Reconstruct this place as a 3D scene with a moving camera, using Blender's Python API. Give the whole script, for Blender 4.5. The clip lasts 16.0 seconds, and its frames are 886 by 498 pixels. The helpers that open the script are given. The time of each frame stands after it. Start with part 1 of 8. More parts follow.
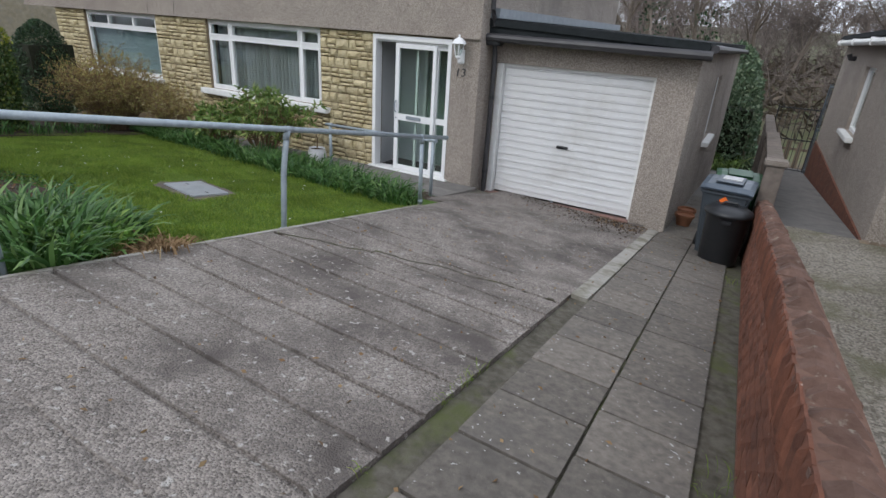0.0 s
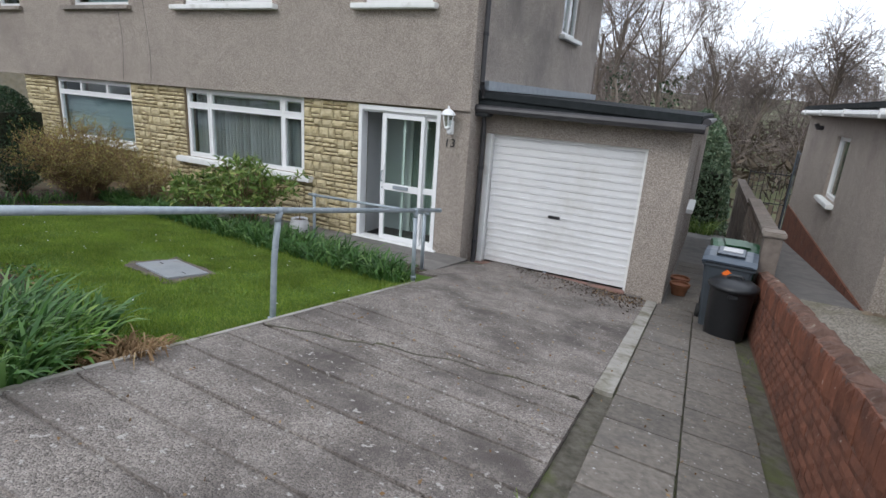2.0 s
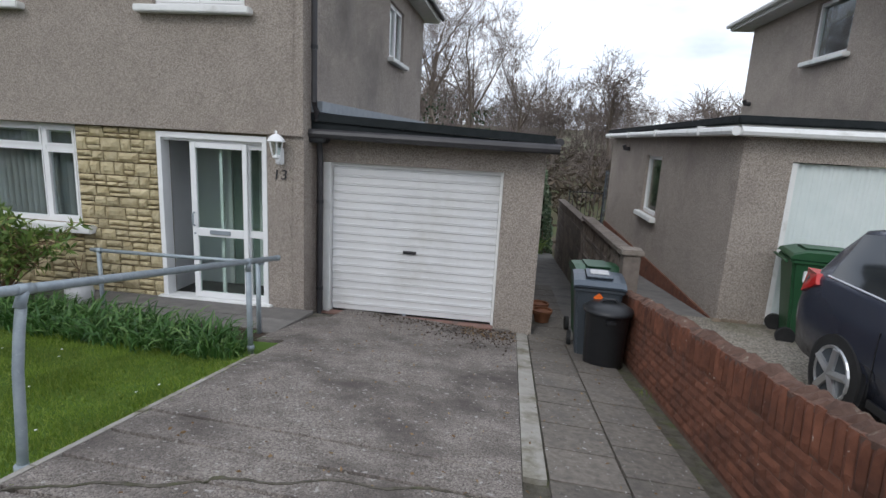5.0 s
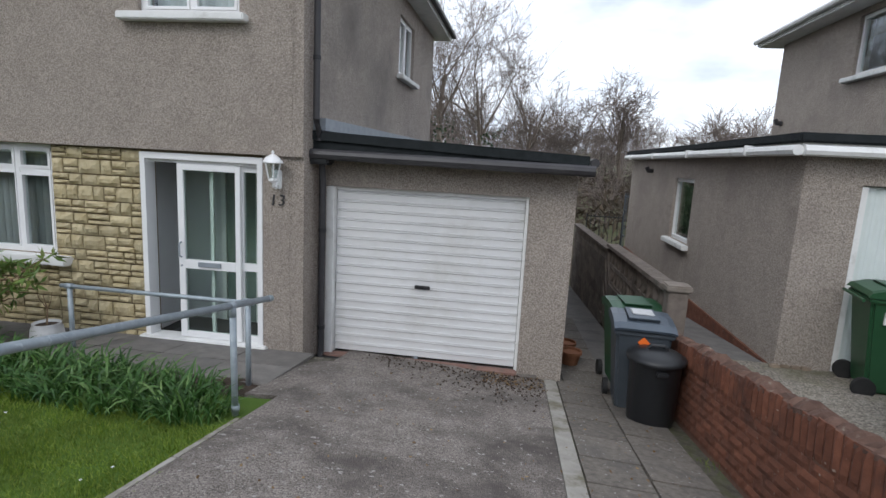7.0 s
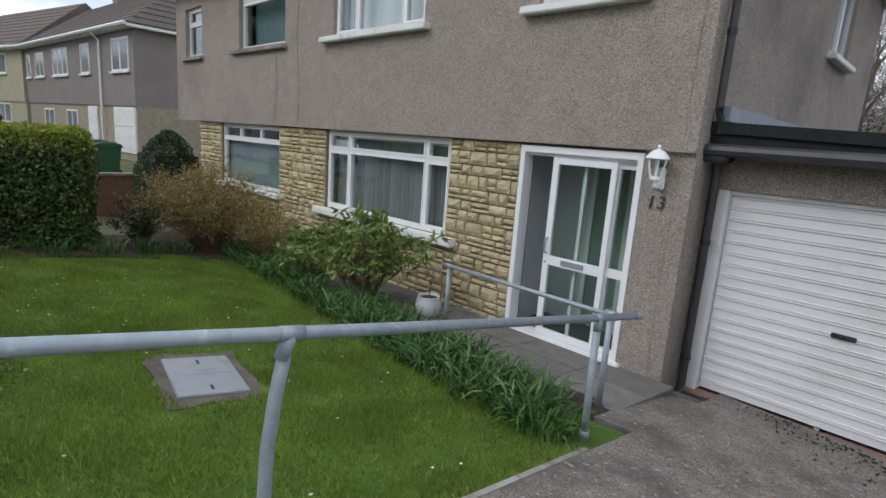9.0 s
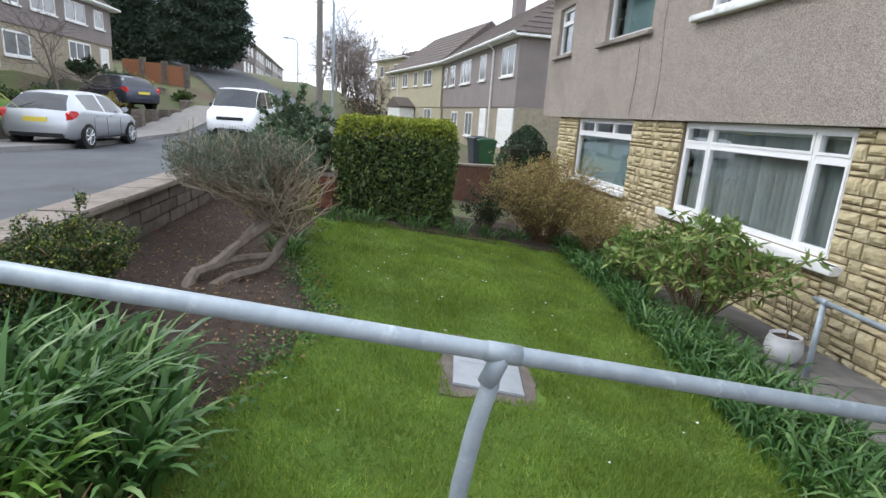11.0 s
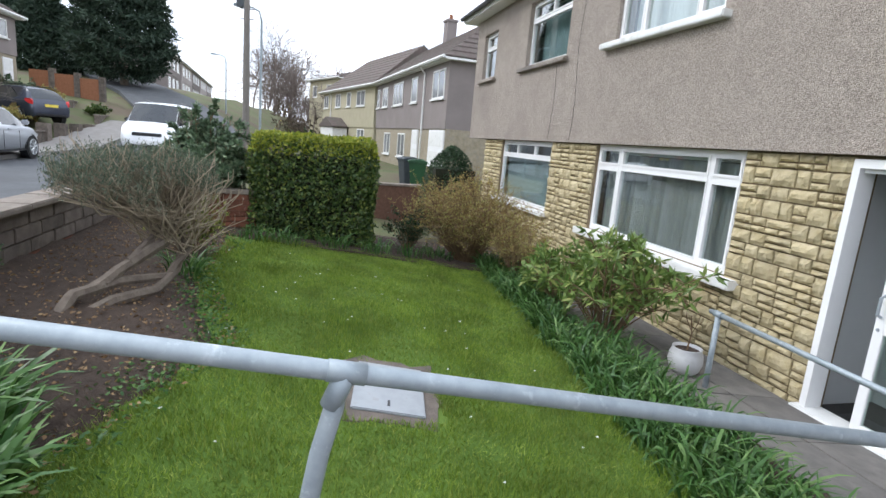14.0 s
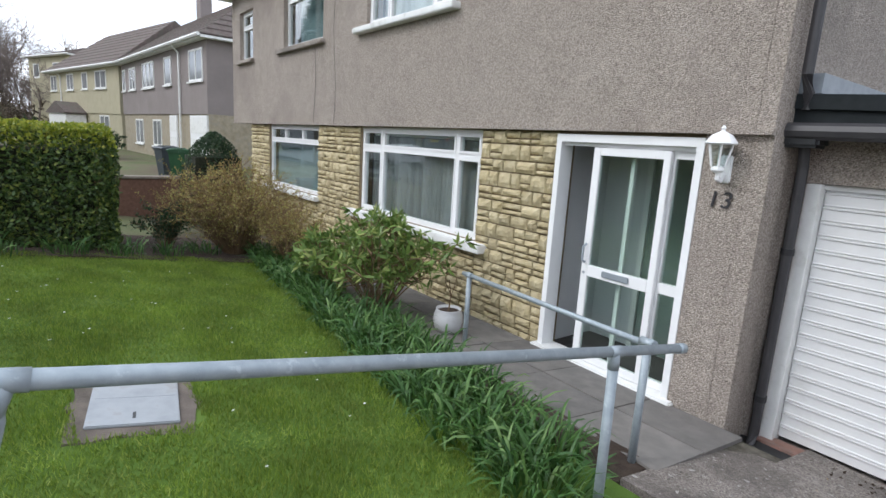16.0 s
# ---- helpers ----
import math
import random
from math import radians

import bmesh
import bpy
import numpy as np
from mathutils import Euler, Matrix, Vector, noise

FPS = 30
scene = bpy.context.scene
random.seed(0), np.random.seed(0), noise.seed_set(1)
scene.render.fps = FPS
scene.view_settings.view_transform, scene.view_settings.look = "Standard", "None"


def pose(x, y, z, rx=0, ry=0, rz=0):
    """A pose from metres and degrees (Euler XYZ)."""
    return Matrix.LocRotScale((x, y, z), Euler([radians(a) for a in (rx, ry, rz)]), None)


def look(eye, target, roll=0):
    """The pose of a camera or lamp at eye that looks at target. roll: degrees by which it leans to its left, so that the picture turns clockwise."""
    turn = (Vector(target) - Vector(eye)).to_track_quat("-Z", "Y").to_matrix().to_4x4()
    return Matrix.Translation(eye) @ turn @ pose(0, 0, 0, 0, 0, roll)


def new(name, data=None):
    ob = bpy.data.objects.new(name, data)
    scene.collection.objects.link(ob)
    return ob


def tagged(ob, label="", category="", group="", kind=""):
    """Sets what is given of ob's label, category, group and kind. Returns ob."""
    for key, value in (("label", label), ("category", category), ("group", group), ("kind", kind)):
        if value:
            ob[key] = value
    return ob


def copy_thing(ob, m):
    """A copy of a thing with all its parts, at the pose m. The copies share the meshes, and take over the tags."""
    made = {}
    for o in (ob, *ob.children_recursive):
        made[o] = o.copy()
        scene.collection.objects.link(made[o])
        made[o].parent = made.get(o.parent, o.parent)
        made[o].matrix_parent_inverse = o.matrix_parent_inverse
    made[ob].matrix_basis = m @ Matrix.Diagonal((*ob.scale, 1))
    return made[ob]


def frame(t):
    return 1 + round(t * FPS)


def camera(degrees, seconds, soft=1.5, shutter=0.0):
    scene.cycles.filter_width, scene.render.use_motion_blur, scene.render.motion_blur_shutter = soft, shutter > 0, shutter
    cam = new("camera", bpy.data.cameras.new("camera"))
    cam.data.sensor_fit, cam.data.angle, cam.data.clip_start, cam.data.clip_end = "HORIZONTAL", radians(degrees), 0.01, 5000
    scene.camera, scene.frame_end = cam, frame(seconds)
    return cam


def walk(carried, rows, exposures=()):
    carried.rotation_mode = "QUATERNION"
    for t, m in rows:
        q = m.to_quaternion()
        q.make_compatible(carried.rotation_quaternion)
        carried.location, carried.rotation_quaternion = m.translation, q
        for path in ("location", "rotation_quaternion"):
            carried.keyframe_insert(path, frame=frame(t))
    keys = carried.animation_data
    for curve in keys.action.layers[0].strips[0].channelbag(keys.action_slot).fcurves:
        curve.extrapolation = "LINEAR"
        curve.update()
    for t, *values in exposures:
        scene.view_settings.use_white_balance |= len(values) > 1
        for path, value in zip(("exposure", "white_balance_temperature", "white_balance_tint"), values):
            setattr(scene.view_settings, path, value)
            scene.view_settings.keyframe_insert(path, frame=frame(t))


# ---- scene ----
cam = camera(79.3, 16.0)
PATH = [
    (0, (3.5, 0.346, 2.47), (2.616, 1.965, 1.699), 3.8),
    (0.5, (3.479, 0.344, 2.48), (2.599, 1.937, 1.649), 4.2),
    (1, (3.391, 0.394, 2.507), (2.535, 1.993, 1.664), 4.4),
    (1.5, (3.217, 0.465, 2.552), (2.38, 2.127, 1.819), 4.4),
    (2, (3.049, 0.574, 2.543), (2.212, 2.301, 1.981), 4.0),
    (2.5, (2.87, 0.766, 2.533), (2.06, 2.545, 2.113), 3.9),
    (3, (2.714, 0.932, 2.503), (1.967, 2.74, 2.084), 3.6),
    (3.5, (2.593, 1.093, 2.528), (2.116, 2.984, 2.081), 3.4),
    (4, (2.511, 1.198, 2.535), (2.163, 3.114, 2.08), 2.9),
    (4.2, (2.5, 1.245, 2.508), (2.177, 3.162, 2.038), 2.9),
    (6.3, (2.182, 1.97, 2.345), (1.989, 3.939, 2.057), 3.1),
    (6.5, (2.162, 2.05, 2.347), (1.958, 4.016, 2.043), 3.0),
    (7, (2.17, 2.258, 2.366), (1.897, 4.211, 2.035), 3.0),
    (7.5, (2.076, 2.32, 2.383), (1.635, 4.24, 2.035), 3.5),
    (8, (2.047, 2.454, 2.307), (1.235, 4.24, 1.919), 3.8),
    (8.5, (1.858, 2.61, 2.296), (0.723, 4.209, 1.903), 4.2),
    (9, (1.697, 2.762, 2.258), (0.323, 4.161, 1.862), 4.2),
    (9.5, (1.563, 2.942, 2.201), (-0.023, 4.088, 1.786), 4.5),
    (10, (1.48, 3.048, 2.203), (-0.306, 3.842, 1.779), 4.6),
    (10.2, (1.395, 3.095, 2.163), (-0.435, 3.768, 1.716), 4.2),
    (12.3, (1.358, 3.461, 2.158), (-0.588, 3.448, 1.696), 5.4),
    (12.5, (1.347, 3.457, 2.152), (-0.6, 3.473, 1.698), 5.4),
    (13, (1.274, 3.476, 2.114), (-0.686, 3.628, 1.745), 5.4),
    (13.5, (1.304, 3.504, 2.128), (-0.637, 3.818, 1.76), 5.2),
    (14, (1.337, 3.53, 2.133), (-0.56, 4.03, 1.743), 4.9),
    (14.5, (1.393, 3.563, 2.139), (-0.448, 4.234, 1.737), 4.6),
    (15, (1.413, 3.611, 2.133), (-0.354, 4.465, 1.745), 4.4),
    (15.5, (1.455, 3.667, 2.123), (-0.238, 4.664, 1.747), 4.0),
    (16, (1.504, 3.727, 2.12), (-0.058, 4.914, 1.734), 3.5),
]
walk(cam, [(t, look(eye, target, roll)) for t, eye, target, roll in PATH],
     exposures=[(0.0, 0.32), (1.5, 0.46), (3.0, 0.36), (4.0, 0.2), (7.0, 0.18), (8.5, 0.06), (9.5, 0.3), (10.0, 0.54), (12.5, 1.06), (14.0, 0.95), (16.0, 0.74)])

# ---------------------------------------------------------------- sky and sun
world = bpy.data.worlds.new("overcast_sky")
scene.world = world
world.use_nodes = True
wn, wl = world.node_tree.nodes, world.node_tree.links
wn.clear()
w_out = wn.new("ShaderNodeOutputWorld")
w_bg = wn.new("ShaderNodeBackground")
w_sky = wn.new("ShaderNodeTexSky")
w_sky.sky_type = "NISHITA"
w_sky.sun_disc = False
w_sky.sun_elevation, w_sky.sun_rotation = radians(38), radians(158)
w_tc = wn.new("ShaderNodeTexCoord")
w_map = wn.new("ShaderNodeMapping")
w_map.inputs["Scale"].default_value = (1.6, 1.6, 4.0)
w_noise = wn.new("ShaderNodeTexNoise")
w_noise.inputs["Scale"].default_value, w_noise.inputs["Detail"].default_value = 2.2, 5.0
w_ramp = wn.new("ShaderNodeValToRGB")
w_ramp.color_ramp.elements[0].position, w_ramp.color_ramp.elements[0].color = 0.4, (7.3, 8.2, 9.9, 1)
w_ramp.color_ramp.elements[1].position, w_ramp.color_ramp.elements[1].color = 0.56, (11.5, 12.2, 13.5, 1)
w_mix = wn.new("ShaderNodeMix")
w_mix.data_type = "RGBA"
w_mix.inputs["Factor"].default_value = 0.9
w_bg.inputs["Strength"].default_value = 0.1
wl.new(w_tc.outputs["Generated"], w_map.inputs["Vector"])
wl.new(w_map.outputs["Vector"], w_noise.inputs["Vector"])
wl.new(w_noise.outputs["Fac"], w_ramp.inputs["Fac"])
wl.new(w_sky.outputs["Color"], w_mix.inputs[6])
wl.new(w_ramp.outputs["Color"], w_mix.inputs[7])
wl.new(w_mix.outputs[2], w_bg.inputs["Color"])
wl.new(w_bg.outputs["Background"], w_out.inputs["Surface"])
sun = new("sun", bpy.data.lights.new("sun", "SUN"))
sun.data.energy, sun.data.angle, sun.data.color = 0.9, radians(20), (1.0, 0.995, 0.985)
sun.matrix_world = look((-7, -13, 16), (0, 4, 0))

# ---------------------------------------------------------------- materials


def nodes_of(m):
    m.use_nodes = True
    nt = m.node_tree
    return nt, nt.nodes, nt.links, nt.nodes["Principled BSDF"]


def surf(name, c1, c2, scale=8.0, rough=0.8, bump=0.3, bscale=60.0, metal=0.0, stain=None, stain_scale=1.2, stain_at=(0.5, 0.7),
         grain="noise", speck=None, speck_scale=40.0, speck_at=(0.64, 0.68), island=0.0, objrand=0.0, stretch=(1, 1, 1), spec=0.4, dist=0.01, pebble=0.38):
    """A weathered surface: two mottled colours, an optional stain layer and specks, and fine relief, in metres of the world."""
    m = bpy.data.materials.new(name)
    nt, nd, lk, bsdf = nodes_of(m)
    geo = nd.new("ShaderNodeNewGeometry")
    mp = nd.new("ShaderNodeMapping")
    mp.inputs["Scale"].default_value = stretch
    lk.new(geo.outputs["Position"], mp.inputs["Vector"])

    def noise_tex(sc, detail=6.0, rg=0.6):
        n = nd.new("ShaderNodeTexNoise")
        n.inputs["Scale"].default_value, n.inputs["Detail"].default_value, n.inputs["Roughness"].default_value = sc, detail, rg
        lk.new(mp.outputs["Vector"], n.inputs["Vector"])
        return n.outputs["Fac"]

    def ramp(fac, lo, hi):
        r = nd.new("ShaderNodeMapRange")
        r.inputs["From Min"].default_value, r.inputs["From Max"].default_value = lo, hi
        lk.new(fac, r.inputs["Value"])
        return r.outputs["Result"]

    def mix(a, b, fac, mode="MIX"):
        n = nd.new("ShaderNodeMix")
        n.data_type, n.blend_type = "RGBA", mode
        for sock, v in ((n.inputs[6], a), (n.inputs[7], b), (n.inputs["Factor"], fac)):
            if isinstance(v, tuple):
                sock.default_value = (*v, 1)
            elif isinstance(v, (int, float)):
                sock.default_value = v
            else:
                lk.new(v, sock)
        return n.outputs[2]

    col = mix(c1, c2, ramp(noise_tex(scale), 0.32, 0.68))
    if grain == "pebble":
        v = nd.new("ShaderNodeTexVoronoi")
        v.inputs["Scale"].default_value = bscale
        lk.new(mp.outputs["Vector"], v.inputs["Vector"])
        bw = nd.new("ShaderNodeRGBToBW")
        lk.new(v.outputs["Color"], bw.inputs["Color"])
        col = mix(col, mix((0.09, 0.075, 0.063), (0.78, 0.69, 0.6), ramp(bw.outputs["Val"], 0.15, 0.85)), pebble)
        height = v.outputs["Distance"]
    else:
        height = noise_tex(bscale, 8.0, 0.7)
    if stain:
        col = mix(col, stain, ramp(noise_tex(stain_scale, 5.0, 0.65), *stain_at))
    if speck:
        col = mix(col, speck, ramp(noise_tex(speck_scale, 2.0, 0.5), *speck_at))
    if island:
        r = ramp(geo.outputs["Random Per Island"], 0.0, 1.0)
        r2 = nd.new("ShaderNodeMapRange")
        r2.inputs["To Min"].default_value, r2.inputs["To Max"].default_value = 1 - island, 1 + island
        lk.new(r, r2.inputs["Value"])
        col = mix(col, r2.outputs["Result"], 1.0, "MULTIPLY")
    if objrand:
        oi = nd.new("ShaderNodeObjectInfo")
        r2 = nd.new("ShaderNodeMapRange")
        r2.inputs["To Min"].default_value, r2.inputs["To Max"].default_value = 1 - objrand, 1 + objrand
        lk.new(oi.outputs["Random"], r2.inputs["Value"])
        col = mix(col, r2.outputs["Result"], 1.0, "MULTIPLY")
    lk.new(col, bsdf.inputs["Base Color"])
    bsdf.inputs["Roughness"].default_value, bsdf.inputs["Metallic"].default_value = rough, metal
    bsdf.inputs["Specular IOR Level"].default_value = spec
    if bump:
        b = nd.new("ShaderNodeBump")
        b.inputs["Strength"].default_value, b.inputs["Distance"].default_value = bump, dist
        if grain == "pebble":
            b.invert = True
        lk.new(height, b.inputs["Height"])
        lk.new(b.outputs["Normal"], bsdf.inputs["Normal"])
    return m


def leafy(name, c1, c2, c3=None, rough=0.45, trans=0.25, patchy=0.0):
    """Leaves: each leaf its own shade between two or three colours."""
    m = bpy.data.materials.new(name)
    nt, nd, lk, bsdf = nodes_of(m)
    geo = nd.new("ShaderNodeNewGeometry")
    r = nd.new("ShaderNodeValToRGB")
    els = r.color_ramp.elements
    els[0].color, els[1].color = (*c1, 1), (*c2, 1)
    if c3:
        els[1].position = 0.75
        e = els.new(1.0)
        e.color = (*c3, 1)
    lk.new(geo.outputs["Random Per Island"], r.inputs["Fac"])
    shade = r.outputs["Color"]
    if patchy:
        n = nd.new("ShaderNodeTexNoise")
        n.inputs["Scale"].default_value, n.inputs["Detail"].default_value = 2.6, 6.0
        lk.new(geo.outputs["Position"], n.inputs["Vector"])
        mr = nd.new("ShaderNodeMapRange")
        mr.inputs["From Min"].default_value, mr.inputs["From Max"].default_value = 0.3, 0.7
        mr.inputs["To Min"].default_value, mr.inputs["To Max"].default_value = 1 - patchy, 1 + patchy
        lk.new(n.outputs["Fac"], mr.inputs["Value"])
        mm = nd.new("ShaderNodeMix")
        mm.data_type, mm.blend_type = "RGBA", "MULTIPLY"
        mm.inputs["Factor"].default_value = 1.0
        lk.new(shade, mm.inputs[6])
        lk.new(mr.outputs["Result"], mm.inputs[7])
        shade = mm.outputs[2]
    lk.new(shade, bsdf.inputs["Base Color"])
    bsdf.inputs["Roughness"].default_value = rough
    bsdf.inputs["Specular IOR Level"].default_value = 0.35
    t = nd.new("ShaderNodeBsdfTranslucent")
    lk.new(shade, t.inputs["Color"])
    mx = nd.new("ShaderNodeMixShader")
    mx.inputs["Fac"].default_value = trans
    lk.new(bsdf.outputs["BSDF"], mx.inputs[1])
    lk.new(t.outputs["BSDF"], mx.inputs[2])
    lk.new(mx.outputs["Shader"], nt.nodes["Material Output"].inputs["Surface"])
    return m


def glassy(name, tint=(0.9, 0.95, 0.94), rough=0.02):
    """Window glass: gloss that grows towards grazing views over clear transparency."""
    m = bpy.data.materials.new(name)
    nt, nd, lk, bsdf = nodes_of(m)
    gl, tr, mx, lw = nd.new("ShaderNodeBsdfGlossy"), nd.new("ShaderNodeBsdfTransparent"), nd.new("ShaderNodeMixShader"), nd.new("ShaderNodeLayerWeight")
    gl.inputs["Roughness"].default_value = rough
    tr.inputs["Color"].default_value = (*tint, 1)
    lw.inputs["Blend"].default_value = 0.5
    pw, sc = nd.new("ShaderNodeMath"), nd.new("ShaderNodeMath")
    pw.operation, sc.operation = "POWER", "MULTIPLY_ADD"
    pw.inputs[1].default_value = 3.0
    sc.inputs[1].default_value, sc.inputs[2].default_value = 0.85, 0.07
    lk.new(lw.outputs["Facing"], pw.inputs[0])
    lk.new(pw.outputs["Value"], sc.inputs[0])
    lk.new(sc.outputs["Value"], mx.inputs["Fac"])
    lk.new(tr.outputs["BSDF"], mx.inputs[1])
    lk.new(gl.outputs["BSDF"], mx.inputs[2])
    lk.new(mx.outputs["Shader"], nt.nodes["Material Output"].inputs["Surface"])
    return m


M_DASH = surf("pebbledash", (0.345, 0.288, 0.244), (0.43, 0.366, 0.316), 3, 0.95, 1.0, 115, grain="pebble", pebble=0.5, stain=(0.27, 0.225, 0.2), stain_scale=0.6, stain_at=(0.5, 0.8), dist=0.012)
M_DASH_OLD = surf("pebbledash_old", (0.325, 0.275, 0.24), (0.41, 0.353, 0.312), 3, 0.95, 1.0, 115, grain="pebble", pebble=0.5, stain=(0.2, 0.18, 0.165), stain_scale=0.7, stain_at=(0.48, 0.8), dist=0.012)
M_RENDER = surf("smooth_render", (0.36, 0.31, 0.285), (0.4, 0.345, 0.315), 2, 0.9, 0.35, 90, stain=(0.29, 0.25, 0.225), stain_scale=0.7)
M_STONE = surf("yellow_stone", (0.47, 0.385, 0.22), (0.6, 0.52, 0.34), 9, 0.92, 1.0, 45, stain=(0.34, 0.26, 0.15), stain_scale=7, stain_at=(0.55, 0.8), objrand=0.14, dist=0.02)
M_MORTAR = surf("dark_mortar", (0.17, 0.13, 0.08), (0.25, 0.19, 0.12), 20, 0.95, 0.6, 90)
M_WHITE = surf("white_upvc", (0.8, 0.8, 0.8), (0.84, 0.84, 0.84), 3, 0.35, 0.0, stain=(0.72, 0.72, 0.7), stain_scale=2, stain_at=(0.6, 0.9))
M_WHITE_OLD = surf("weathered_white_paint", (0.72, 0.72, 0.7), (0.8, 0.8, 0.78), 6, 0.55, 0.1, 60, stain=(0.5, 0.49, 0.45), stain_scale=4, stain_at=(0.56, 0.8))
M_GDOOR = surf("aged_white_door_paint", (0.66, 0.66, 0.66), (0.72, 0.72, 0.715), 1.6, 0.45, 0.05, 60, stain=(0.54, 0.53, 0.5), stain_scale=1.3, stain_at=(0.5, 0.8))
M_GLASS = glassy("window_glass")
M_FROST = surf("patterned_glass", (0.2, 0.25, 0.235), (0.27, 0.32, 0.3), 5, 0.18, 0.5, 120, stain=(0.16, 0.2, 0.19), stain_scale=1.6, stain_at=(0.45, 0.75), spec=0.6, dist=0.004)
# near-black colour paints in the dimness of rooms behind glass
M_ROOM = surf("unlit_room_shade", (0.05, 0.05, 0.05), (0.08, 0.075, 0.07), 2, 0.9, 0)
M_HALL = surf("porch_plaster", (0.62, 0.62, 0.64), (0.67, 0.67, 0.69), 2, 0.9, 0.1, 40)
M_BLIND = surf("grey_fabric", (0.27, 0.27, 0.275), (0.33, 0.33, 0.335), 4, 0.85, 0.1, 200, objrand=0.2)
M_NET = surf("white_fabric", (0.62, 0.63, 0.64), (0.7, 0.7, 0.7), 4, 0.85, 0.1, 200, objrand=0.12)
M_VENET = surf("blue_grey_slats", (0.42, 0.5, 0.53), (0.48, 0.56, 0.58), 4, 0.5, 0.0, objrand=0.12)
M_TEAL = surf("teal_curtain", (0.27, 0.36, 0.38), (0.34, 0.43, 0.45), 4, 0.85, 0.1, 200)
M_CONC = surf("drive_concrete", (0.1, 0.085, 0.077), (0.21, 0.186, 0.17), 5.0, 0.95, 1.0, 110, grain="pebble", pebble=0.3, stain=(0.1, 0.085, 0.076), stain_scale=1.3, stain_at=(0.44, 0.66), speck=(0.4, 0.375, 0.345), speck_scale=24, speck_at=(0.655, 0.7), dist=0.008)
M_GRAVEL = surf("pale_gravel", (0.15, 0.132, 0.1), (0.25, 0.222, 0.17), 3, 0.95, 1.0, 60, grain="pebble", stain=(0.16, 0.15, 0.09), stain_scale=1.5, stain_at=(0.5, 0.7), dist=0.02)
# near-black green that paints the shade deep inside clipped foliage
M_SHADE = surf("foliage_shade", (0.012, 0.016, 0.008), (0.03, 0.03, 0.016), 20, 0.98, 0.8, 40)
M_SILLRED = surf("worn_red_concrete", (0.22, 0.12, 0.095), (0.28, 0.17, 0.14), 9, 0.9, 0.5, 60, stain=(0.16, 0.13, 0.11), stain_scale=6, stain_at=(0.5, 0.7))
M_SLAB = surf("paving_slab", (0.112, 0.099, 0.085), (0.205, 0.18, 0.153), 22, 0.92, 0.6, 70, stain=(0.11, 0.1, 0.09), stain_scale=2.2, stain_at=(0.5, 0.75), speck=(0.45, 0.44, 0.42), speck_scale=34, speck_at=(0.69, 0.73), objrand=0.17)
M_PATH = surf("path_concrete", (0.15, 0.14, 0.13), (0.21, 0.195, 0.18), 6, 0.85, 0.5, 70, stain=(0.11, 0.105, 0.1), stain_scale=2, stain_at=(0.5, 0.7), objrand=0.12)
M_STRIP = surf("pale_concrete_strip", (0.3, 0.28, 0.25), (0.38, 0.36, 0.32), 8, 0.92, 0.6, 60, stain=(0.17, 0.155, 0.11), stain_scale=3, stain_at=(0.5, 0.65))
M_MOSS = surf("mossy_joint", (0.055, 0.05, 0.035), (0.14, 0.125, 0.1), 14, 0.95, 0.8, 60, stain=(0.085, 0.095, 0.035), stain_scale=2.5, stain_at=(0.5, 0.65))
M_BRICK = surf("red_brick", (0.115, 0.042, 0.024), (0.19, 0.073, 0.042), 12, 0.92, 0.7, 80, stain=(0.075, 0.034, 0.024), stain_scale=3.2, stain_at=(0.5, 0.72), speck=(0.36, 0.28, 0.23), speck_scale=26, speck_at=(0.7, 0.76), objrand=0.22, dist=0.008)
M_BRICKJ = surf("brick_mortar", (0.12, 0.062, 0.042), (0.17, 0.095, 0.068), 15, 0.95, 0.6, 90)
M_COPE = surf("weathered_coping_brick", (0.085, 0.046, 0.034), (0.15, 0.09, 0.068), 14, 0.95, 0.8, 60, stain=(0.27, 0.24, 0.19), stain_scale=16, stain_at=(0.6, 0.72), objrand=0.25)
M_BLOCK = surf("old_concrete_block", (0.12, 0.1, 0.085), (0.2, 0.165, 0.14), 7, 0.95, 0.8, 60, stain=(0.08, 0.07, 0.055), stain_scale=3, stain_at=(0.5, 0.7), objrand=0.2)
M_FARFOOT = surf("rubble_stone", (0.2, 0.15, 0.11), (0.3, 0.24, 0.18), 14, 0.95, 0.7, 50, objrand=0.2)
M_STEEL = surf("galvanised_steel", (0.27, 0.315, 0.345), (0.36, 0.405, 0.435), 16, 0.55, 0.12, 90, metal=0.35, stain=(0.5, 0.55, 0.58), stain_scale=22, stain_at=(0.6, 0.75))
M_BLACKPIPE = surf("dark_plastic_pipe", (0.035, 0.033, 0.037), (0.05, 0.048, 0.05), 5, 0.45, 0.05, 60)
M_FELT = surf("roofing_felt", (0.014, 0.017, 0.018), (0.024, 0.028, 0.03), 8, 0.85, 0.4, 150, spec=0.2)
M_LEAD = surf("lead_flashing", (0.28, 0.31, 0.34), (0.36, 0.39, 0.42), 8, 0.6, 0.2, 30, metal=0.3)
M_TILE = surf("roof_tile", (0.09, 0.07, 0.062), (0.14, 0.11, 0.1), 6, 0.9, 0.5, 60, stain=(0.1, 0.1, 0.08), stain_scale=2, island=0.15)
M_SOIL = surf("garden_soil", (0.045, 0.03, 0.022), (0.085, 0.06, 0.045), 14, 0.98, 1.0, 40, dist=0.03)
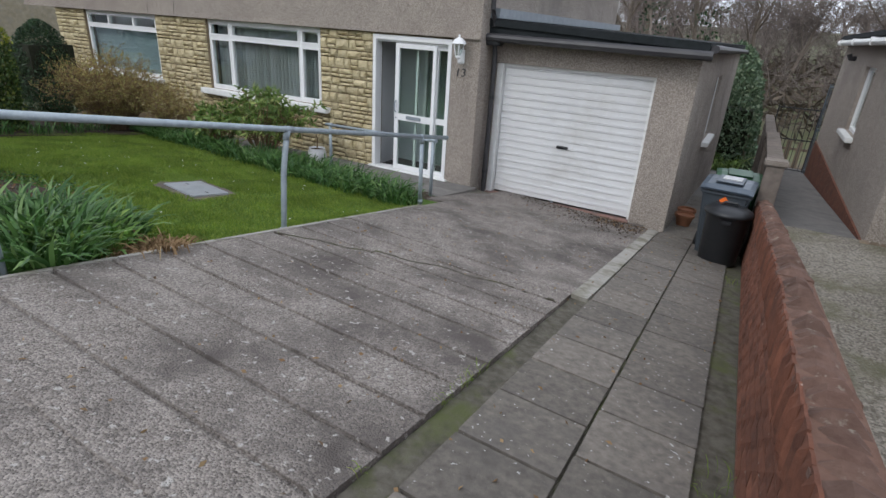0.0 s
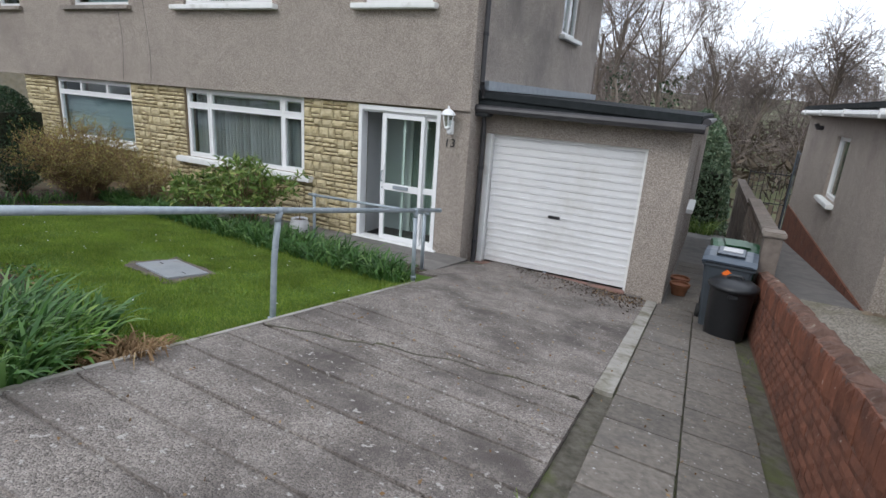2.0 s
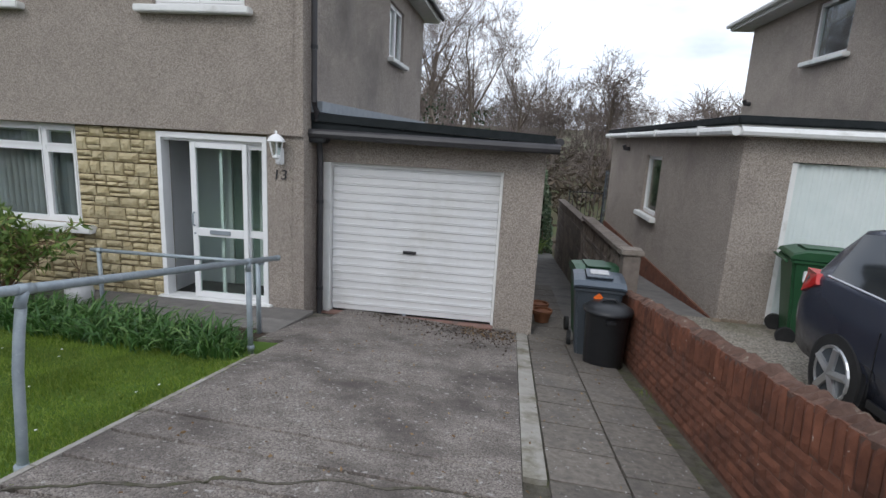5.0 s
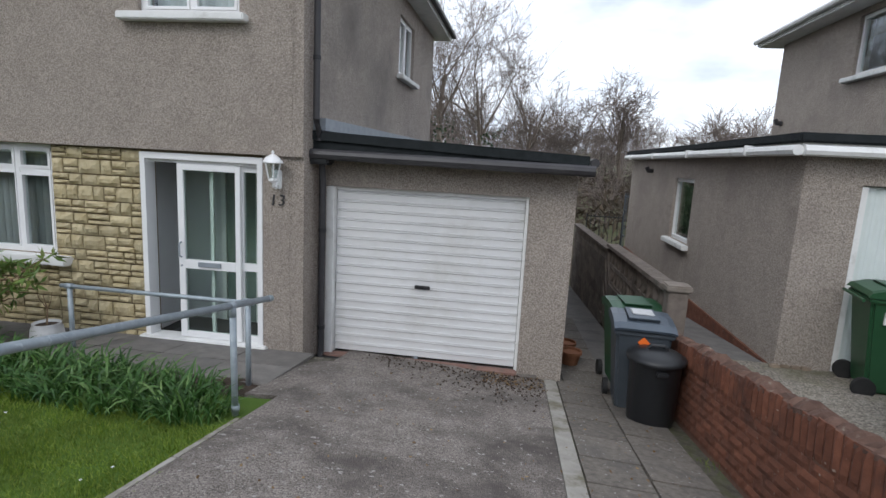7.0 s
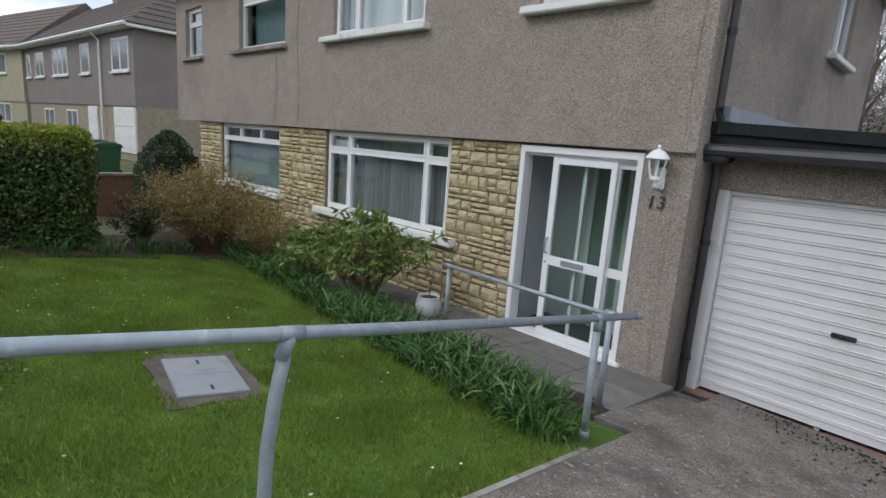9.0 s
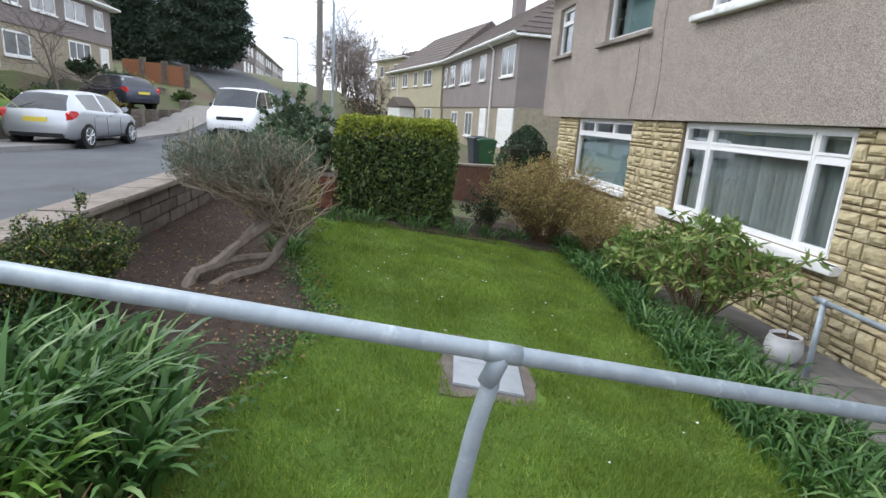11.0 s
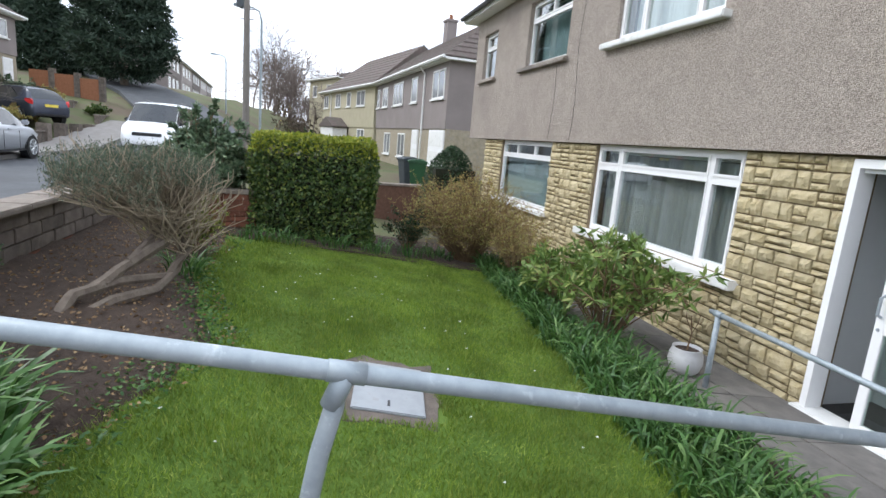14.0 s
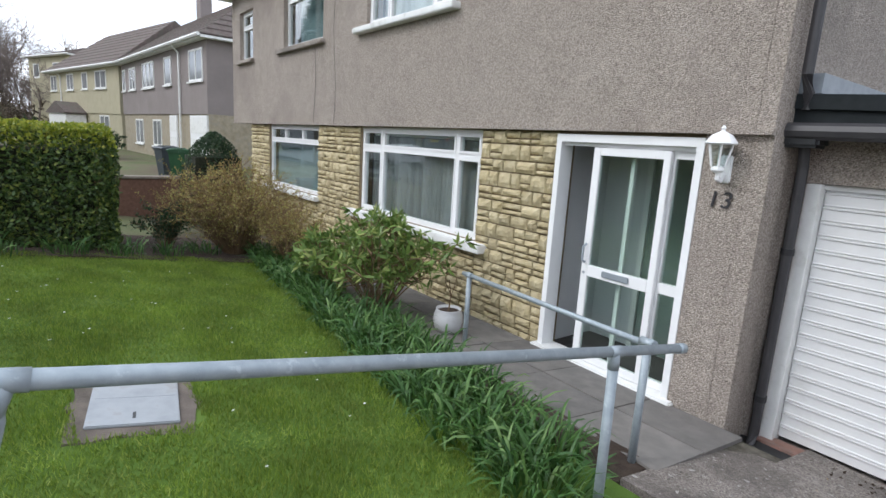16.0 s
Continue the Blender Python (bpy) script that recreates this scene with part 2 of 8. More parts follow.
M_TURF = surf("turf", (0.07, 0.135, 0.016), (0.105, 0.175, 0.024), 2.2, 0.95, 0.8, 90, stain=(0.1, 0.15, 0.025), stain_scale=3.5, stain_at=(0.55, 0.75))
M_GRASS = leafy("grass_blades", (0.1, 0.168, 0.02), (0.185, 0.268, 0.035), (0.3, 0.345, 0.078), 0.6, 0.3, 0.28)
M_GROUND = surf("rough_grass_ground", (0.08, 0.1, 0.035), (0.13, 0.125, 0.065), 0.5, 0.95, 0.6, 12, stain=(0.1, 0.075, 0.05), stain_scale=0.25, stain_at=(0.48, 0.62))
M_ROAD = surf("asphalt", (0.075, 0.08, 0.087), (0.1, 0.105, 0.112), 3, 0.85, 0.4, 160, stain=(0.065, 0.068, 0.072), stain_scale=0.5)
M_PAVE = surf("pavement_slabs", (0.2, 0.185, 0.17), (0.26, 0.245, 0.23), 3, 0.9, 0.3, 60)
M_KERB = surf("kerb_stone", (0.22, 0.21, 0.2), (0.28, 0.27, 0.26), 5, 0.9, 0.3, 60)
M_COPING = surf("concrete_coping", (0.17, 0.14, 0.115), (0.27, 0.23, 0.195), 7, 0.9, 0.5, 60, stain=(0.2, 0.18, 0.15), stain_scale=3, stain_at=(0.52, 0.75))
M_DARKGREEN = surf("green_bin_plastic", (0.018, 0.07, 0.03), (0.025, 0.088, 0.038), 4, 0.4, 0.05, 80)
M_GREYBIN = surf("grey_bin_plastic", (0.045, 0.055, 0.065), (0.06, 0.07, 0.08), 4, 0.42, 0.05, 80)
M_BLUELID = surf("blue_grey_lid_plastic", (0.06, 0.078, 0.1), (0.08, 0.1, 0.125), 4, 0.35, 0.05, 80)
M_BLACK = surf("black_plastic", (0.014, 0.015, 0.017), (0.024, 0.025, 0.027), 5, 0.4, 0.08, 60)
M_ORANGE = surf("orange_sticker", (0.85, 0.16, 0.02), (0.9, 0.19, 0.03), 5, 0.5, 0)
M_RUBBER = surf("tyre_rubber", (0.015, 0.015, 0.015), (0.022, 0.022, 0.022), 9, 0.8, 0.1, 100)
M_CHROME = surf("wheel_alloy", (0.55, 0.56, 0.57), (0.62, 0.63, 0.64), 5, 0.3, 0, metal=0.8)
M_SILVER = surf("silver_car_paint", (0.5, 0.52, 0.55), (0.53, 0.55, 0.58), 2, 0.28, 0, metal=0.55, spec=0.6)
M_NAVY = surf("dark_blue_car_paint", (0.042, 0.05, 0.074), (0.05, 0.058, 0.084), 2, 0.2, 0, metal=0.3, spec=0.7)
M_VANWHITE = surf("white_van_paint", (0.75, 0.76, 0.78), (0.78, 0.79, 0.8), 2, 0.3, 0, spec=0.6)
M_CARGLASS = surf("dark_car_glass", (0.02, 0.024, 0.027), (0.03, 0.034, 0.037), 2, 0.06, 0, spec=0.8)
M_REDLAMP = surf("red_lamp_lens", (0.5, 0.02, 0.02), (0.55, 0.03, 0.03), 3, 0.2, 0)
M_PLATE = surf("yellow_number_plate", (0.72, 0.56, 0.08), (0.76, 0.6, 0.1), 3, 0.4, 0)
M_TERRACOTTA = surf("terracotta", (0.24, 0.1, 0.05), (0.3, 0.13, 0.07), 9, 0.85, 0.3, 60)
M_POT = surf("pale_pot", (0.5, 0.5, 0.5), (0.58, 0.58, 0.58), 6, 0.6, 0.15, 60, stain=(0.36, 0.36, 0.34), stain_scale=6, stain_at=(0.55, 0.8))
M_BARK = surf("grey_bark", (0.13, 0.105, 0.085), (0.22, 0.18, 0.145), 14, 0.95, 0.9, 45, stretch=(1, 1, 0.4), dist=0.02)
M_TWIG = surf("winter_twigs", (0.13, 0.105, 0.092), (0.22, 0.18, 0.16), 1.5, 0.95, 0, island=0.25)
M_TWIG_PALE = surf("pale_dry_twigs", (0.26, 0.21, 0.15), (0.36, 0.3, 0.22), 6, 0.95, 0, island=0.25)
M_STEM = surf("brown_stems", (0.14, 0.085, 0.05), (0.23, 0.155, 0.09), 8, 0.9, 0, island=0.25)
M_LEAF_DAFF = leafy("strap_leaves", (0.03, 0.085, 0.022), (0.08, 0.175, 0.042), (0.19, 0.29, 0.1), 0.4, 0.25)
M_LEAF_FRESH = leafy("fresh_strap_leaves", (0.07, 0.17, 0.028), (0.15, 0.28, 0.045), (0.28, 0.39, 0.1), 0.4, 0.25)
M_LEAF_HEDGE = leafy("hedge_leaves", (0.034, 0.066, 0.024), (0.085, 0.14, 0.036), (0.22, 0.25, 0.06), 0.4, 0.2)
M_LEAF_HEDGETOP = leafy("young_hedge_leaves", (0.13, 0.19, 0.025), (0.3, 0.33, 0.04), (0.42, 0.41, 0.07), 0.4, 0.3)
M_LEAF_DARK = leafy("dark_evergreen_leaves", (0.014, 0.036, 0.016), (0.035, 0.075, 0.03), (0.07, 0.11, 0.045), 0.45, 0.15)
M_LEAF_LAUREL = leafy("grey_green_leaves", (0.06, 0.1, 0.055), (0.13, 0.195, 0.11), (0.26, 0.31, 0.19), 0.4, 0.2)
M_LEAF_RHODO = leafy("rhododendron_leaves", (0.09, 0.16, 0.04), (0.19, 0.28, 0.07), (0.36, 0.4, 0.13), 0.4, 0.25)
M_LEAF_BROWN = leafy("russet_buds", (0.27, 0.16, 0.06), (0.42, 0.36, 0.12), (0.42, 0.46, 0.15), 0.7, 0.2)
M_LEAF_ROSE = leafy("rosemary_needles", (0.06, 0.085, 0.055), (0.12, 0.15, 0.1), (0.2, 0.22, 0.15), 0.6, 0.2)
M_LEAF_YEL = leafy("variegated_leaves", (0.07, 0.11, 0.025), (0.25, 0.27, 0.06), (0.5, 0.48, 0.17), 0.45, 0.25)
M_LEAF_BERB = leafy("berberis_leaves", (0.02, 0.045, 0.016), (0.06, 0.1, 0.025), (0.36, 0.38, 0.06), 0.45, 0.2)
M_LEAF_DRY = leafy("dry_leaves", (0.15, 0.085, 0.04), (0.28, 0.18, 0.09), (0.36, 0.26, 0.14), 0.8, 0.15)
M_BRACKEN = leafy("winter_bracken", (0.06, 0.048, 0.036), (0.1, 0.078, 0.055), (0.13, 0.1, 0.07), 0.9, 0.1)
# frond greens lifted to carry the haze of distance in their colour
M_CONIFER = leafy("hazed_conifer_fronds", (0.018, 0.036, 0.024), (0.036, 0.062, 0.038), (0.055, 0.085, 0.055), 0.7, 0.1)
# mottled grey base paints the sky's reflection into distant panes
M_FARGLASS = surf("far_sky_grey_glass", (0.12, 0.13, 0.14), (0.26, 0.27, 0.28), 0.8, 0.1, 0, spec=0.8)
M_IRON = surf("black_iron", (0.02, 0.02, 0.022), (0.03, 0.03, 0.032), 8, 0.5, 0.1, 60)
M_FENCE = surf("weathered_timber", (0.13, 0.1, 0.075), (0.2, 0.16, 0.12), 6, 0.9, 0.4, 60, stretch=(4, 4, 0.5))
# cream with its saturation lowered to paint in distance haze
M_CREAM = surf("hazed_cream_render", (0.4, 0.36, 0.25), (0.45, 0.41, 0.29), 2, 0.9, 0.2, 60)
M_WOODPOLE = surf("creosoted_pole", (0.15, 0.135, 0.12), (0.22, 0.2, 0.18), 6, 0.9, 0.4, 40, stretch=(5, 5, 0.5))

# ---------------------------------------------------------------- building helpers


def mesh_object(name, verts, faces, material, parent=None, label="", smooth=False):
    me = bpy.data.meshes.new(name)
    me.from_pydata([tuple(v) for v in verts], [], [tuple(f) for f in faces])
    me.materials.append(material)
    if smooth:
        me.shade_smooth()
    me.update()
    ob = new(name, me)
    ob.parent = parent
    return tagged(ob, label)


def part(name, bm, material, parent=None, label="", smooth=False):
    me = bpy.data.meshes.new(name)
    bm.normal_update()
    bm.to_mesh(me)
    bm.free()
    me.materials.append(material)
    if smooth:
        me.shade_smooth()
    ob = new(name, me)
    ob.parent = parent
    return tagged(ob, label)


def thing(name, x, y, z, label, category, group="", rz=0, kind=""):
    ob = new(name)
    ob.empty_display_size = 0.1
    ob.matrix_basis = pose(x, y, z, 0, 0, rz)
    return tagged(ob, label, category, group, kind)


def box(bm, x0, x1, y0, y1, z0, z1, bevel=0.0):
    """An axis-aligned block, with eased edges where asked."""
    vs = [bm.verts.new((x, y, z)) for x in (x0, x1) for y in (y0, y1) for z in (z0, z1)]
    fs = [bm.faces.new([vs[i] for i in q]) for q in ((0, 1, 3, 2), (4, 6, 7, 5), (0, 4, 5, 1), (2, 3, 7, 6), (0, 2, 6, 4), (1, 5, 7, 3))]
    if bevel:
        es = list({e for f in fs for e in f.edges})
        bmesh.ops.bevel(bm, geom=es, offset=bevel, segments=2, affect="EDGES", clamp_overlap=True)
    return vs


def boxes(*specs, bevel=0.0):
    bm = bmesh.new()
    for s in specs:
        box(bm, *s, bevel=bevel)
    return bm


def tube(bm, pts, r, sides=10, r_end=None, caps=True):
    """A round bar along points, tapering to r_end."""
    pts = [Vector(p) for p in pts]
    rings = []
    n = len(pts)
    ref = Vector((0, 0, 1))
    for i, p in enumerate(pts):
        d = (pts[min(i + 1, n - 1)] - pts[max(i - 1, 0)]).normalized()
        a = d.cross(ref if abs(d.z) < 0.95 else Vector((1, 0, 0))).normalized()
        b = d.cross(a)
        rr = r if r_end is None else r + (r_end - r) * i / (n - 1)
        rings.append([bm.verts.new(p + rr * (math.cos(t) * a + math.sin(t) * b)) for t in [2 * math.pi * k / sides for k in range(sides)]])
    for u, v in zip(rings, rings[1:]):
        for k in range(sides):
            bm.faces.new((u[k], u[(k + 1) % sides], v[(k + 1) % sides], v[k]))
    if caps:
        bm.faces.new(list(reversed(rings[0])))
        bm.faces.new(rings[-1])


def lathe(bm, profile, cx=0, cy=0, cz=0, sides=24):
    """A turned shape from (radius, height) pairs."""
    rings = [[bm.verts.new((cx + r * math.cos(t), cy + r * math.sin(t), cz + h)) for t in [2 * math.pi * k / sides for k in range(sides)]] for r, h in profile]
    for u, v in zip(rings, rings[1:]):
        for k in range(sides):
            bm.faces.new((u[k], u[(k + 1) % sides], v[(k + 1) % sides], v[k]))
    bm.faces.new(list(reversed(rings[0])))
    bm.faces.new(rings[-1])


def prism(bm, outline, y0, y1):
    """An x-z outline drawn out along y."""
    a = [bm.verts.new((x, y0, z)) for x, z in outline]
    b = [bm.verts.new((x, y1, z)) for x, z in outline]
    n = len(a)
    for k in range(n):
        bm.faces.new((a[k], a[(k + 1) % n], b[(k + 1) % n], b[k]))
    bm.faces.new(list(reversed(a)))
    bm.faces.new(b)


def wall_cells(u0, u1, z0, z1, holes):
    """The blocks (u0, u1, z0, z1) of a wall with rectangular holes."""
    us = sorted({u0, u1, *[min(max(h[i], u0), u1) for h in holes for i in (0, 1)]})
    zs = sorted({z0, z1, *[min(max(h[i], z0), z1) for h in holes for i in (2, 3)]})
    out = []
    for a, b in zip(us, us[1:]):
        run = None
        for c, d in zip(zs, zs[1:]):
            mu, mz = (a + b) / 2, (c + d) / 2
            solid = not any(h[0] < mu < h[1] and h[2] < mz < h[3] for h in holes)
            if solid:
                run = (run[0], d) if run else (c, d)
            if run and (not solid or d == zs[-1]):
                out.append((a, b, *run))
                run = None
    return out


def wall_x(name, x0, x1, y0, y1, z0, z1, holes, material, label="", parent=None):
    bm = bmesh.new()
    for a, b, c, d in wall_cells(x0, x1, z0, z1, holes):
        box(bm, a, b, y0, y1, c, d)
    ob = part(name, bm, material, parent)
    return tagged(ob, label, "wall", "", "structure") if not parent else ob


def wall_y(name, x0, x1, y0, y1, z0, z1, holes, material, label="", parent=None):
    bm = bmesh.new()
    for a, b, c, d in wall_cells(y0, y1, z0, z1, holes):
        box(bm, x0, x1, a, b, c, d)
    ob = part(name, bm, material, parent)
    return tagged(ob, label, "wall", "", "structure") if not parent else ob


# ---------------------------------------------------------------- the lie of the land


def drive_z(x, y):
    return 0.47 - 0.155 * (y - 4.88) + 0.05 * (2.2 - x)


def lerp_table(v, table):
    for (a, fa), (b, fb) in zip(table, table[1:]):
        if v <= b:
            k = max(0.0, min(1.0, (v - a) / (b - a)))
            return fa + (fb - fa) * k
    return table[-1][1]


def road_z(x, y=0.0):
    base = 1.15 + 0.035 * (max(min(x, 6), -14) + 2)
    hill = max(0.0, -22 - x) * 0.125 * max(0.0, min(1.0, (3 - y) / 8))
    return base + min(hill, 4)


def lawn_z(x, y):
    z = 0.55 - 0.12 * (y - 4.2)
    k = max(0.0, min(1.0, (x + 0.6) / 0.95))
    return z + (drive_z(0.3, y) - 0.03 - z) * k ** 5


def next_drive_z(x, y):
    return lerp_table(y, [(-0.4, 1.34), (1.2, 0.96), (3, 0.62), (8.5, 0.3)])


def ground_z(x, y):
    r = road_z(x, y)
    e = 1.0 - 0.7 * max(0.0, min(1.0, (-25 - x) / 6))
    z = lerp_table(y, [(-300, r + 30), (-60, r + 8), (-30, r + 4.4 * e), (-12, r + 2.25 * e), (-8, r + 0.9 * e), (-6.2, r - 0.1), (0.6, r - 0.12), (1.2, 0.6),
                       (4, 0.28), (7.7, -0.2), (8.4, -0.28), (19, -1.4), (30, -1.2), (70, 0.6), (140, 4), (400, 12), (900, 16)])
    if -29 < x < -20 and -10.5 < y < -5.9:
        z = min(z, r + 0.4)
    if -0.4 < x < 3.97 and -0.45 < y < 8.2:
        z = min(z, drive_z(x, y) - 0.3)
    if x > 3.9 and -0.45 < y < 8.6:
        z = min(z, next_drive_z(x, y) - 0.2)
    if x < -16 and y > 1:
        z = z + (0.6 - z) * min(1, (-16 - x) / 4) * max(0, min(1, (24 - y) / 8))
    return z


xs = [-900, -400, -200, -120, -80, -60, -50, -44, -38, -32, -28, -24, -21, -18, -16, -13, -10, -8, -6, -4, -2, -0.5, -0.3, 1, 2, 3, 3.92, 4.0, 5, 6, 8, 11, 15, 20, 30, 45, 70, 120, 300, 900]
ys = [-900, -300, -150, -90, -60, -45, -30, -22, -16, -12, -10, -8, -6.2, -4, -2, -0.5, -0.4, 0.1, 0.6, 1.2, 2, 3, 4, 5.5, 7, 7.7, 8.4, 10, 13, 16, 19, 24, 30, 40, 55, 70, 100, 140, 250, 400, 900]
vv = [(x, y, ground_z(x, y)) for y in ys for x in xs]
nx = len(xs)
ff = [(j * nx + i, j * nx + i + 1, (j + 1) * nx + i + 1, (j + 1) * nx + i) for j in range(len(ys) - 1) for i in range(nx - 1)]
tagged(mesh_object("ground", vv, ff, M_GROUND, smooth=True), "rough grassy ground reaching the wooded hills", "ground", "", "structure")


def sheet(name, x_list, y_list, zf, material, label, category, drop=0.12, kind="structure"):
    """A paved or planted surface with thickness, following zf."""
    nx_, ny_ = len(x_list), len(y_list)
    v = [(x, y, zf(x, y)) for y in y_list for x in x_list]
    f = [(j * nx_ + i, j * nx_ + i + 1, (j + 1) * nx_ + i + 1, (j + 1) * nx_ + i) for j in range(ny_ - 1) for i in range(nx_ - 1)]
    rim = [i for i in range(nx_)] + [j * nx_ + nx_ - 1 for j in range(1, ny_)] + [(ny_ - 1) * nx_ + i for i in range(nx_ - 2, -1, -1)] + [j * nx_ for j in range(ny_ - 2, 0, -1)]
    base = len(v)
    v += [(v[i][0], v[i][1], v[i][2] - drop) for i in rim]
    n = len(rim)
    f += [(rim[(k + 1) % n], rim[k], base + k, base + (k + 1) % n) for k in range(n)]
    return tagged(mesh_object(name, v, f, material), label, category, "", kind)


def steps(a, b, n):
    return [a + (b - a) * i / n for i in range(n + 1)]


# driveway: ribbed concrete in the upper part, smooth near the garage
RIB = 0.325


def drive_surface(x, y):
    z = drive_z(x, y)
    if y < 4.4:
        k = (y / RIB) % 1.0
        z += (-0.018 if k < 0.07 else 0.006 * (0.5 - k)) * (0.75 + 0.7 * noise.noise((x * 1.3, round(y / RIB) * 3.1, 7)))
    return z + 0.004 * noise.noise((x * 3, y * 3, 0))


dy = sorted({*[RIB * (i + f) for i in range(-7, 14) for f in (0.0, 0.035, 0.069, 0.08, 0.5, 0.99)], *steps(4.56, 8.16, 24)})
sheet("driveway", steps(0.3, 2.58, 19), [y for y in dy if -0.42 < y < 8.17], drive_surface, M_CONC, "worn grey concrete driveway with ribs across its slope", "driveway", 0.2)
# a wandering crack filled with dark grit
crack_v, crack_f = [], []
for i in range(61):
    x = 0.34 + 2.22 * i / 60
    y = 3.24 + 0.68 * (1 - (1 - i / 60) ** 1.8) + 0.05 * noise.noise((x * 4, 1, 2)) + 0.02 * noise.noise((x * 15, 3, 2))
    w = 0.006 + 0.012 * abs(noise.noise((x * 6, 8, 1)))
    crack_v += [(x, y - w, drive_surface(x, y) + 0.006), (x, y + w, drive_surface(x, y) + 0.006), (x, y, drive_surface(x, y) - 0.02)]
for i in range(60):
    o = 3 * i
    crack_f += [(o, o + 3, o + 4, o + 1), (o + 1, o + 4, o + 5, o + 2), (o + 2, o + 5, o + 3, o)]
tagged(mesh_object("driveway_crack", crack_v, crack_f, M_MOSS), "dark grit-filled crack wandering across the driveway", "crack", "", "structure")
strip_bits = [("drain_strip", -0.4, 4.2, M_MOSS, "sunken mossy gully along the driveway"), ("concrete_strip", 4.2, 8.18, M_STRIP, "pale concrete strip between driveway and slabs")]
for nm, a, b, m_, lb in strip_bits:
    off = -0.03 if m_ is M_MOSS else 0.006
    sheet(nm, steps(2.585, 2.72, 3), steps(a, b, 30), lambda x, y: drive_z(x, y) + off + 0.008 * noise.noise((x * 20, y * 7, 3)), m_, lb, "gully", 0.12)
sheet("slab_bed", steps(2.72, 3.82, 4), steps(-0.4, 8.1, 30), lambda x, y: drive_z(x, y) - 0.022 + 0.01 * noise.noise((x * 6, y * 6, 5)), M_MOSS, "mossy bedding in the joints of the side path", "path", 0.12)


def passage_z(x, y):
    return drive_z(3.2, 8.1) - 0.105 * (y - 8.1)


sheet("side_passage", steps(2.68, 3.8, 3), steps(8.1, 19.5, 12), passage_z, M_PATH, "damp dark concrete side passage sloping down beside the garage", "path", 0.15)
sheet("neighbour_drive", steps(3.93, 11, 6), steps(-0.4, 8.45, 14), next_drive_z, M_GRAVEL, "gravelly driveway of the next house", "driveway", 0.2)
sheet("neighbour_path", steps(3.96, 5.0, 3), steps(8.45, 18.5, 8), lambda x, y: 0.3 - 0.1 * (y - 8.45), M_PATH, "dark path between boundary wall and garage", "path", 0.15)
sheet("road", steps(-30, 14, 44), [-4.3, -3, -1.5, -0.42], lambda x, y: road_z(x, y - max(0, (-22 - x)) * 0.0) - 0.02, M_ROAD, "grey asphalt road", "road", 0.3)
sheet("pavement", steps(-30, 14, 44), [-6.3, -5.2, -4.42], lambda x, y: road_z(x, y) + 0.09, M_PAVE, "worn paved footway along the road", "pavement", 0.3)
sheet("kerb", steps(-30, 14, 44), [-4.42, -4.3], lambda x, y: road_z(x, y) + 0.1, M_KERB, "low concrete kerb edging the footway", "kerb", 0.3)
# the road bends up the hill beyond the parked van
bend = [(-30, -2.2), (-36, -4.2), (-42, -7.0), (-48, -10.5), (-56, -15.0), (-68, -21.0)]
rv, rf2 = [], []
for i, (bx, by) in enumerate(bend):
    dx, dy2 = bend[min(i + 1, 5)][0] - bend[max(i - 1, 0)][0], bend[min(i + 1, 5)][1] - bend[max(i - 1, 0)][1]
    ln = math.hypot(dx, dy2)
    px, py = -dy2 / ln * 2.4, dx / ln * 2.4
    zc = max(ground_z(bx + px, by + py), ground_z(bx - px, by - py), ground_z(bx, by)) + 0.25
    if i == 0:
        zc = road_z(-30, -2.2) - 0.015
    rv += [(bx + px, by + py, zc), (bx - px, by - py, zc), (bx + px, by + py, zc - 1.5), (bx - px, by - py, zc - 1.5)]
for i in range(5):
    o = 4 * i
    rf2 += [(o, o + 1, o + 5, o + 4), (o + 2, o, o + 4, o + 6), (o + 1, o + 3, o + 7, o + 5)]
tagged(mesh_object("hill_road", rv, rf2, M_ROAD), "asphalt road bending up the hill", "road", "", "structure")
sheet("front_pavement", steps(-30, 0.1, 40), [-0.42, 0.2, 1.0], lambda x, y: road_z(x, y) + 0.03 - (0.08 * y if -1 < x < 12 else 0), M_ROAD, "narrow tarmac footway outside the garden wall", "pavement", 0.3)
sheet("lawn", steps(-5.85, 0.3, 40), steps(1.3, 6.2, 30), lambda x, y: lawn_z(x, y) + 0.015 * noise.noise((x * 1.5, y * 1.5, 0)), M_TURF, "mown mossy green lawn with a few daisies", "lawn", 0.3)


sheet("hedge_bed", steps(-7.6, -5.8, 8), steps(1.3, 6.4, 16), lambda x, y: lawn_z(x, y) + 0.02 + 0.03 * noise.noise((x * 4, y * 4, 1)), M_SOIL, "dark soil beneath the hedge and shrubs", "flower bed", 0.3)


def path_z(x, y):
    return 0.22 - 0.11 * (y - 6.9)


# soil beds
sheet("border_bed", steps(-7.2, -0.05, 40), steps(5.62, 6.62, 8), lambda x, y: max(0.27, lawn_z(-2, 5.62) - 0.04 - 0.1 * (y - 5.6)) + 0.03 * noise.noise((x * 4, y * 4, 1)), M_SOIL, "dark soil border beneath the leaf clumps", "flower bed", 0.3)


def bed_edge(x):
    """The curved line where the lawn gives way to the soil bed under the front wall."""
    return 2.55 + 0.35 * math.exp(-((x + 2.4) / 1.5) ** 2) + 0.1 * math.sin(x * 2.1)


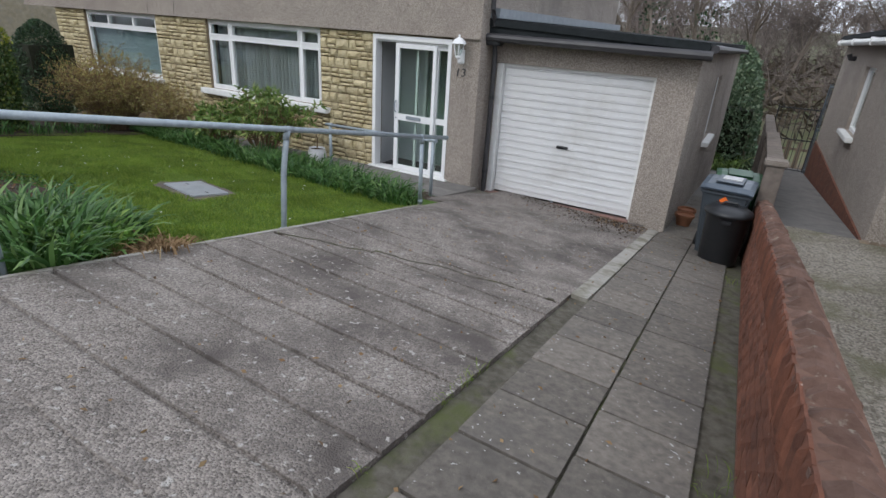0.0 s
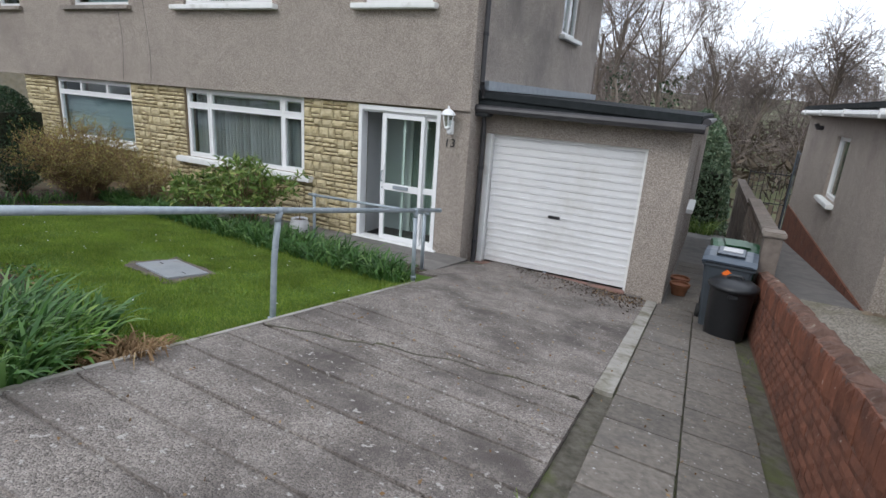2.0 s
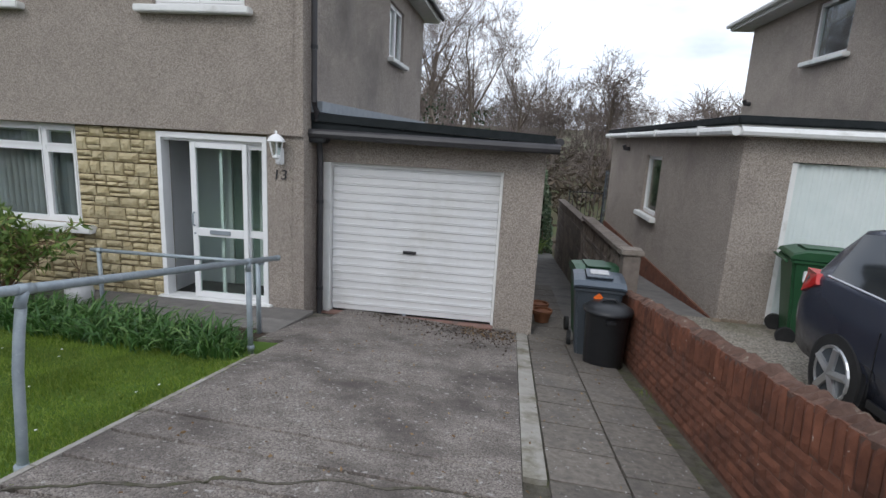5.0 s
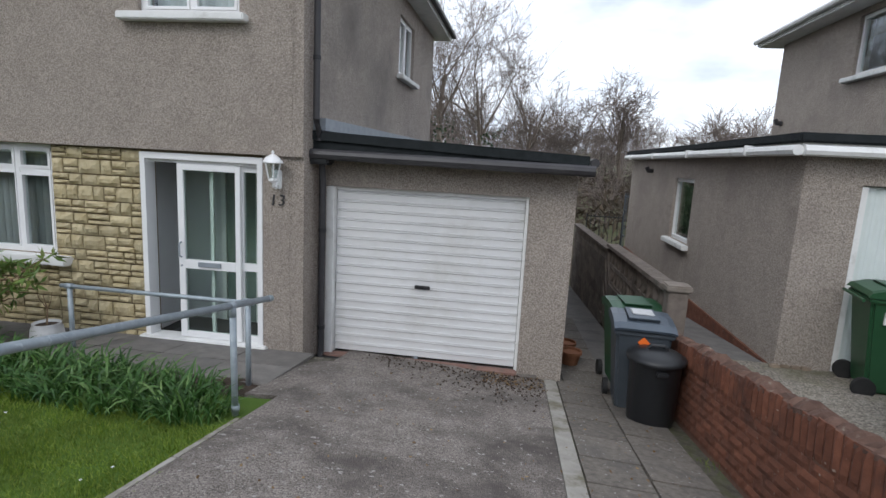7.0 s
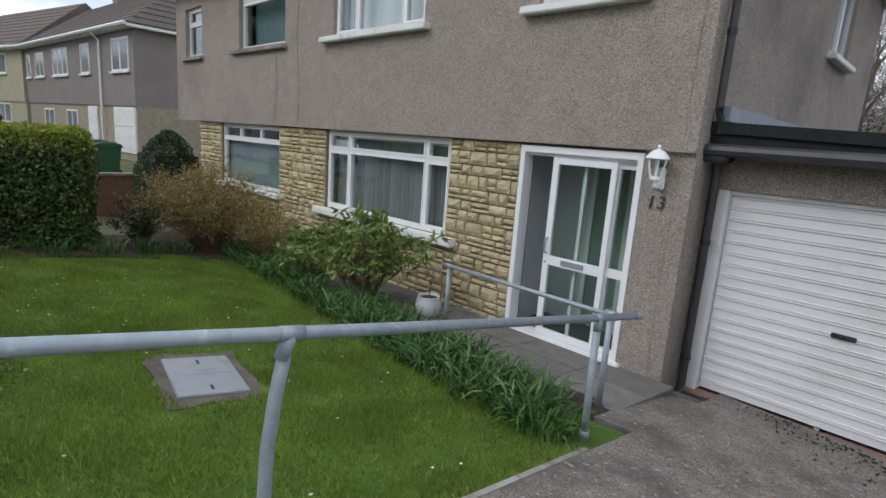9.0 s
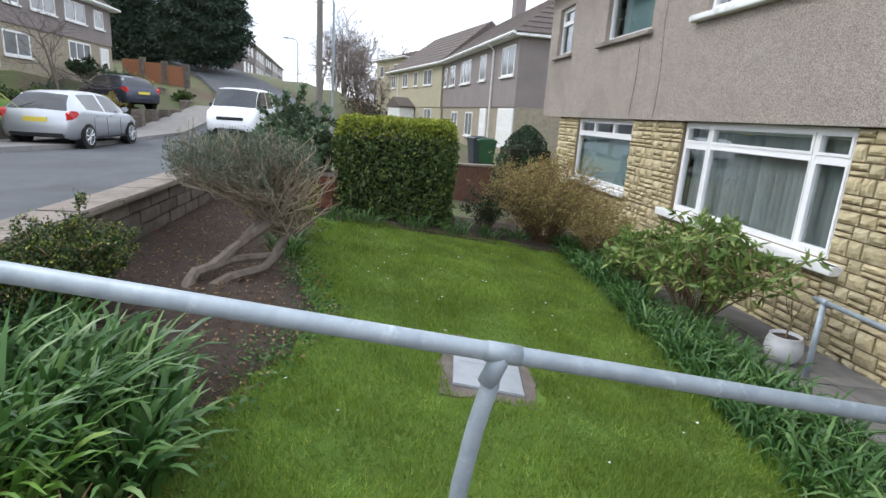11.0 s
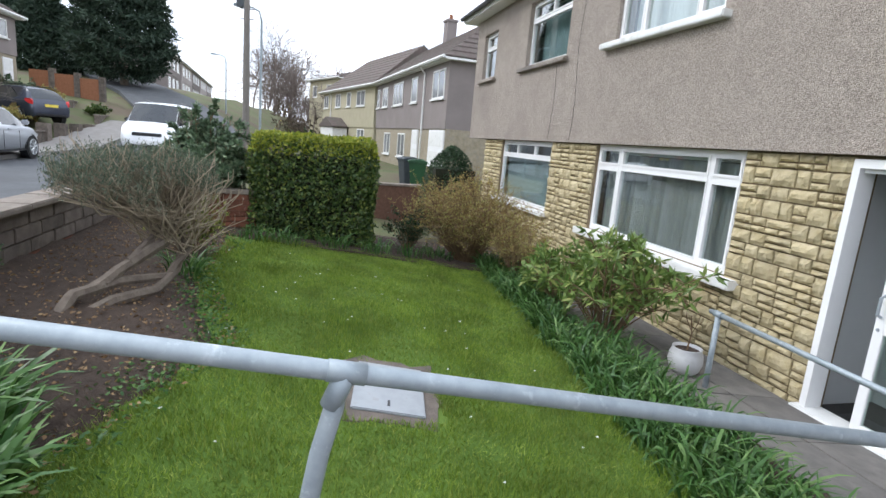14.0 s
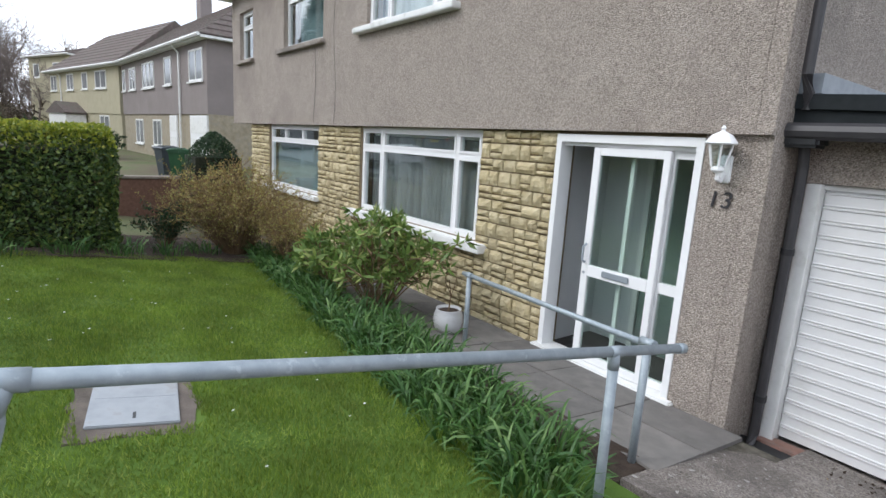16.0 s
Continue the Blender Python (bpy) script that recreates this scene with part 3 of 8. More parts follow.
nb = 44
vb, fb = [], []
for i in range(nb + 1):
    x = -6.2 + 6.45 * i / nb
    for j in range(9):
        y = 1.28 + (bed_edge(x) - 1.28) * j / 8
        vb.append((x, y, lawn_z(x, y) + 0.035 + 0.04 * noise.noise((x * 3, y * 3, 2)) - (0.05 if j == 8 else 0)))
fb = [(i * 9 + j, (i + 1) * 9 + j, (i + 1) * 9 + j + 1, i * 9 + j + 1) for i in range(nb) for j in range(8)]
tagged(mesh_object("soil_bed", vb, fb, M_SOIL, smooth=True), "bare reddish-brown soil bed under the front wall", "flower bed", "", "structure")

# ---------------------------------------------------------------- the semi-detached house
YF = 7.75
UP_HOLES = [(-1.98, -0.83, 3.725, 4.93), (-5.9, -3.79, 3.725, 4.93), (-9.26, -7.42, 3.735, 4.95), (-12.1, -11.14, 3.73, 4.8)]
wall_x("wall_upper_front", -12.7, -0.13, YF - 0.05, YF + 0.22, 2.31, 5.2, UP_HOLES, M_DASH, "beige pebbledash upper wall of the semi-detached pair")
LOW_HOLES = [(-2.05, -0.6, 0.0, 2.28), (-6.1, -3.2, 1.02, 2.3), (-10.26, -7.68, 1.04, 2.3)]
wall_x("wall_lower_front", -11.45, -0.6, YF + 0.02, YF + 0.24, -0.3, 2.31, LOW_HOLES, M_MORTAR, "lower front wall faced with yellow stone")
wall_x("wall_entrance_pier", -0.6, -0.13, YF - 0.02, YF + 0.24, -0.3, 2.31, [], M_DASH, "pebbledash pier beside the front door")
wall_y("wall_east", -0.42, -0.15, YF + 0.24, 15.45, -1.0, 5.2, [(11.95, 13.2, 3.82, 4.85)], M_DASH_OLD, "grey pebbledash side wall above the garage roof")
wall_x("wall_back", -12.7, -0.42, 15.2, 15.45, -1.0, 5.2, [], M_DASH_OLD, "plain rear wall of the house")
wall_y("wall_west", -12.7, -12.45, YF + 0.22, 15.2, 2.31, 5.2, [], M_DASH, "side wall over the covered passage")
wall_y("wall_passage_side", -11.45, -11.25, YF + 0.24, 15.2, -0.3, 2.31, [], M_WHITE_OLD, "pale wall of the covered side passage")
# slabs, party wall and ceiling coloured dark to read as unlit rooms
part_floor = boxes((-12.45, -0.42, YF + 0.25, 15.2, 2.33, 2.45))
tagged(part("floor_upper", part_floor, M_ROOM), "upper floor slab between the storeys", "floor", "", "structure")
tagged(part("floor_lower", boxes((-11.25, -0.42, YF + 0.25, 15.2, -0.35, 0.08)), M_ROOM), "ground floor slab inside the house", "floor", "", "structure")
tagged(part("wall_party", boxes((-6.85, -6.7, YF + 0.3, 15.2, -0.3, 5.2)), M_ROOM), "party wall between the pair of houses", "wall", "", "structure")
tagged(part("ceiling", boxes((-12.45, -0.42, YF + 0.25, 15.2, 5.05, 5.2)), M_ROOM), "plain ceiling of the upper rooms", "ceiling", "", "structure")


def hip_roof(name, x0, x1, y0, y1, z, over, rise, label, thick=0.16, mat=None):
    """A tiled hip roof with soffit and fascia: courses laid as overlapping bands."""
    xa, xb, ya, yb = x0 - over, x1 + over, y0 - over, y1 + over
    run = (yb - ya) / 2
    rf = thing(name, (x0 + x1) / 2, (y0 + y1) / 2, z, label, "roof", "", 0, "structure")
    off = Vector(((x0 + x1) / 2, (y0 + y1) / 2, z))
    bm = bmesh.new()
    n = 14
    for i in range(n):
        a, b = i / n, (i + 1) / n
        za, zb = z + thick + rise * a, z + thick + rise * b - 0.0
        ra = (xa + run * a, xb - run * a, ya + run * a, yb - run * a)
        rb = (xa + run * b, xb - run * b, ya + run * b, yb - run * b)
        lip = 0.035
        lo = [(ra[0], ra[2]), (ra[1], ra[2]), (ra[1], ra[3]), (ra[0], ra[3])]
        hi = [(rb[0], rb[2]), (rb[1], rb[2]), (rb[1], rb[3]), (rb[0], rb[3])]
        A = [bm.verts.new(Vector((x, y, za + lip)) - off) for x, y in lo]
        B = [bm.verts.new(Vector((x, y, zb)) - off) for x, y in hi]
        C = [bm.verts.new(Vector((x, y, za)) - off) for x, y in lo]
        for k in range(4):
            bm.faces.new((A[k], A[(k + 1) % 4], B[(k + 1) % 4], B[k]))
            bm.faces.new((C[k], C[(k + 1) % 4], A[(k + 1) % 4], A[k]))
    part("tiles", bm, mat or M_TILE, rf)
    bm = boxes((xa - off.x + 0.02, xb - off.x - 0.02, ya - off.y + 0.02, yb - off.y - 0.02, 0.0, 0.03))
    part("soffit", bm, M_WHITE_OLD, rf, "pale soffit boards")
    bm = bmesh.new()
    for s in ((xa, xb, ya, ya + 0.025), (xa, xb, yb - 0.025, yb), (xa, xa + 0.025, ya + 0.025, yb - 0.025), (xb - 0.025, xb, ya + 0.025, yb - 0.025)):
        box(bm, s[0] - off.x, s[1] - off.x, s[2] - off.y, s[3] - off.y, 0.03, thick)
    part("fascia", bm, M_WHITE_OLD, rf)
    for nm, p in (("gutter", [(xa, ya - 0.05, 0), (xb, ya - 0.05, 0)]), ("gutter", [(xb + 0.05, ya, 0), (xb + 0.05, yb, 0)])):
        bm = bmesh.new()
        tube(bm, [Vector((q[0] - off.x, q[1] - off.y, thick - 0.05)) for q in p], 0.055, 8)
        part(nm, bm, M_BLACKPIPE if mat is None else M_WHITE_OLD, rf)
    return rf


hip_roof("roof", -12.7, -0.15, YF, 15.45, 5.2, 0.38, 2.3, "brown tiled hip roof with dark gutters")

# ---------------------------------------------------------------- the garage
GY = 8.2
wall_x("wall_garage_front", -0.13, 2.77, GY, GY + 0.22, -0.1, 2.4, [(-0.05, 2.27, -0.2, 2.0)], M_DASH, "pebbledash garage front round the door")
wall_y("wall_garage_side", 2.55, 2.77, GY + 0.22, 18.0, -1.6, 2.35, [(11.6, 12.7, 0.75, 1.9)], M_DASH_OLD, "pebbledash side wall of the garage")
wall_x("wall_garage_back", -0.15, 2.55, 17.8, 18.0, -1.6, 2.35, [], M_DASH_OLD, "plain rear wall of the garage")
gr = thing("garage_roof", 1.3, GY, 2.4, "flat garage roof with dark felt edge and gutter", "roof", "", 0, "structure")


def roof_edge(x):
    return 2.505 - 0.045 * (x + 0.15)


bm = bmesh.new()
a = [(-0.15, roof_edge(-0.15)), (2.86, roof_edge(2.86)), (2.86, roof_edge(2.86) - 0.11), (-0.15, roof_edge(-0.15) - 0.13)]
prism(bm, [(x - 1.3, z - 2.4) for x, z in a], -0.22, -0.12)
ob = part("fascia_board", bm, M_FELT, gr)
bm = bmesh.new()
prism(bm, [(x - 1.3, z - 2.4 + 0.1) for x, z in ((-0.15, roof_edge(-0.15)), (2.84, roof_edge(2.84)), (2.84, roof_edge(2.84) - 0.099), (-0.15, roof_edge(-0.15) - 0.099))], -0.25, 9.9)
part("felt_deck", bm, M_FELT, gr)
bm = bmesh.new()
tube(bm, [(-1.43, -0.29, -0.05), (1.6, -0.29, -0.08)], 0.06, 10)
part("gutter", bm, M_BLACKPIPE, gr)
bm = bmesh.new()
tube(bm, [(1.6, -0.2, 0.0), (1.6, 9.8, -0.1)], 0.05, 8)
part("gutter", bm, M_BLACKPIPE, gr)
part("flashing", boxes((-1.445, -1.3, -0.2, 7.2, 0.21, 0.34)), M_LEAD, gr, "grey lead flashing along the house wall")
tagged(part("garage_floor", boxes((-0.08, 2.5, GY - 0.08, 17.8, -0.14, -0.03)), M_CONC), "concrete floor inside the garage", "floor", "", "structure")
tagged(part("door_sill", boxes((-0.05, 2.27, GY - 0.1, GY + 0.06, -0.07, -0.005), bevel=0.012), M_SILLRED), "reddish concrete sill under the garage door", "sill", "", "structure")

# ---------------------------------------------------------------- windows, doors and fittings of the house


def window_unit(name, u0, u1, z0, z1, at, label, bays, transoms, sill=True, side=False, fr=0.055, sill_mat=None, sill_out=0.12, ears=(0.13, 0.12), sill_h=0.085):
    """A white framed window in a wall facing -y (or +x when side). bays: inner mullion places; transoms: height or None for each bay."""
    rz = 90 if side else 0
    w = thing(name, *((at, (u0 + u1) / 2, z0) if side else ((u0 + u1) / 2, at, z0)), label, "window", "", rz, "structure")
    half, h = (u1 - u0) / 2, z1 - z0
    mid = (u0 + u1) / 2
    part("window_frame", boxes((-half, -half + fr, 0.06, 0.13, 0, h), (half - fr, half, 0.06, 0.13, 0, h), (-half + fr, half - fr, 0.06, 0.13, 0, fr), (-half + fr, half - fr, 0.06, 0.13, h - fr, h)), M_WHITE, w)
    edges = [-half + fr] + [b - mid for b in bays] + [half - fr]
    for b in bays:
        part("mullion", boxes((b - mid - fr / 2, b - mid + fr / 2, 0.058, 0.128, fr, h - fr), bevel=0.006), M_WHITE, w)
    for k, (a, b) in enumerate(zip(edges, edges[1:])):
        a2 = a if k == 0 else a + fr / 2
        b2 = b if k == len(edges) - 2 else b - fr / 2
        tz = transoms[k]
        spans = [(fr, h - fr)] if tz is None else [(fr, tz - z0 - fr / 2), (tz - z0 + fr / 2, h - fr)]
        if tz is not None:
            part("transom", boxes((a2, b2, 0.06, 0.126, tz - z0 - fr / 2, tz - z0 + fr / 2), bevel=0.005), M_WHITE, w)
        for c, d in spans:
            s = 0.03 if (b2 - a2) < 0.75 or (d - c) < 0.4 else 0.012
            part("sash", boxes((a2, a2 + s, 0.05, 0.12, c, d), (b2 - s, b2, 0.05, 0.12, c, d), (a2 + s, b2 - s, 0.05, 0.12, c, c + s), (a2 + s, b2 - s, 0.05, 0.12, d - s, d)), M_WHITE, w)
            pn = part("pane", boxes((a2 + s, b2 - s, 0.088, 0.094, c + s, d - s)), M_GLASS, w)
            pn.visible_shadow = False
    if sill:
        part("window_sill", boxes((-half - ears[0], half + ears[1], -sill_out, 0.058, -sill_h, -0.004), bevel=0.012), sill_mat or M_WHITE_OLD, w)
    return w


def slat_blind(name, x0, x1, z0, z1, y, n, material, label, turn=35, gap=None):
    """Hanging vertical slats behind a pane."""
    b = thing(name, (x0 + x1) / 2, y, z0, label, "blind")
    part("head_rail", boxes((x0 - (x0 + x1) / 2, x1 - (x0 + x1) / 2, -0.02, 0.02, z1 - z0 - 0.04, z1 - z0)), M_WHITE, b)
    wid = (x1 - x0) / n
    me = None
    for i in range(n):
        x = x0 + wid * (i + 0.5) - (x0 + x1) / 2
        if gap and gap[0] < x < gap[1]:
            continue
        if me is None:
            bm = bmesh.new()
            prof = [(-0.052, 0.006), (-0.026, -0.002), (0, -0.005), (0.026, -0.002), (0.052, 0.006)]
            lo = [bm.verts.new((px, py, 0)) for px, py in prof]
            hi = [bm.verts.new((px, py, z1 - z0 - 0.045)) for px, py in prof]
            for k in range(4):
                bm.faces.new((lo[k], lo[k + 1], hi[k + 1], hi[k]))
            ob = part("slat", bm, material, b)
            me = ob.data
        else:
            ob = new("slat", me)
            ob.parent = b
        ob.matrix_basis = pose(x, 0, 0, 0, 0, turn + random.uniform(-6, 6))
    return b


window_unit("window_1", -6.1, -3.2, 1.02, 2.3, YF, "wide white window with top lights and grey blinds", [-5.48, -3.7], [1.99, 1.99, 1.99], ears=(0.2, 0.21), sill_h=0.11)
slat_blind("vertical_blind", -6.02, -3.26, 1.04, 2.22, YF + 0.24, 30, M_BLIND, "grey vertical fabric blind drawn across the window")
window_unit("window_2", -10.26, -7.68, 1.04, 2.3, YF, "white window with three top lights and closed venetian blind", [], [1.99])
w2 = bpy.data.objects["window_2"]
for xx in (-0.45, 0.45):
    part("top_mullion", boxes((xx - 0.03, xx + 0.03, 0.055, 0.125, 0.98, 1.205)), M_WHITE, w2)
vb_ = thing("venetian_blind", -8.97, YF + 0.2, 1.04, "closed blue-grey venetian blind", "blind")
sm = None
for i in range(29):
    if sm is None:
        so = part("slat", boxes((-1.26, 1.26, -0.019, 0.019, -0.0015, 0.0015)), M_VENET, vb_)
        sm = so.data
    else:
        so = new("slat", sm)
        so.parent = vb_
    so.matrix_basis = pose(0, 0, 0.04 + i * 0.032, 40, 0, 0)
part("bottom_rail", boxes((-1.26, 1.26, -0.02, 0.02, 0.0, 0.02)), M_VENET, vb_)
part("head_rail", boxes((-1.26, 1.26, -0.025, 0.025, 0.965, 1.0)), M_VENET, vb_)
window_unit("window_3", -5.9, -3.79, 3.725, 4.93, YF - 0.05, "white bedroom window with pale pleated blinds", [-5.33, -4.27], [None, None, None], ears=(0.24, 0.12))
slat_blind("pleated_blind", -5.84, -3.84, 3.76, 4.88, YF + 0.25, 26, M_NET, "pale pleated blind in the bedroom window", 30)
window_unit("window_4", -1.98, -0.83, 3.725, 4.93, YF - 0.05, "white bedroom window with pale net curtain", [-1.39], [None, None], ears=(0.18, 0.1))
slat_blind("net_curtain", -1.93, -0.88, 3.76, 4.88, YF + 0.25, 14, M_NET, "pale gathered net curtain in the bedroom window", 30)
window_unit("window_5", -9.26, -7.42, 3.735, 4.95, YF - 0.02, "white window with top light and teal curtains", [], [4.6], sill_mat=M_DASH_OLD, ears=(0.26, 0.08))
part("top_mullion", boxes((-0.03, 0.03, 0.055, 0.125, 0.895, 1.16)), M_WHITE, bpy.data.objects["window_5"])
slat_blind("teal_curtain", -9.18, -7.5, 3.76, 4.9, YF + 0.3, 22, M_TEAL, "teal curtain hanging in folds", 40)
window_unit("window_6", -12.1, -11.14, 3.73, 4.8, YF - 0.02, "narrow white window with top light", [], [4.45], sill_mat=M_DASH_OLD)
window_unit("window_7", 11.95, 13.2, 3.82, 4.85, -0.15, "white window in the side wall", [12.6], [None, None], side=True)
window_unit("window_8", 11.6, 12.7, 0.75, 1.9, 2.77, "small white window in the garage side", [], [None], side=True)

# glazed sliding entrance
dr = thing("door_1", -1.325, YF, 0.12, "white glazed front entrance, its sliding leaf partly open", "door", "", 0, "structure")
part("door_frame", boxes((-0.724, -0.664, -0.03, 0.14, 0, 2.16), (0.664, 0.724, -0.03, 0.14, 0, 2.16), (-0.664, 0.664, -0.03, 0.14, 2.09, 2.16)), M_WHITE, dr)
part("threshold", boxes((-0.78, 0.78, -0.09, 0.16, -0.06, 0.05), bevel=0.012), M_WHITE_OLD, dr)
part("track", boxes((-0.664, 0.664, 0.02, 0.05, 2.055, 2.09)), M_WHITE, dr)
leaf_x0, leaf_x1 = -0.3, 0.45
lf = part("sliding_leaf", boxes((leaf_x0, leaf_x0 + 0.075, 0.0, 0.045, 0.055, 2.05), (leaf_x1 - 0.06, leaf_x1, 0.0, 0.045, 0.055, 2.05),
                                (leaf_x0 + 0.075, leaf_x1 - 0.06, 0.0, 0.045, 0.055, 0.13), (leaf_x0 + 0.075, leaf_x1 - 0.06, 0.0, 0.045, 1.98, 2.05), (leaf_x0 + 0.075, leaf_x1 - 0.06, 0.0, 0.045, 0.87, 0.975), bevel=0.004), M_WHITE, dr)
M_DOORGLASS = glassy("greenish_patterned_glass", (0.86, 0.93, 0.9), 0.1)
for c, d in ((0.13, 0.87), (0.975, 1.98)):
    pn = part("pane", boxes((leaf_x0 + 0.075, leaf_x1 - 0.06, 0.018, 0.024, c, d)), M_DOORGLASS, lf, "greenish patterned glass")
    pn.visible_shadow = False
part("letterbox", boxes((-0.06, 0.22, -0.018, -0.001, 0.9, 0.955), bevel=0.006), M_LEAD, lf, "dull metal letterbox")
bm = bmesh.new()
tube(bm, [(leaf_x0 + 0.035, -0.005, 1.0), (leaf_x0 + 0.035, -0.045, 1.02), (leaf_x0 + 0.035, -0.045, 1.15), (leaf_x0 + 0.035, -0.005, 1.17)], 0.012, 8)
part("door_handle", bm, M_LEAD, lf, "grey pull handle")
bm = bmesh.new()
lathe(bm, [(0.013, -0.004), (0.013, 0.004)], 0, 0, 0, 12)
bmesh.ops.rotate(bm, verts=bm.verts, matrix=Matrix.Rotation(radians(90), 3, "X"))
bmesh.ops.translate(bm, verts=bm.verts, vec=(leaf_x0 + 0.035, -0.004, 0.9))
part("lock", bm, M_LEAD, lf)
part("side_light", boxes((0.44, 0.465, 0.055, 0.1, 0.055, 2.055), (0.64, 0.663, 0.055, 0.1, 0.055, 2.055), (0.465, 0.64, 0.055, 0.1, 0.055, 0.12), (0.465, 0.64, 0.055, 0.1, 1.99, 2.055), (0.465, 0.64, 0.055, 0.1, 0.88, 0.97)), M_WHITE, dr)
for c, d in ((0.12, 0.88), (0.97, 1.99)):
    pn = part("pane", boxes((0.465, 0.64, 0.072, 0.078, c, d)), M_DOORGLASS, dr, "greenish patterned glass")
    pn.visible_shadow = False
part("rear_leaf", boxes((0.03, 0.07, 0.105, 0.135, 0.06, 2.04)), M_WHITE, dr)
# porch behind it
wall_x("wall_porch_back", -2.3, -0.45, 8.75, 8.9, 0.08, 2.33, [], M_HALL, "plain grey porch wall")
wall_y("wall_porch_side", -2.32, -2.18, YF + 0.26, 8.75, 0.08, 2.33, [], M_HALL, "plain grey porch side wall")
pd = thing("door_2", -1.15, 8.72, 0.1, "inner white-framed glazed porch door", "door", "", 0, "structure")
part("door_frame", boxes((-0.5, -0.44, -0.04, 0.02, 0, 2.1), (0.44, 0.5, -0.04, 0.02, 0, 2.1), (-0.44, 0.44, -0.04, 0.02, 2.04, 2.1), (-0.03, 0.03, -0.035, 0.015, 0, 2.04)), M_WHITE, pd)
part("pane", boxes((-0.44, -0.03, -0.012, -0.004, 0, 2.04)), M_FROST, pd)
part("pane", boxes((0.03, 0.44, -0.012, -0.004, 0, 2.04)), M_FROST, pd)
tagged(part("door_mat", boxes((-1.98, -1.55, 7.98, 8.3, 0.082, 0.1), bevel=0.006), M_BLACK), "dark coir door mat in the porch", "mat")

# garage door
gd = thing("door_3", 1.11, GY + 0.08, -0.005, "white ribbed metal up-and-over garage door, closed", "door", "", 0, "structure")
bm = bmesh.new()
zz, prof = 0.0, []
RIBS = 18
pitch = 1.95 / RIBS
for i in range(RIBS):
    b0 = i * pitch
    prof += [(0.0, b0), (0.0, b0 + pitch * 0.62), (-0.012, b0 + pitch * 0.68), (-0.012, b0 + pitch * 0.76), (0.006, b0 + pitch * 0.8), (0.006, b0 + pitch * 0.88), (-0.01, b0 + pitch * 0.93)]
prof.append((0.0, 1.95))
L = [bm.verts.new((-1.06, y, z + 0.02)) for y, z in prof]
R = [bm.verts.new((1.12, y, z + 0.02)) for y, z in prof]
for k in range(len(prof) - 1):
    bm.faces.new((L[k], R[k], R[k + 1], L[k + 1]))
part("ribbed_panel", bm, M_GDOOR, gd)
part("door_frame", boxes((-1.158, -1.065, -0.1, 0.05, -0.02, 2.0), bevel=0.004), M_WHITE_OLD, gd, "white painted timber jamb")
part("door_frame", boxes((1.125, 1.158, -0.05, 0.05, -0.02, 2.0)), M_WHITE_OLD, gd)
part("door_head", boxes((-1.065, 1.125, -0.03, 0.05, 1.965, 2.0)), M_WHITE_OLD, gd)
hd = part("handle_plate", boxes((-0.09, 0.09, -0.028, -0.013, 0.855, 0.9), bevel=0.006), M_BLACKPIPE, gd, "dark metal handle plate")
part("handle", boxes((-0.075, 0.03, -0.05, -0.03, 0.868, 0.888), bevel=0.006), M_BLACK, hd)
part("catch", boxes((-0.06, -0.02, -0.03, -0.005, -0.005, 0.03)), M_LEAD, gd)
part("lining", boxes((-1.06, 1.12, 0.03, 0.045, 0.02, 1.95)), M_WHITE_OLD, gd)


# wall lantern, number and pipes
lt = thing("wall_lantern", -0.42, YF - 0.02, 2.0, "white hexagonal coach lantern on the wall", "wall lamp")
part("back_plate", boxes((-0.045, 0.045, -0.025, 0.0, -0.04, 0.16), bevel=0.01), M_WHITE, lt)
bm = bmesh.new()
tube(bm, [(0, -0.02, 0.02), (0, -0.07, -0.03), (0, -0.12, -0.01), (0, -0.13, 0.05)], 0.016, 8)
part("bracket", bm, M_WHITE, lt)
bm = bmesh.new()
lathe(bm, [(0.02, 0.03), (0.05, 0.05), (0.05, 0.065), (0.03, 0.08)], 0, -0.13, 0, 6)
part("cup", bm, M_WHITE, lt)
bm = bmesh.new()
for k in range(6):
    t = k * math.pi / 3
    tube(bm, [(0.05 * math.cos(t), -0.13 + 0.05 * math.sin(t), 0.075), (0.085 * math.cos(t), -0.13 + 0.085 * math.sin(t), 0.235)], 0.007, 5)
part("cage", bm, M_WHITE, lt)
bm = bmesh.new()
lathe(bm, [(0.043, 0.078), (0.078, 0.232)], 0, -0.13, 0, 6)
part("lamp_glass", bm, M_GLASS, lt)
bm = bmesh.new()
lathe(bm, [(0.1, 0.232), (0.108, 0.24), (0.1, 0.255), (0.07, 0.295), (0.035, 0.315), (0.014, 0.325), (0.012, 0.335), (0.018, 0.345), (0.006, 0.365)], 0, -0.13, 0, 12)
part("cap", bm, M_WHITE, lt, smooth=False)
fc = bpy.data.curves.new("house_number", "FONT")
fc.body, fc.size, fc.extrude, fc.space_character, fc.shear = "13", 0.17, 0.006, 1.15, 0.12
fc.materials.append(M_BLACKPIPE)
num = tagged(new("house_number", fc), "dark metal house number thirteen on the pier", "number")
num.matrix_basis = pose(-0.52, YF - 0.033, 1.78, 90, 0, 0)

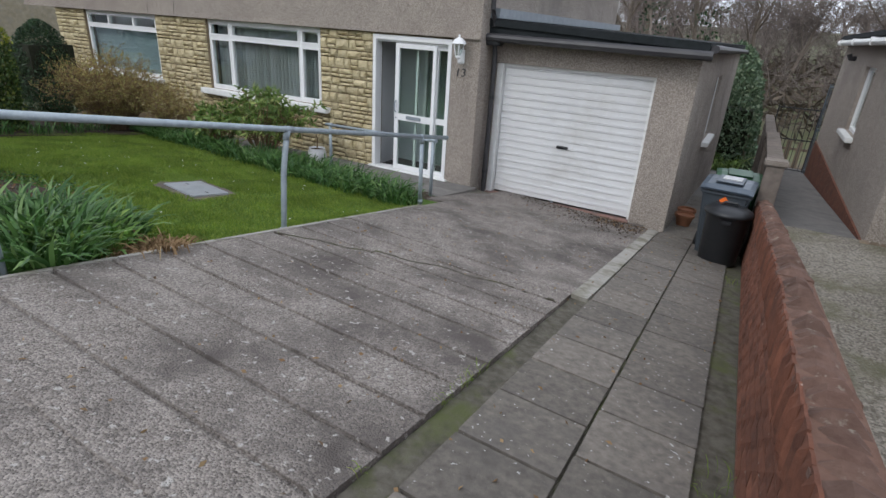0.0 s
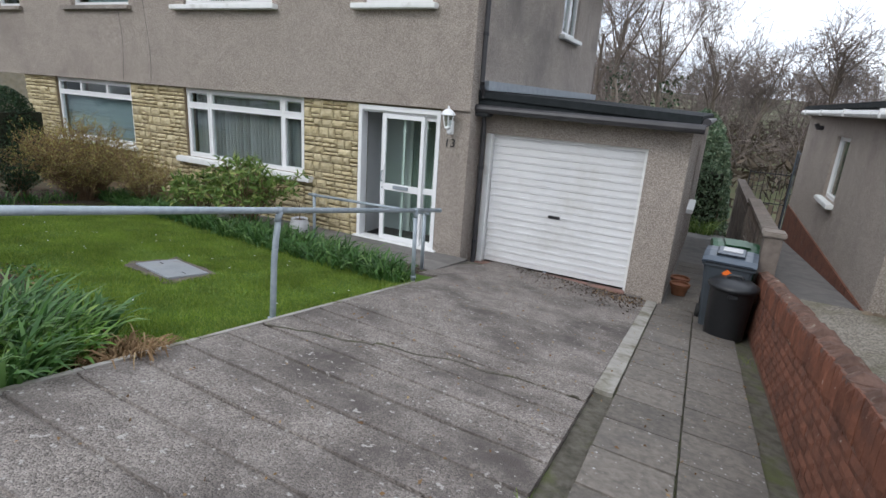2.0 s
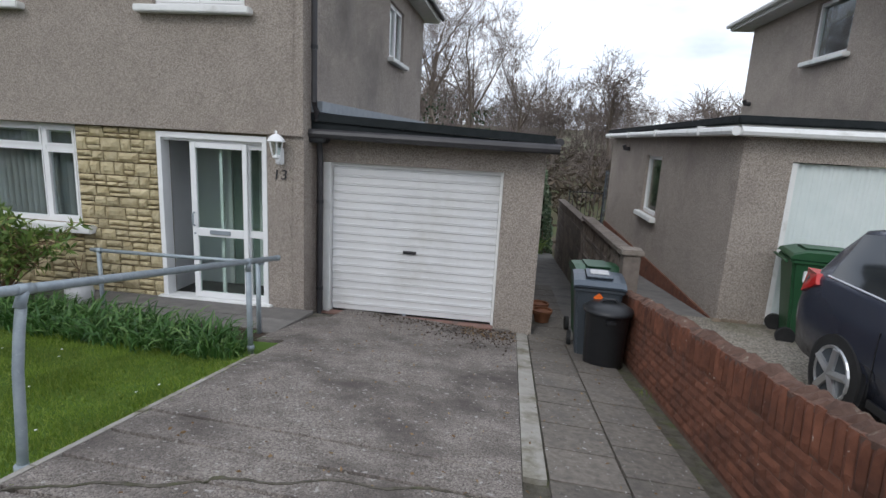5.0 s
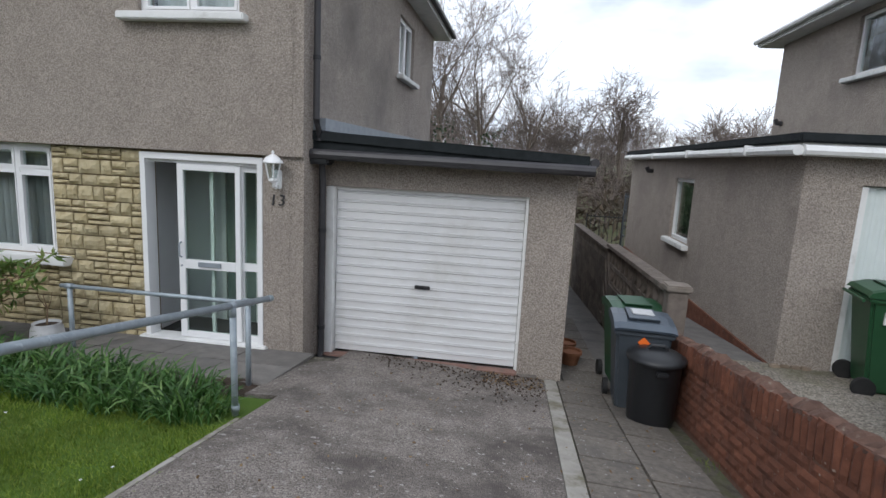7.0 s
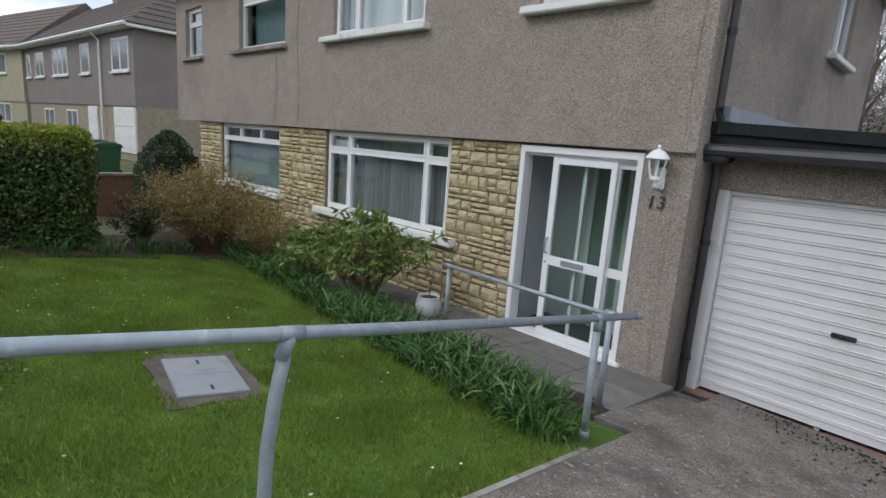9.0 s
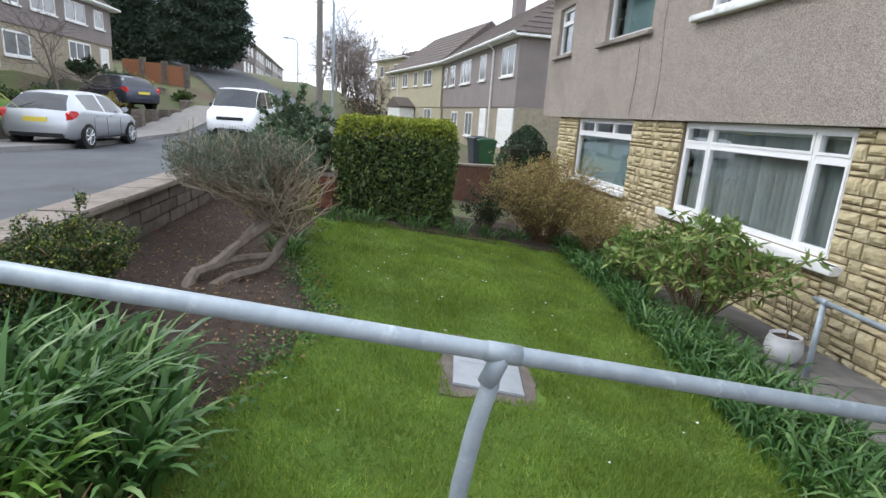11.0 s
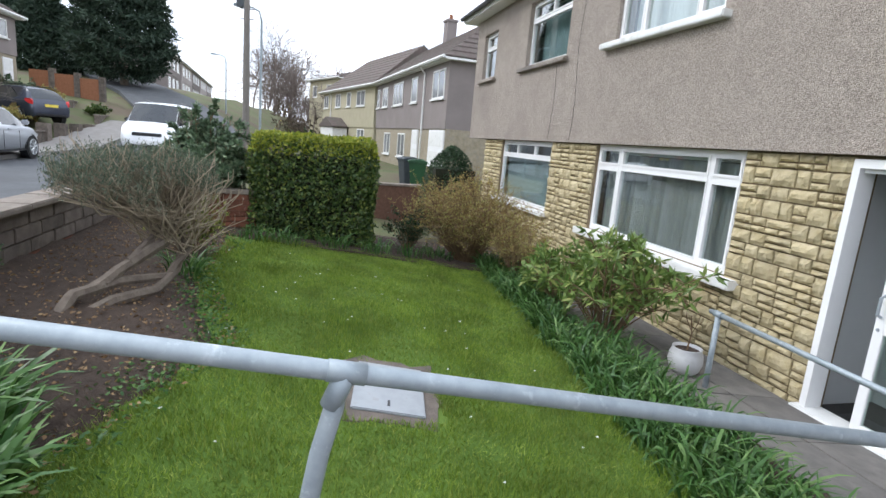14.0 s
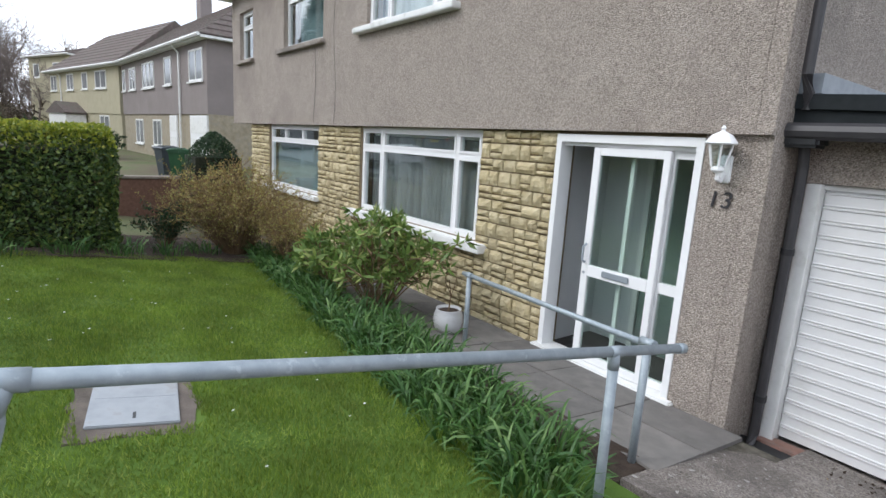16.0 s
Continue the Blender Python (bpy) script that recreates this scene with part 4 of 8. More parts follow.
dp = thing("drain_pipe", -0.06, 7.98, 0.0, "dark downpipe with hopper in the corner beside the garage", "pipe")
bm = bmesh.new()
tube(bm, [(0.0, -0.1, 5.15), (0.0, -0.1, 2.72), (0.0, -0.02, 2.6), (0.0, 0.0, 2.5)], 0.036, 12)
part("upper_pipe", bm, M_BLACKPIPE, dp)
part("hopper", boxes((-0.09, 0.14, -0.1, 0.1, 2.24, 2.36), bevel=0.02), M_BLACK, dp)
bm = bmesh.new()
tube(bm, [(0.02, 0.02, 2.26), (0.02, 0.06, 2.1), (0.02, 0.07, 0.06), (0.02, 0.02, -0.05)], 0.036, 12)
part("lower_pipe", bm, M_BLACKPIPE, dp)
for z, y in ((3.35, -0.1), (1.5, 0.065), (0.35, 0.07)):
    bm = bmesh.new()
    lathe(bm, [(0.044, z - 0.025), (0.044, z + 0.025)], 0.0 if z > 3 else 0.02, y, 0, 12)
    part("pipe_clip", bm, M_BLACK, dp)
cb = bmesh.new()
tube(cb, [(-0.24, YF - 0.058, 4.9), (-0.25, YF - 0.058, 2.32), (-0.26, YF - 0.03, 2.28), (-0.29, YF - 0.028, 1.2), (-0.27, YF - 0.028, 0.1)], 0.003, 5)
tagged(part("cable", cb, M_DASH), "thin pale cable running down the pier", "cable")
for xs_, zt in ((-6.95, 2.32), (-7.75, 2.32)):
    ck = bmesh.new()
    tube(ck, [(xs_ + 0.05 * math.sin(z * 3 + xs_), YF - 0.052, z) for z in steps(zt, 3.62 if xs_ < -7 else 5.0, 9)], 0.004, 4)
    tagged(part("cable", ck, M_BLACKPIPE), "thin dark cable down the pebbledash wall", "cable")
tagged(part("trim_drip_edge", boxes((-12.7, -0.13, YF - 0.075, YF - 0.05, 2.31, 2.345)), M_DASH), "render drip edge above the stone facing", "trim", "", "structure")
tagged(part("drain_recess", boxes((-0.14, 0.22, 7.72, 8.1, -0.1, -0.02)), M_BLACK), "dark recessed drain at the foot of the pipe", "drain", "", "structure")

# ---------------------------------------------------------------- handrails of galvanised scaffold tube


def rail_z(y):
    return 1.142 + (6.35 - y) * 0.163


hr = thing("handrail", 0.15, 3.5, 0.65, "grey galvanised tube handrail along the driveway edge", "handrail")
O = Vector((0.15, 3.5, 0.65))


def tube_part(name, pts, r, parent, org, mat=None, sides=14):
    bm_ = bmesh.new()
    tube(bm_, [Vector(p) - org for p in pts], r, sides)
    ob_ = part(name, bm_, mat or M_STEEL, parent, smooth=True)
    for f_ in ob_.data.polygons:
        f_.use_smooth = len(f_.vertices) == 4
    return ob_


tube_part("rail", [(0.15, 1.2, rail_z(1.2)), (0.15, 6.33, rail_z(6.33))], 0.0245, hr, O)
tube_part("end_cap", [(0.15, 6.325, rail_z(6.325)), (0.15, 6.39, rail_z(6.39))], 0.028, hr, O)
tube_part("post", [(0.16, 3.5, 0.5), (0.16, 3.53, 0.9), (0.158, 3.55, 1.2), (0.155, 3.58, 1.38), (0.15, 3.61, 1.5), (0.15, 3.635, rail_z(3.635) - 0.01)], 0.0245, hr, O)
tube_part("post", [(0.15, 5.8, 0.2), (0.15, 5.78, rail_z(5.78) - 0.01)], 0.0245, hr, O)
tube_part("post", [(0.16, 1.46, 0.8), (0.15, 1.48, rail_z(1.48) - 0.01)], 0.0245, hr, O)
for y in (3.635, 5.78, 1.48):
    tube_part("tee_fitting", [(0.15, y - 0.045, rail_z(y - 0.045)), (0.15, y + 0.045, rail_z(y + 0.045))], 0.0272, hr, O)
    tube_part("tee_socket", [(0.15, y - (0.035 if y == 3.635 else 0), rail_z(y) - 0.085), (0.15, y, rail_z(y))], 0.0262, hr, O)
for x, y, z in ((0.16, 3.51, 0.69), (0.15, 5.8, 0.4)):
    tube_part("base_collar", [(x, y, z), (x, y, z + 0.05)], 0.032, hr, O)
h2 = thing("handrail", -1.0, 6.5, 0.3, "grey galvanised tube handrail beside the entrance path", "handrail")
O2 = Vector((-1.0, 6.5, 0.3))
tube_part("rail", [(-0.08, 6.53, 1.03), (-2.42, 6.98, 0.89)], 0.021, h2, O2)
tube_part("post", [(-0.14, 6.54, 0.15), (-0.14, 6.54, 1.03)], 0.0245, h2, O2)
tube_part("post", [(-2.3, 6.955, 0.12), (-2.3, 6.955, 0.9)], 0.0245, h2, O2)
tube_part("tee_fitting", [(-2.25, 6.945, 0.9), (-2.35, 6.965, 0.894)], 0.029, h2, O2)
tube_part("tee_fitting", [(-0.09, 6.53, 1.04), (-0.19, 6.55, 1.035)], 0.029, h2, O2)

# ---------------------------------------------------------------- inspection cover, pots and bins
mc = thing("inspection_cover", -1.77, 4.07, lawn_z(-1.77, 4.07) - 0.02, "galvanised inspection cover in a mortar surround on the lawn", "manhole cover", "", -9)
rim_bm = bmesh.new()
rg = []
for k in range(26):
    t = 2 * math.pi * k / 26
    c, s = math.cos(t), math.sin(t)
    q = max(abs(c), abs(s))
    jit = 1 + 0.2 * noise.noise((c * 4, s * 4, 4))
    rg.append((c / q * 0.42 * jit, s / q * 0.31 * jit))
lo = [rim_bm.verts.new((x * 1.04, y * 1.04, -0.08)) for x, y in rg]
hi = [rim_bm.verts.new((x, y, 0.034 - 0.12 * y)) for x, y in rg]
for k in range(26):
    rim_bm.faces.new((lo[k], lo[(k + 1) % 26], hi[(k + 1) % 26], hi[k]))
rim_bm.faces.new(hi)
part("mortar_surround", rim_bm, M_BLOCK, mc, "rough mortar surround")
M_COVER = surf("galvanised_plate", (0.3, 0.32, 0.34), (0.4, 0.42, 0.44), 5, 0.5, 0.1, 60, metal=0.4, stain=(0.22, 0.2, 0.17), stain_scale=5, stain_at=(0.55, 0.8))
cv = part("cover_plate", boxes((-0.32, 0.32, -0.22, 0.22, 0.03, 0.05), bevel=0.006), M_COVER, mc)
cv.matrix_basis = pose(0, 0, 0, -6.8, 0, 0)
for x in (-0.22, 0.22):
    bm = boxes((x - 0.035, x + 0.035, -0.008, 0.008, 0.0502, 0.052))
    part("lifting_slot", bm, M_BLACK, cv)
part("seam", boxes((-0.0015, 0.0015, -0.2, 0.2, 0.0502, 0.0512)), M_LEAD, cv)

pt = thing("plant_pot", -2.62, 6.98, path_z(-2.6, 6.98), "pale round glazed pot with a bare twig", "plant pot")
bm = bmesh.new()
lathe(bm, [(0.075, 0.0), (0.13, 0.05), (0.155, 0.13), (0.148, 0.2), (0.128, 0.25), (0.134, 0.262), (0.122, 0.262), (0.115, 0.235)], 0, 0, 0, 28)
part("pot", bm, M_POT, pt, smooth=True)
bm = bmesh.new()
lathe(bm, [(0.115, 0.225), (0.114, 0.236)], 0, 0, 0, 20)
part("compost", bm, M_SOIL, pt)
bm = bmesh.new()
tube(bm, [(0, 0, 0.23), (0.01, 0.01, 0.4), (-0.02, 0.0, 0.56)], 0.009, 6, 0.004)
tube(bm, [(0.005, 0.01, 0.38), (0.05, 0.02, 0.5), (0.06, 0.03, 0.6)], 0.006, 5, 0.002)
tube(bm, [(0.0, 0.01, 0.42), (-0.05, -0.02, 0.52), (-0.08, -0.01, 0.58)], 0.005, 5, 0.002)
part("twig", bm, M_STEM, pt)
tp = thing("flower_pot", 2.95, 9.0, passage_z(2.9, 9.0), "terracotta pot with dark soil by the garage wall", "plant pot")
bm = bmesh.new()
lathe(bm, [(0.09, 0), (0.13, 0.17), (0.145, 0.17), (0.145, 0.21), (0.125, 0.21), (0.12, 0.18)], 0, 0, 0, 20)
part("pot", bm, M_TERRACOTTA, tp)
tp2 = copy_thing(tp, pose(2.93, 9.5, passage_z(2.9, 9.5)))


def wheelie_bin(x, y, z, rz, body_mat, lid_mat, label):
    b = thing("wheelie_bin", x, y, z, label, "wheelie bin", "wheelie bins", rz)
    bm_ = bmesh.new()
    lo_ = [(-0.2, -0.24), (0.2, -0.24), (0.2, 0.22), (-0.2, 0.22)]
    hi_ = [(-0.275, -0.34), (0.275, -0.34), (0.275, 0.32), (-0.275, 0.32)]
    A = [bm_.verts.new((px, py, 0.03)) for px, py in lo_]
    B = [bm_.verts.new((px, py, 0.97)) for px, py in hi_]
    fs = [bm_.faces.new((A[k], A[(k + 1) % 4], B[(k + 1) % 4], B[k])) for k in range(4)] + [bm_.faces.new(list(reversed(A))), bm_.faces.new(B)]
    bmesh.ops.bevel(bm_, geom=list({e for f in fs for e in f.edges}), offset=0.03, segments=3, affect="EDGES")
    body = part("body", bm_, body_mat, b)
    part("rim", boxes((-0.295, 0.295, -0.36, 0.34, 0.93, 0.985), bevel=0.015), body_mat, b)
    bm_ = bmesh.new()
    prof_ = [(-0.39, 0.985), (-0.4, 1.01), (-0.3, 1.05), (-0.05, 1.075), (0.2, 1.07), (0.33, 1.03), (0.36, 0.985)]
    l_ = [bm_.verts.new((-0.3, py, pz)) for py, pz in prof_]
    m1 = [bm_.verts.new((-0.24, py * 0.97, pz + 0.012)) for py, pz in prof_]
    m2 = [bm_.verts.new((0.24, py * 0.97, pz + 0.012)) for py, pz in prof_]
    r_ = [bm_.verts.new((0.3, py, pz)) for py, pz in prof_]
    for row_a, row_b in ((l_, m1), (m1, m2), (m2, r_)):
        for k in range(len(prof_) - 1):
            bm_.faces.new((row_a[k], row_a[k + 1], row_b[k + 1], row_b[k]))
    bm_.faces.new(l_)
    bm_.faces.new(list(reversed(r_)))
    lid = part("lid", bm_, lid_mat, b, smooth=False)
    part("lid_ridge", boxes((-0.16, 0.16, -0.25, 0.2, 1.08, 1.1), bevel=0.012), lid_mat, lid)
    bm_ = bmesh.new()
    tube(bm_, [(-0.27, 0.38, 0.95), (0.27, 0.38, 0.95)], 0.016, 8)
    part("handle", bm_, lid_mat, b)
    for sx in (-1, 1):
        bm_ = bmesh.new()
        tube(bm_, [(sx * 0.24, 0.26, 0.1), (sx * 0.29, 0.26, 0.1)], 0.1, 18)
        part("wheel", bm_, M_RUBBER, b)
    return b


wb = wheelie_bin(3.46, 7.72, drive_z(3.45, 7.95), -4, M_GREYBIN, M_BLUELID, "dark grey wheelie bin with blue-grey lid and orange sticker")
wb.matrix_basis = wb.matrix_basis @ Matrix.Diagonal((0.95, 0.95, 0.92, 1))
st = bmesh.new()
q = [st.verts.new(p) for p in ((0.0, -0.337, 0.81), (0.06, -0.338, 0.87), (0.0, -0.339, 0.93), (-0.06, -0.338, 0.87))]
q2 = [st.verts.new((v.co.x, v.co.y - 0.004, v.co.z)) for v in q]
st.faces.new(q2)
for k in range(4):
    st.faces.new((q[k], q[(k + 1) % 4], q2[(k + 1) % 4], q2[k]))
part("sticker", st, M_ORANGE, wb, "square orange sticker set on its corner")
tagged(part("carrier_bag", boxes((-0.1, 0.12, -0.1, 0.12, 1.1, 1.112), bevel=0.005), M_POT, wb), "crumpled white plastic bag on the lid")
gb = wheelie_bin(3.53, 8.45, passage_z(3.2, 8.3) - 0.02, 3, M_DARKGREEN, M_DARKGREEN, "dark green wheelie bin with ribbed front")
gb.matrix_basis = gb.matrix_basis @ Matrix.Diagonal((0.95, 0.95, 0.93, 1))
rb = thing("dustbin", 3.52, 7.22, drive_z(3.52, 7.24), "round black plastic dustbin with domed lid", "dustbin")
bm = bmesh.new()
lathe(bm, [(0.2, 0.0), (0.21, 0.02), (0.232, 0.58), (0.245, 0.6), (0.245, 0.62)], 0, 0, 0, 32)
part("body", bm, M_BLACK, rb, smooth=True)
bm = bmesh.new()
lathe(bm, [(0.262, 0.6), (0.268, 0.62), (0.26, 0.645), (0.2, 0.68), (0.09, 0.7), (0.02, 0.705)], 0, 0, 0, 32)
ld = part("lid", bm, M_BLACK, rb, smooth=True)
bm = bmesh.new()
tube(bm, [(-0.09, 0, 0.695), (-0.06, 0, 0.735), (0.06, 0, 0.735), (0.09, 0, 0.695)], 0.016, 8)
part("handle", bm, M_BLACK, ld)
for s in (-1, 1):
    part("lug", boxes((-0.05, 0.05, s * 0.25 - 0.025, s * 0.25 + 0.025, 0.53, 0.57), bevel=0.008), M_BLACK, rb)

# ---------------------------------------------------------------- boundary walls


def brick_top(y):
    return drive_z(3.8, y) + lerp_table(y, [(1.5, 0.72), (3.4, 0.79), (8.0, 0.78)])


bw = thing("boundary_wall", 3.86, 3.0, 0.0, "low red brick boundary wall following the slope", "wall", "", 0, "structure")
bm = bmesh.new()
ys_ = steps(-0.5, 8.0, 20)
for y0, y1 in zip(ys_, ys_[1:]):
    v = [bm.verts.new((x, y - 3.0, z)) for y in (y0, y1) for x, z in ((-0.052, drive_z(3.8, y) - 0.4), (0.1, drive_z(3.8, y) - 0.4), (0.1, brick_top(y) - 0.02), (-0.052, brick_top(y) - 0.02))]
    for k in range(4):
        bm.faces.new((v[k], v[(k + 1) % 4], v[4 + (k + 1) % 4], v[4 + k]))
part("core", bm, M_BRICKJ, bw)

# pierced and plain concrete block wall down the side passage
blk = thing("block_wall", 3.88, 8.0, 0.0, "weathered concrete block wall with pierced screen blocks", "wall", "", 0, "structure")


def block_top(y):
    return 1.12 - 0.03 * (y - 8.0) if y < 12.2 else 0.9 - 0.035 * (y - 12.2)


def seg(bm_, y0, y1, f0, f1, x0=-0.07, x1=0.07):
    """A stretch of wall between two sloping lines."""
    v_ = [bm_.verts.new((x, y - 8.0, f(y))) for y in (y0, y1) for f, x in ((f0, x0), (f0, x1), (f1, x1), (f1, x0))]
    for k in range(4):
        bm_.faces.new((v_[k], v_[(k + 1) % 4], v_[4 + (k + 1) % 4], v_[4 + k]))
    bm_.faces.new((v_[3], v_[2], v_[1], v_[0]))
    bm_.faces.new(v_[4:])


for k in range(24):
    y0 = 8.25 + k * 0.42
    if y0 > 18.2:
        break
    for c in range(9):
        def lo_f(y, c=c):
            return max(passage_z(3.2, y) - 0.1, block_top(y) - (0.64 if y < 12.2 else 0.0) - 0.2 * (c + 1))

        def hi_f(y, c=c):
            return block_top(y) - (0.64 if y < 12.2 else 0.0) - 0.2 * c - 0.012
        if hi_f(y0) < passage_z(3.2, y0) - 0.05:
            break
        sh = 0.2 if c % 2 else 0.0
        bm = bmesh.new()
        seg(bm, y0 + sh - 0.2, y0 + sh + 0.208, lo_f, hi_f, -0.07 + random.uniform(-0.006, 0.004))
        part("block", bm, M_BLOCK, blk)
for r in range(2):
    for k in range(13):
        y0 = 8.27 + k * 0.3
        zb = block_top(y0 + 0.15) - 0.64 + r * 0.3
        bm = bmesh.new()
        for a, b, c, d in ((0, 0.29, 0, 0.03), (0, 0.29, 0.26, 0.29), (0, 0.03, 0.03, 0.26), (0.26, 0.29, 0.03, 0.26)):
            box(bm, -0.045, 0.045, y0 - 8 + a, y0 - 8 + b, zb + c, zb + d)
        for s in (0, 1):
            pts = [(0, y0 - 8 + 0.02, zb + (0.02 if s else 0.27)), (0, y0 - 8 + 0.145, zb + 0.145 + (0.03 if s else -0.03)), (0, y0 - 8 + 0.27, zb + (0.27 if s else 0.02))]
            tube(bm, pts, 0.026, 4)
        part("screen_block", bm, M_BLOCK, blk)
for y0, y1 in ((8.2, 12.2), (12.2, 18.4)):
    bm = bmesh.new()
    seg(bm, y0, y1 - 0.004, lambda y: block_top(min(y, y1 - 0.01) if y1 < 13 else max(y, 12.21)) - 0.035, lambda y: block_top(min(y, y1 - 0.01) if y1 < 13 else max(y, 12.21)) + 0.02, -0.1, 0.1)
    part("coping", bm, M_BLOCK, blk)
part("end_pier", boxes((-0.1, 0.1, 0.0, 0.2, -0.3, 1.12), bevel=0.012), M_BLOCK, blk)
part("pier_cap", boxes((-0.13, 0.13, -0.03, 0.23, 1.12, 1.19), bevel=0.015), M_COPING, blk)

# front garden wall
gw = thing("garden_wall", -3.6, 1.2, 0.8, "low concrete block garden wall with flat coping", "wall", "", 0, "structure")


def gw_top(x):
    return 1.33 - 0.006 * x


part("core", boxes((-3.0, 3.25, -0.1, 0.075, -0.4, 0.5)), M_MORTAR, gw)
for c in range(4):
    for k in range(16):
        x0 = -3.05 + k * 0.45 + (0.2 if c % 2 else 0)
        if x0 > 3.2:
            continue
        red = c == 0
        nblk = 2 if red else 1
        for h_ in range(nblk):
            wd = 0.44 / nblk
            ob = part("block", boxes((x0 + h_ * wd, min(x0 + (h_ + 1) * wd - 0.01, 3.26), 0.05, 0.1 + random.uniform(-0.004, 0.006), 0.01 + c * 0.125 - 0.0, 0.125 + c * 0.125), bevel=0.006), M_BRICK if red else M_BLOCK, gw)
for k in range(11):
    x0 = -3.1 + k * 0.6
    part("coping_slab", boxes((x0, min(x0 + 0.593, 3.3), -0.17 + random.uniform(-0.01, 0.01), 0.15 + random.uniform(-0.008, 0.008), 0.505, 0.56 + random.uniform(-0.004, 0.006)), bevel=0.01), M_COPING, gw)
# side wall between the front gardens
sw = thing("party_garden_wall", -6.35, 1.9, 0.6, "old red brick wall between the front gardens", "wall", "", 0, "structure")
part("core", boxes((-0.1, 0.04, -0.7, 0.95, -0.2, 0.62)), M_BRICKJ, sw)
for c in range(9):
    for k in range(7):
        y0 = -0.7 + k * 0.225 + (0.11 if c % 2 else 0)
        part("brick", boxes((0.03, 0.055 + random.uniform(-0.003, 0.004), y0, y0 + 0.213, -0.05 + c * 0.075, 0.014 + c * 0.075)), M_BRICK, sw)
part("coping", boxes((-0.14, 0.1, -0.7, 0.95, 0.625, 0.68), bevel=0.01), M_COPING, sw)

# ---------------------------------------------------------------- the neighbour on the right
NX, NY = 5.05, 8.33
wall_y("wall_neighbour_side", NX, NX + 0.22, NY, 17.2, 0.3, 2.62, [(11.88, 13.08, 1.12, 2.25)], M_DASH, "stained pebbledash side wall of the next garage")
wall_x("wall_neighbour_front", NX + 0.22, 8.6, NY, NY + 0.22, 0.1, 2.62, [(5.62, 7.9, 0.0, 2.32)], M_DASH, "pebbledash front of the next garage")
tagged(part("wall_neighbour_plinth", boxes((NX - 0.03, NX + 0.2, NY + 0.05, 17.2, -1.6, 0.3)), M_BRICK), "red brick plinth under the next garage", "wall", "", "structure")
tagged(part("wall_neighbour_back", boxes((NX + 0.22, 8.6, 17.0, 17.2, -1.6, 2.62)), M_DASH_OLD), "rear wall of the next garage", "wall", "", "structure")
nr = thing("neighbour_garage_roof", NX, NY, 2.62, "flat felt roof with white gutter on the next garage", "roof", "", 0, "structure")
part("felt_deck", boxes((-0.16, 4.0, -0.16, 9.0, 0.1, 0.2), bevel=0.02), M_FELT, nr)
part("fascia", boxes((-0.1, -0.07, -0.1, 8.95, -0.02, 0.1), (-0.07, 4.0, -0.1, -0.07, -0.02, 0.1)), M_WHITE_OLD, nr)
bm = bmesh.new()
tube(bm, [(-0.17, 9.0, 0.04), (-0.17, -0.17, 0.02)], 0.055, 8)
part("gutter", bm, M_WHITE_OLD, nr)
bm = bmesh.new()
tube(bm, [(-0.12, -0.17, 0.02), (4.0, -0.17, 0.03)], 0.055, 8)
part("gutter", bm, M_WHITE_OLD, nr)
for y in (1.0, 3.4, 5.8, 8.2):
    part("gutter_clip", boxes((-0.235, -0.1, y, y + 0.04, -0.02, 0.1)), M_WHITE, nr)
window_unit("window_9", 11.88, 13.08, 1.12, 2.25, NX, "white side window of the next garage with chipped sill", [], [None], side=False, sill=False)
w9 = bpy.data.objects["window_9"]
w9.matrix_basis = pose(NX, 12.48, 1.12, 0, 0, -90)
part("window_sill", boxes((-0.7, 0.7, -0.11, 0.05, -0.09, -0.004), bevel=0.012), M_WHITE_OLD, w9)
# dark colour stands for the unlit garage behind the window
tagged(part("wall_neighbour_room", boxes((6.4, 6.5, 8.8, 16.9, -0.5, 2.6)), M_ROOM), "inner wall of the next garage, coloured near-black as unlit depth", "wall", "", "structure")
ng = thing("door_4", 6.76, NY + 0.08, 0.28, "pale ribbed metal garage door of the next house", "door", "", 0, "structure")
bm = bmesh.new()
n = 22
vs_ = []
for k in range(n * 4):
    u = -1.13 + 2.26 * k / (n * 4 - 1)
    d = (0, -0.014, -0.014, 0)[k % 4]
    vs_.append((bm.verts.new((u, d, 0)), bm.verts.new((u, d, 2.03))))
for a, b in zip(vs_, vs_[1:]):
    bm.faces.new((a[0], b[0], b[1], a[1]))
M_PALEDOOR = surf("pale_green_white_paint", (0.62, 0.68, 0.66), (0.68, 0.73, 0.71), 3, 0.45, 0.05, 60)
part("ribbed_panel", bm, M_PALEDOOR, ng)
part("lining", boxes((-1.13, 1.13, 0.02, 0.04, 0, 2.03)), M_PALEDOOR, ng)
part("door_frame", boxes((-1.14, -1.07, -0.06, -0.016, 0, 2.03), (1.07, 1.14, -0.06, -0.016, 0, 2.03)), M_WHITE_OLD, ng)
wall_y("wall_neighbour_flank", 7.6, 7.85, 9.0, 15.42, 2.6, 5.2, [(11.5, 12.68, 4.1, 5.1)], M_DASH, "pebbledash flank of the next house")
wall_x("wall_neighbour_house_front", 7.85, 16.0, 9.0, 9.25, 2.6, 5.2, [], M_DASH, "pebbledash front of the next house")
tagged(part("wall_neighbour_house_back", boxes((7.85, 16.0, 15.17, 15.42, 2.6, 5.2)), M_DASH), "rear wall of the next house", "wall", "", "structure")
hip_roof("neighbour_roof", 7.6, 16.0, 9.0, 15.42, 5.2, 0.4, 2.2, "tiled hip roof with white gutters on the next house", mat=M_TILE)
rf_ = bpy.data.objects["neighbour_roof"]
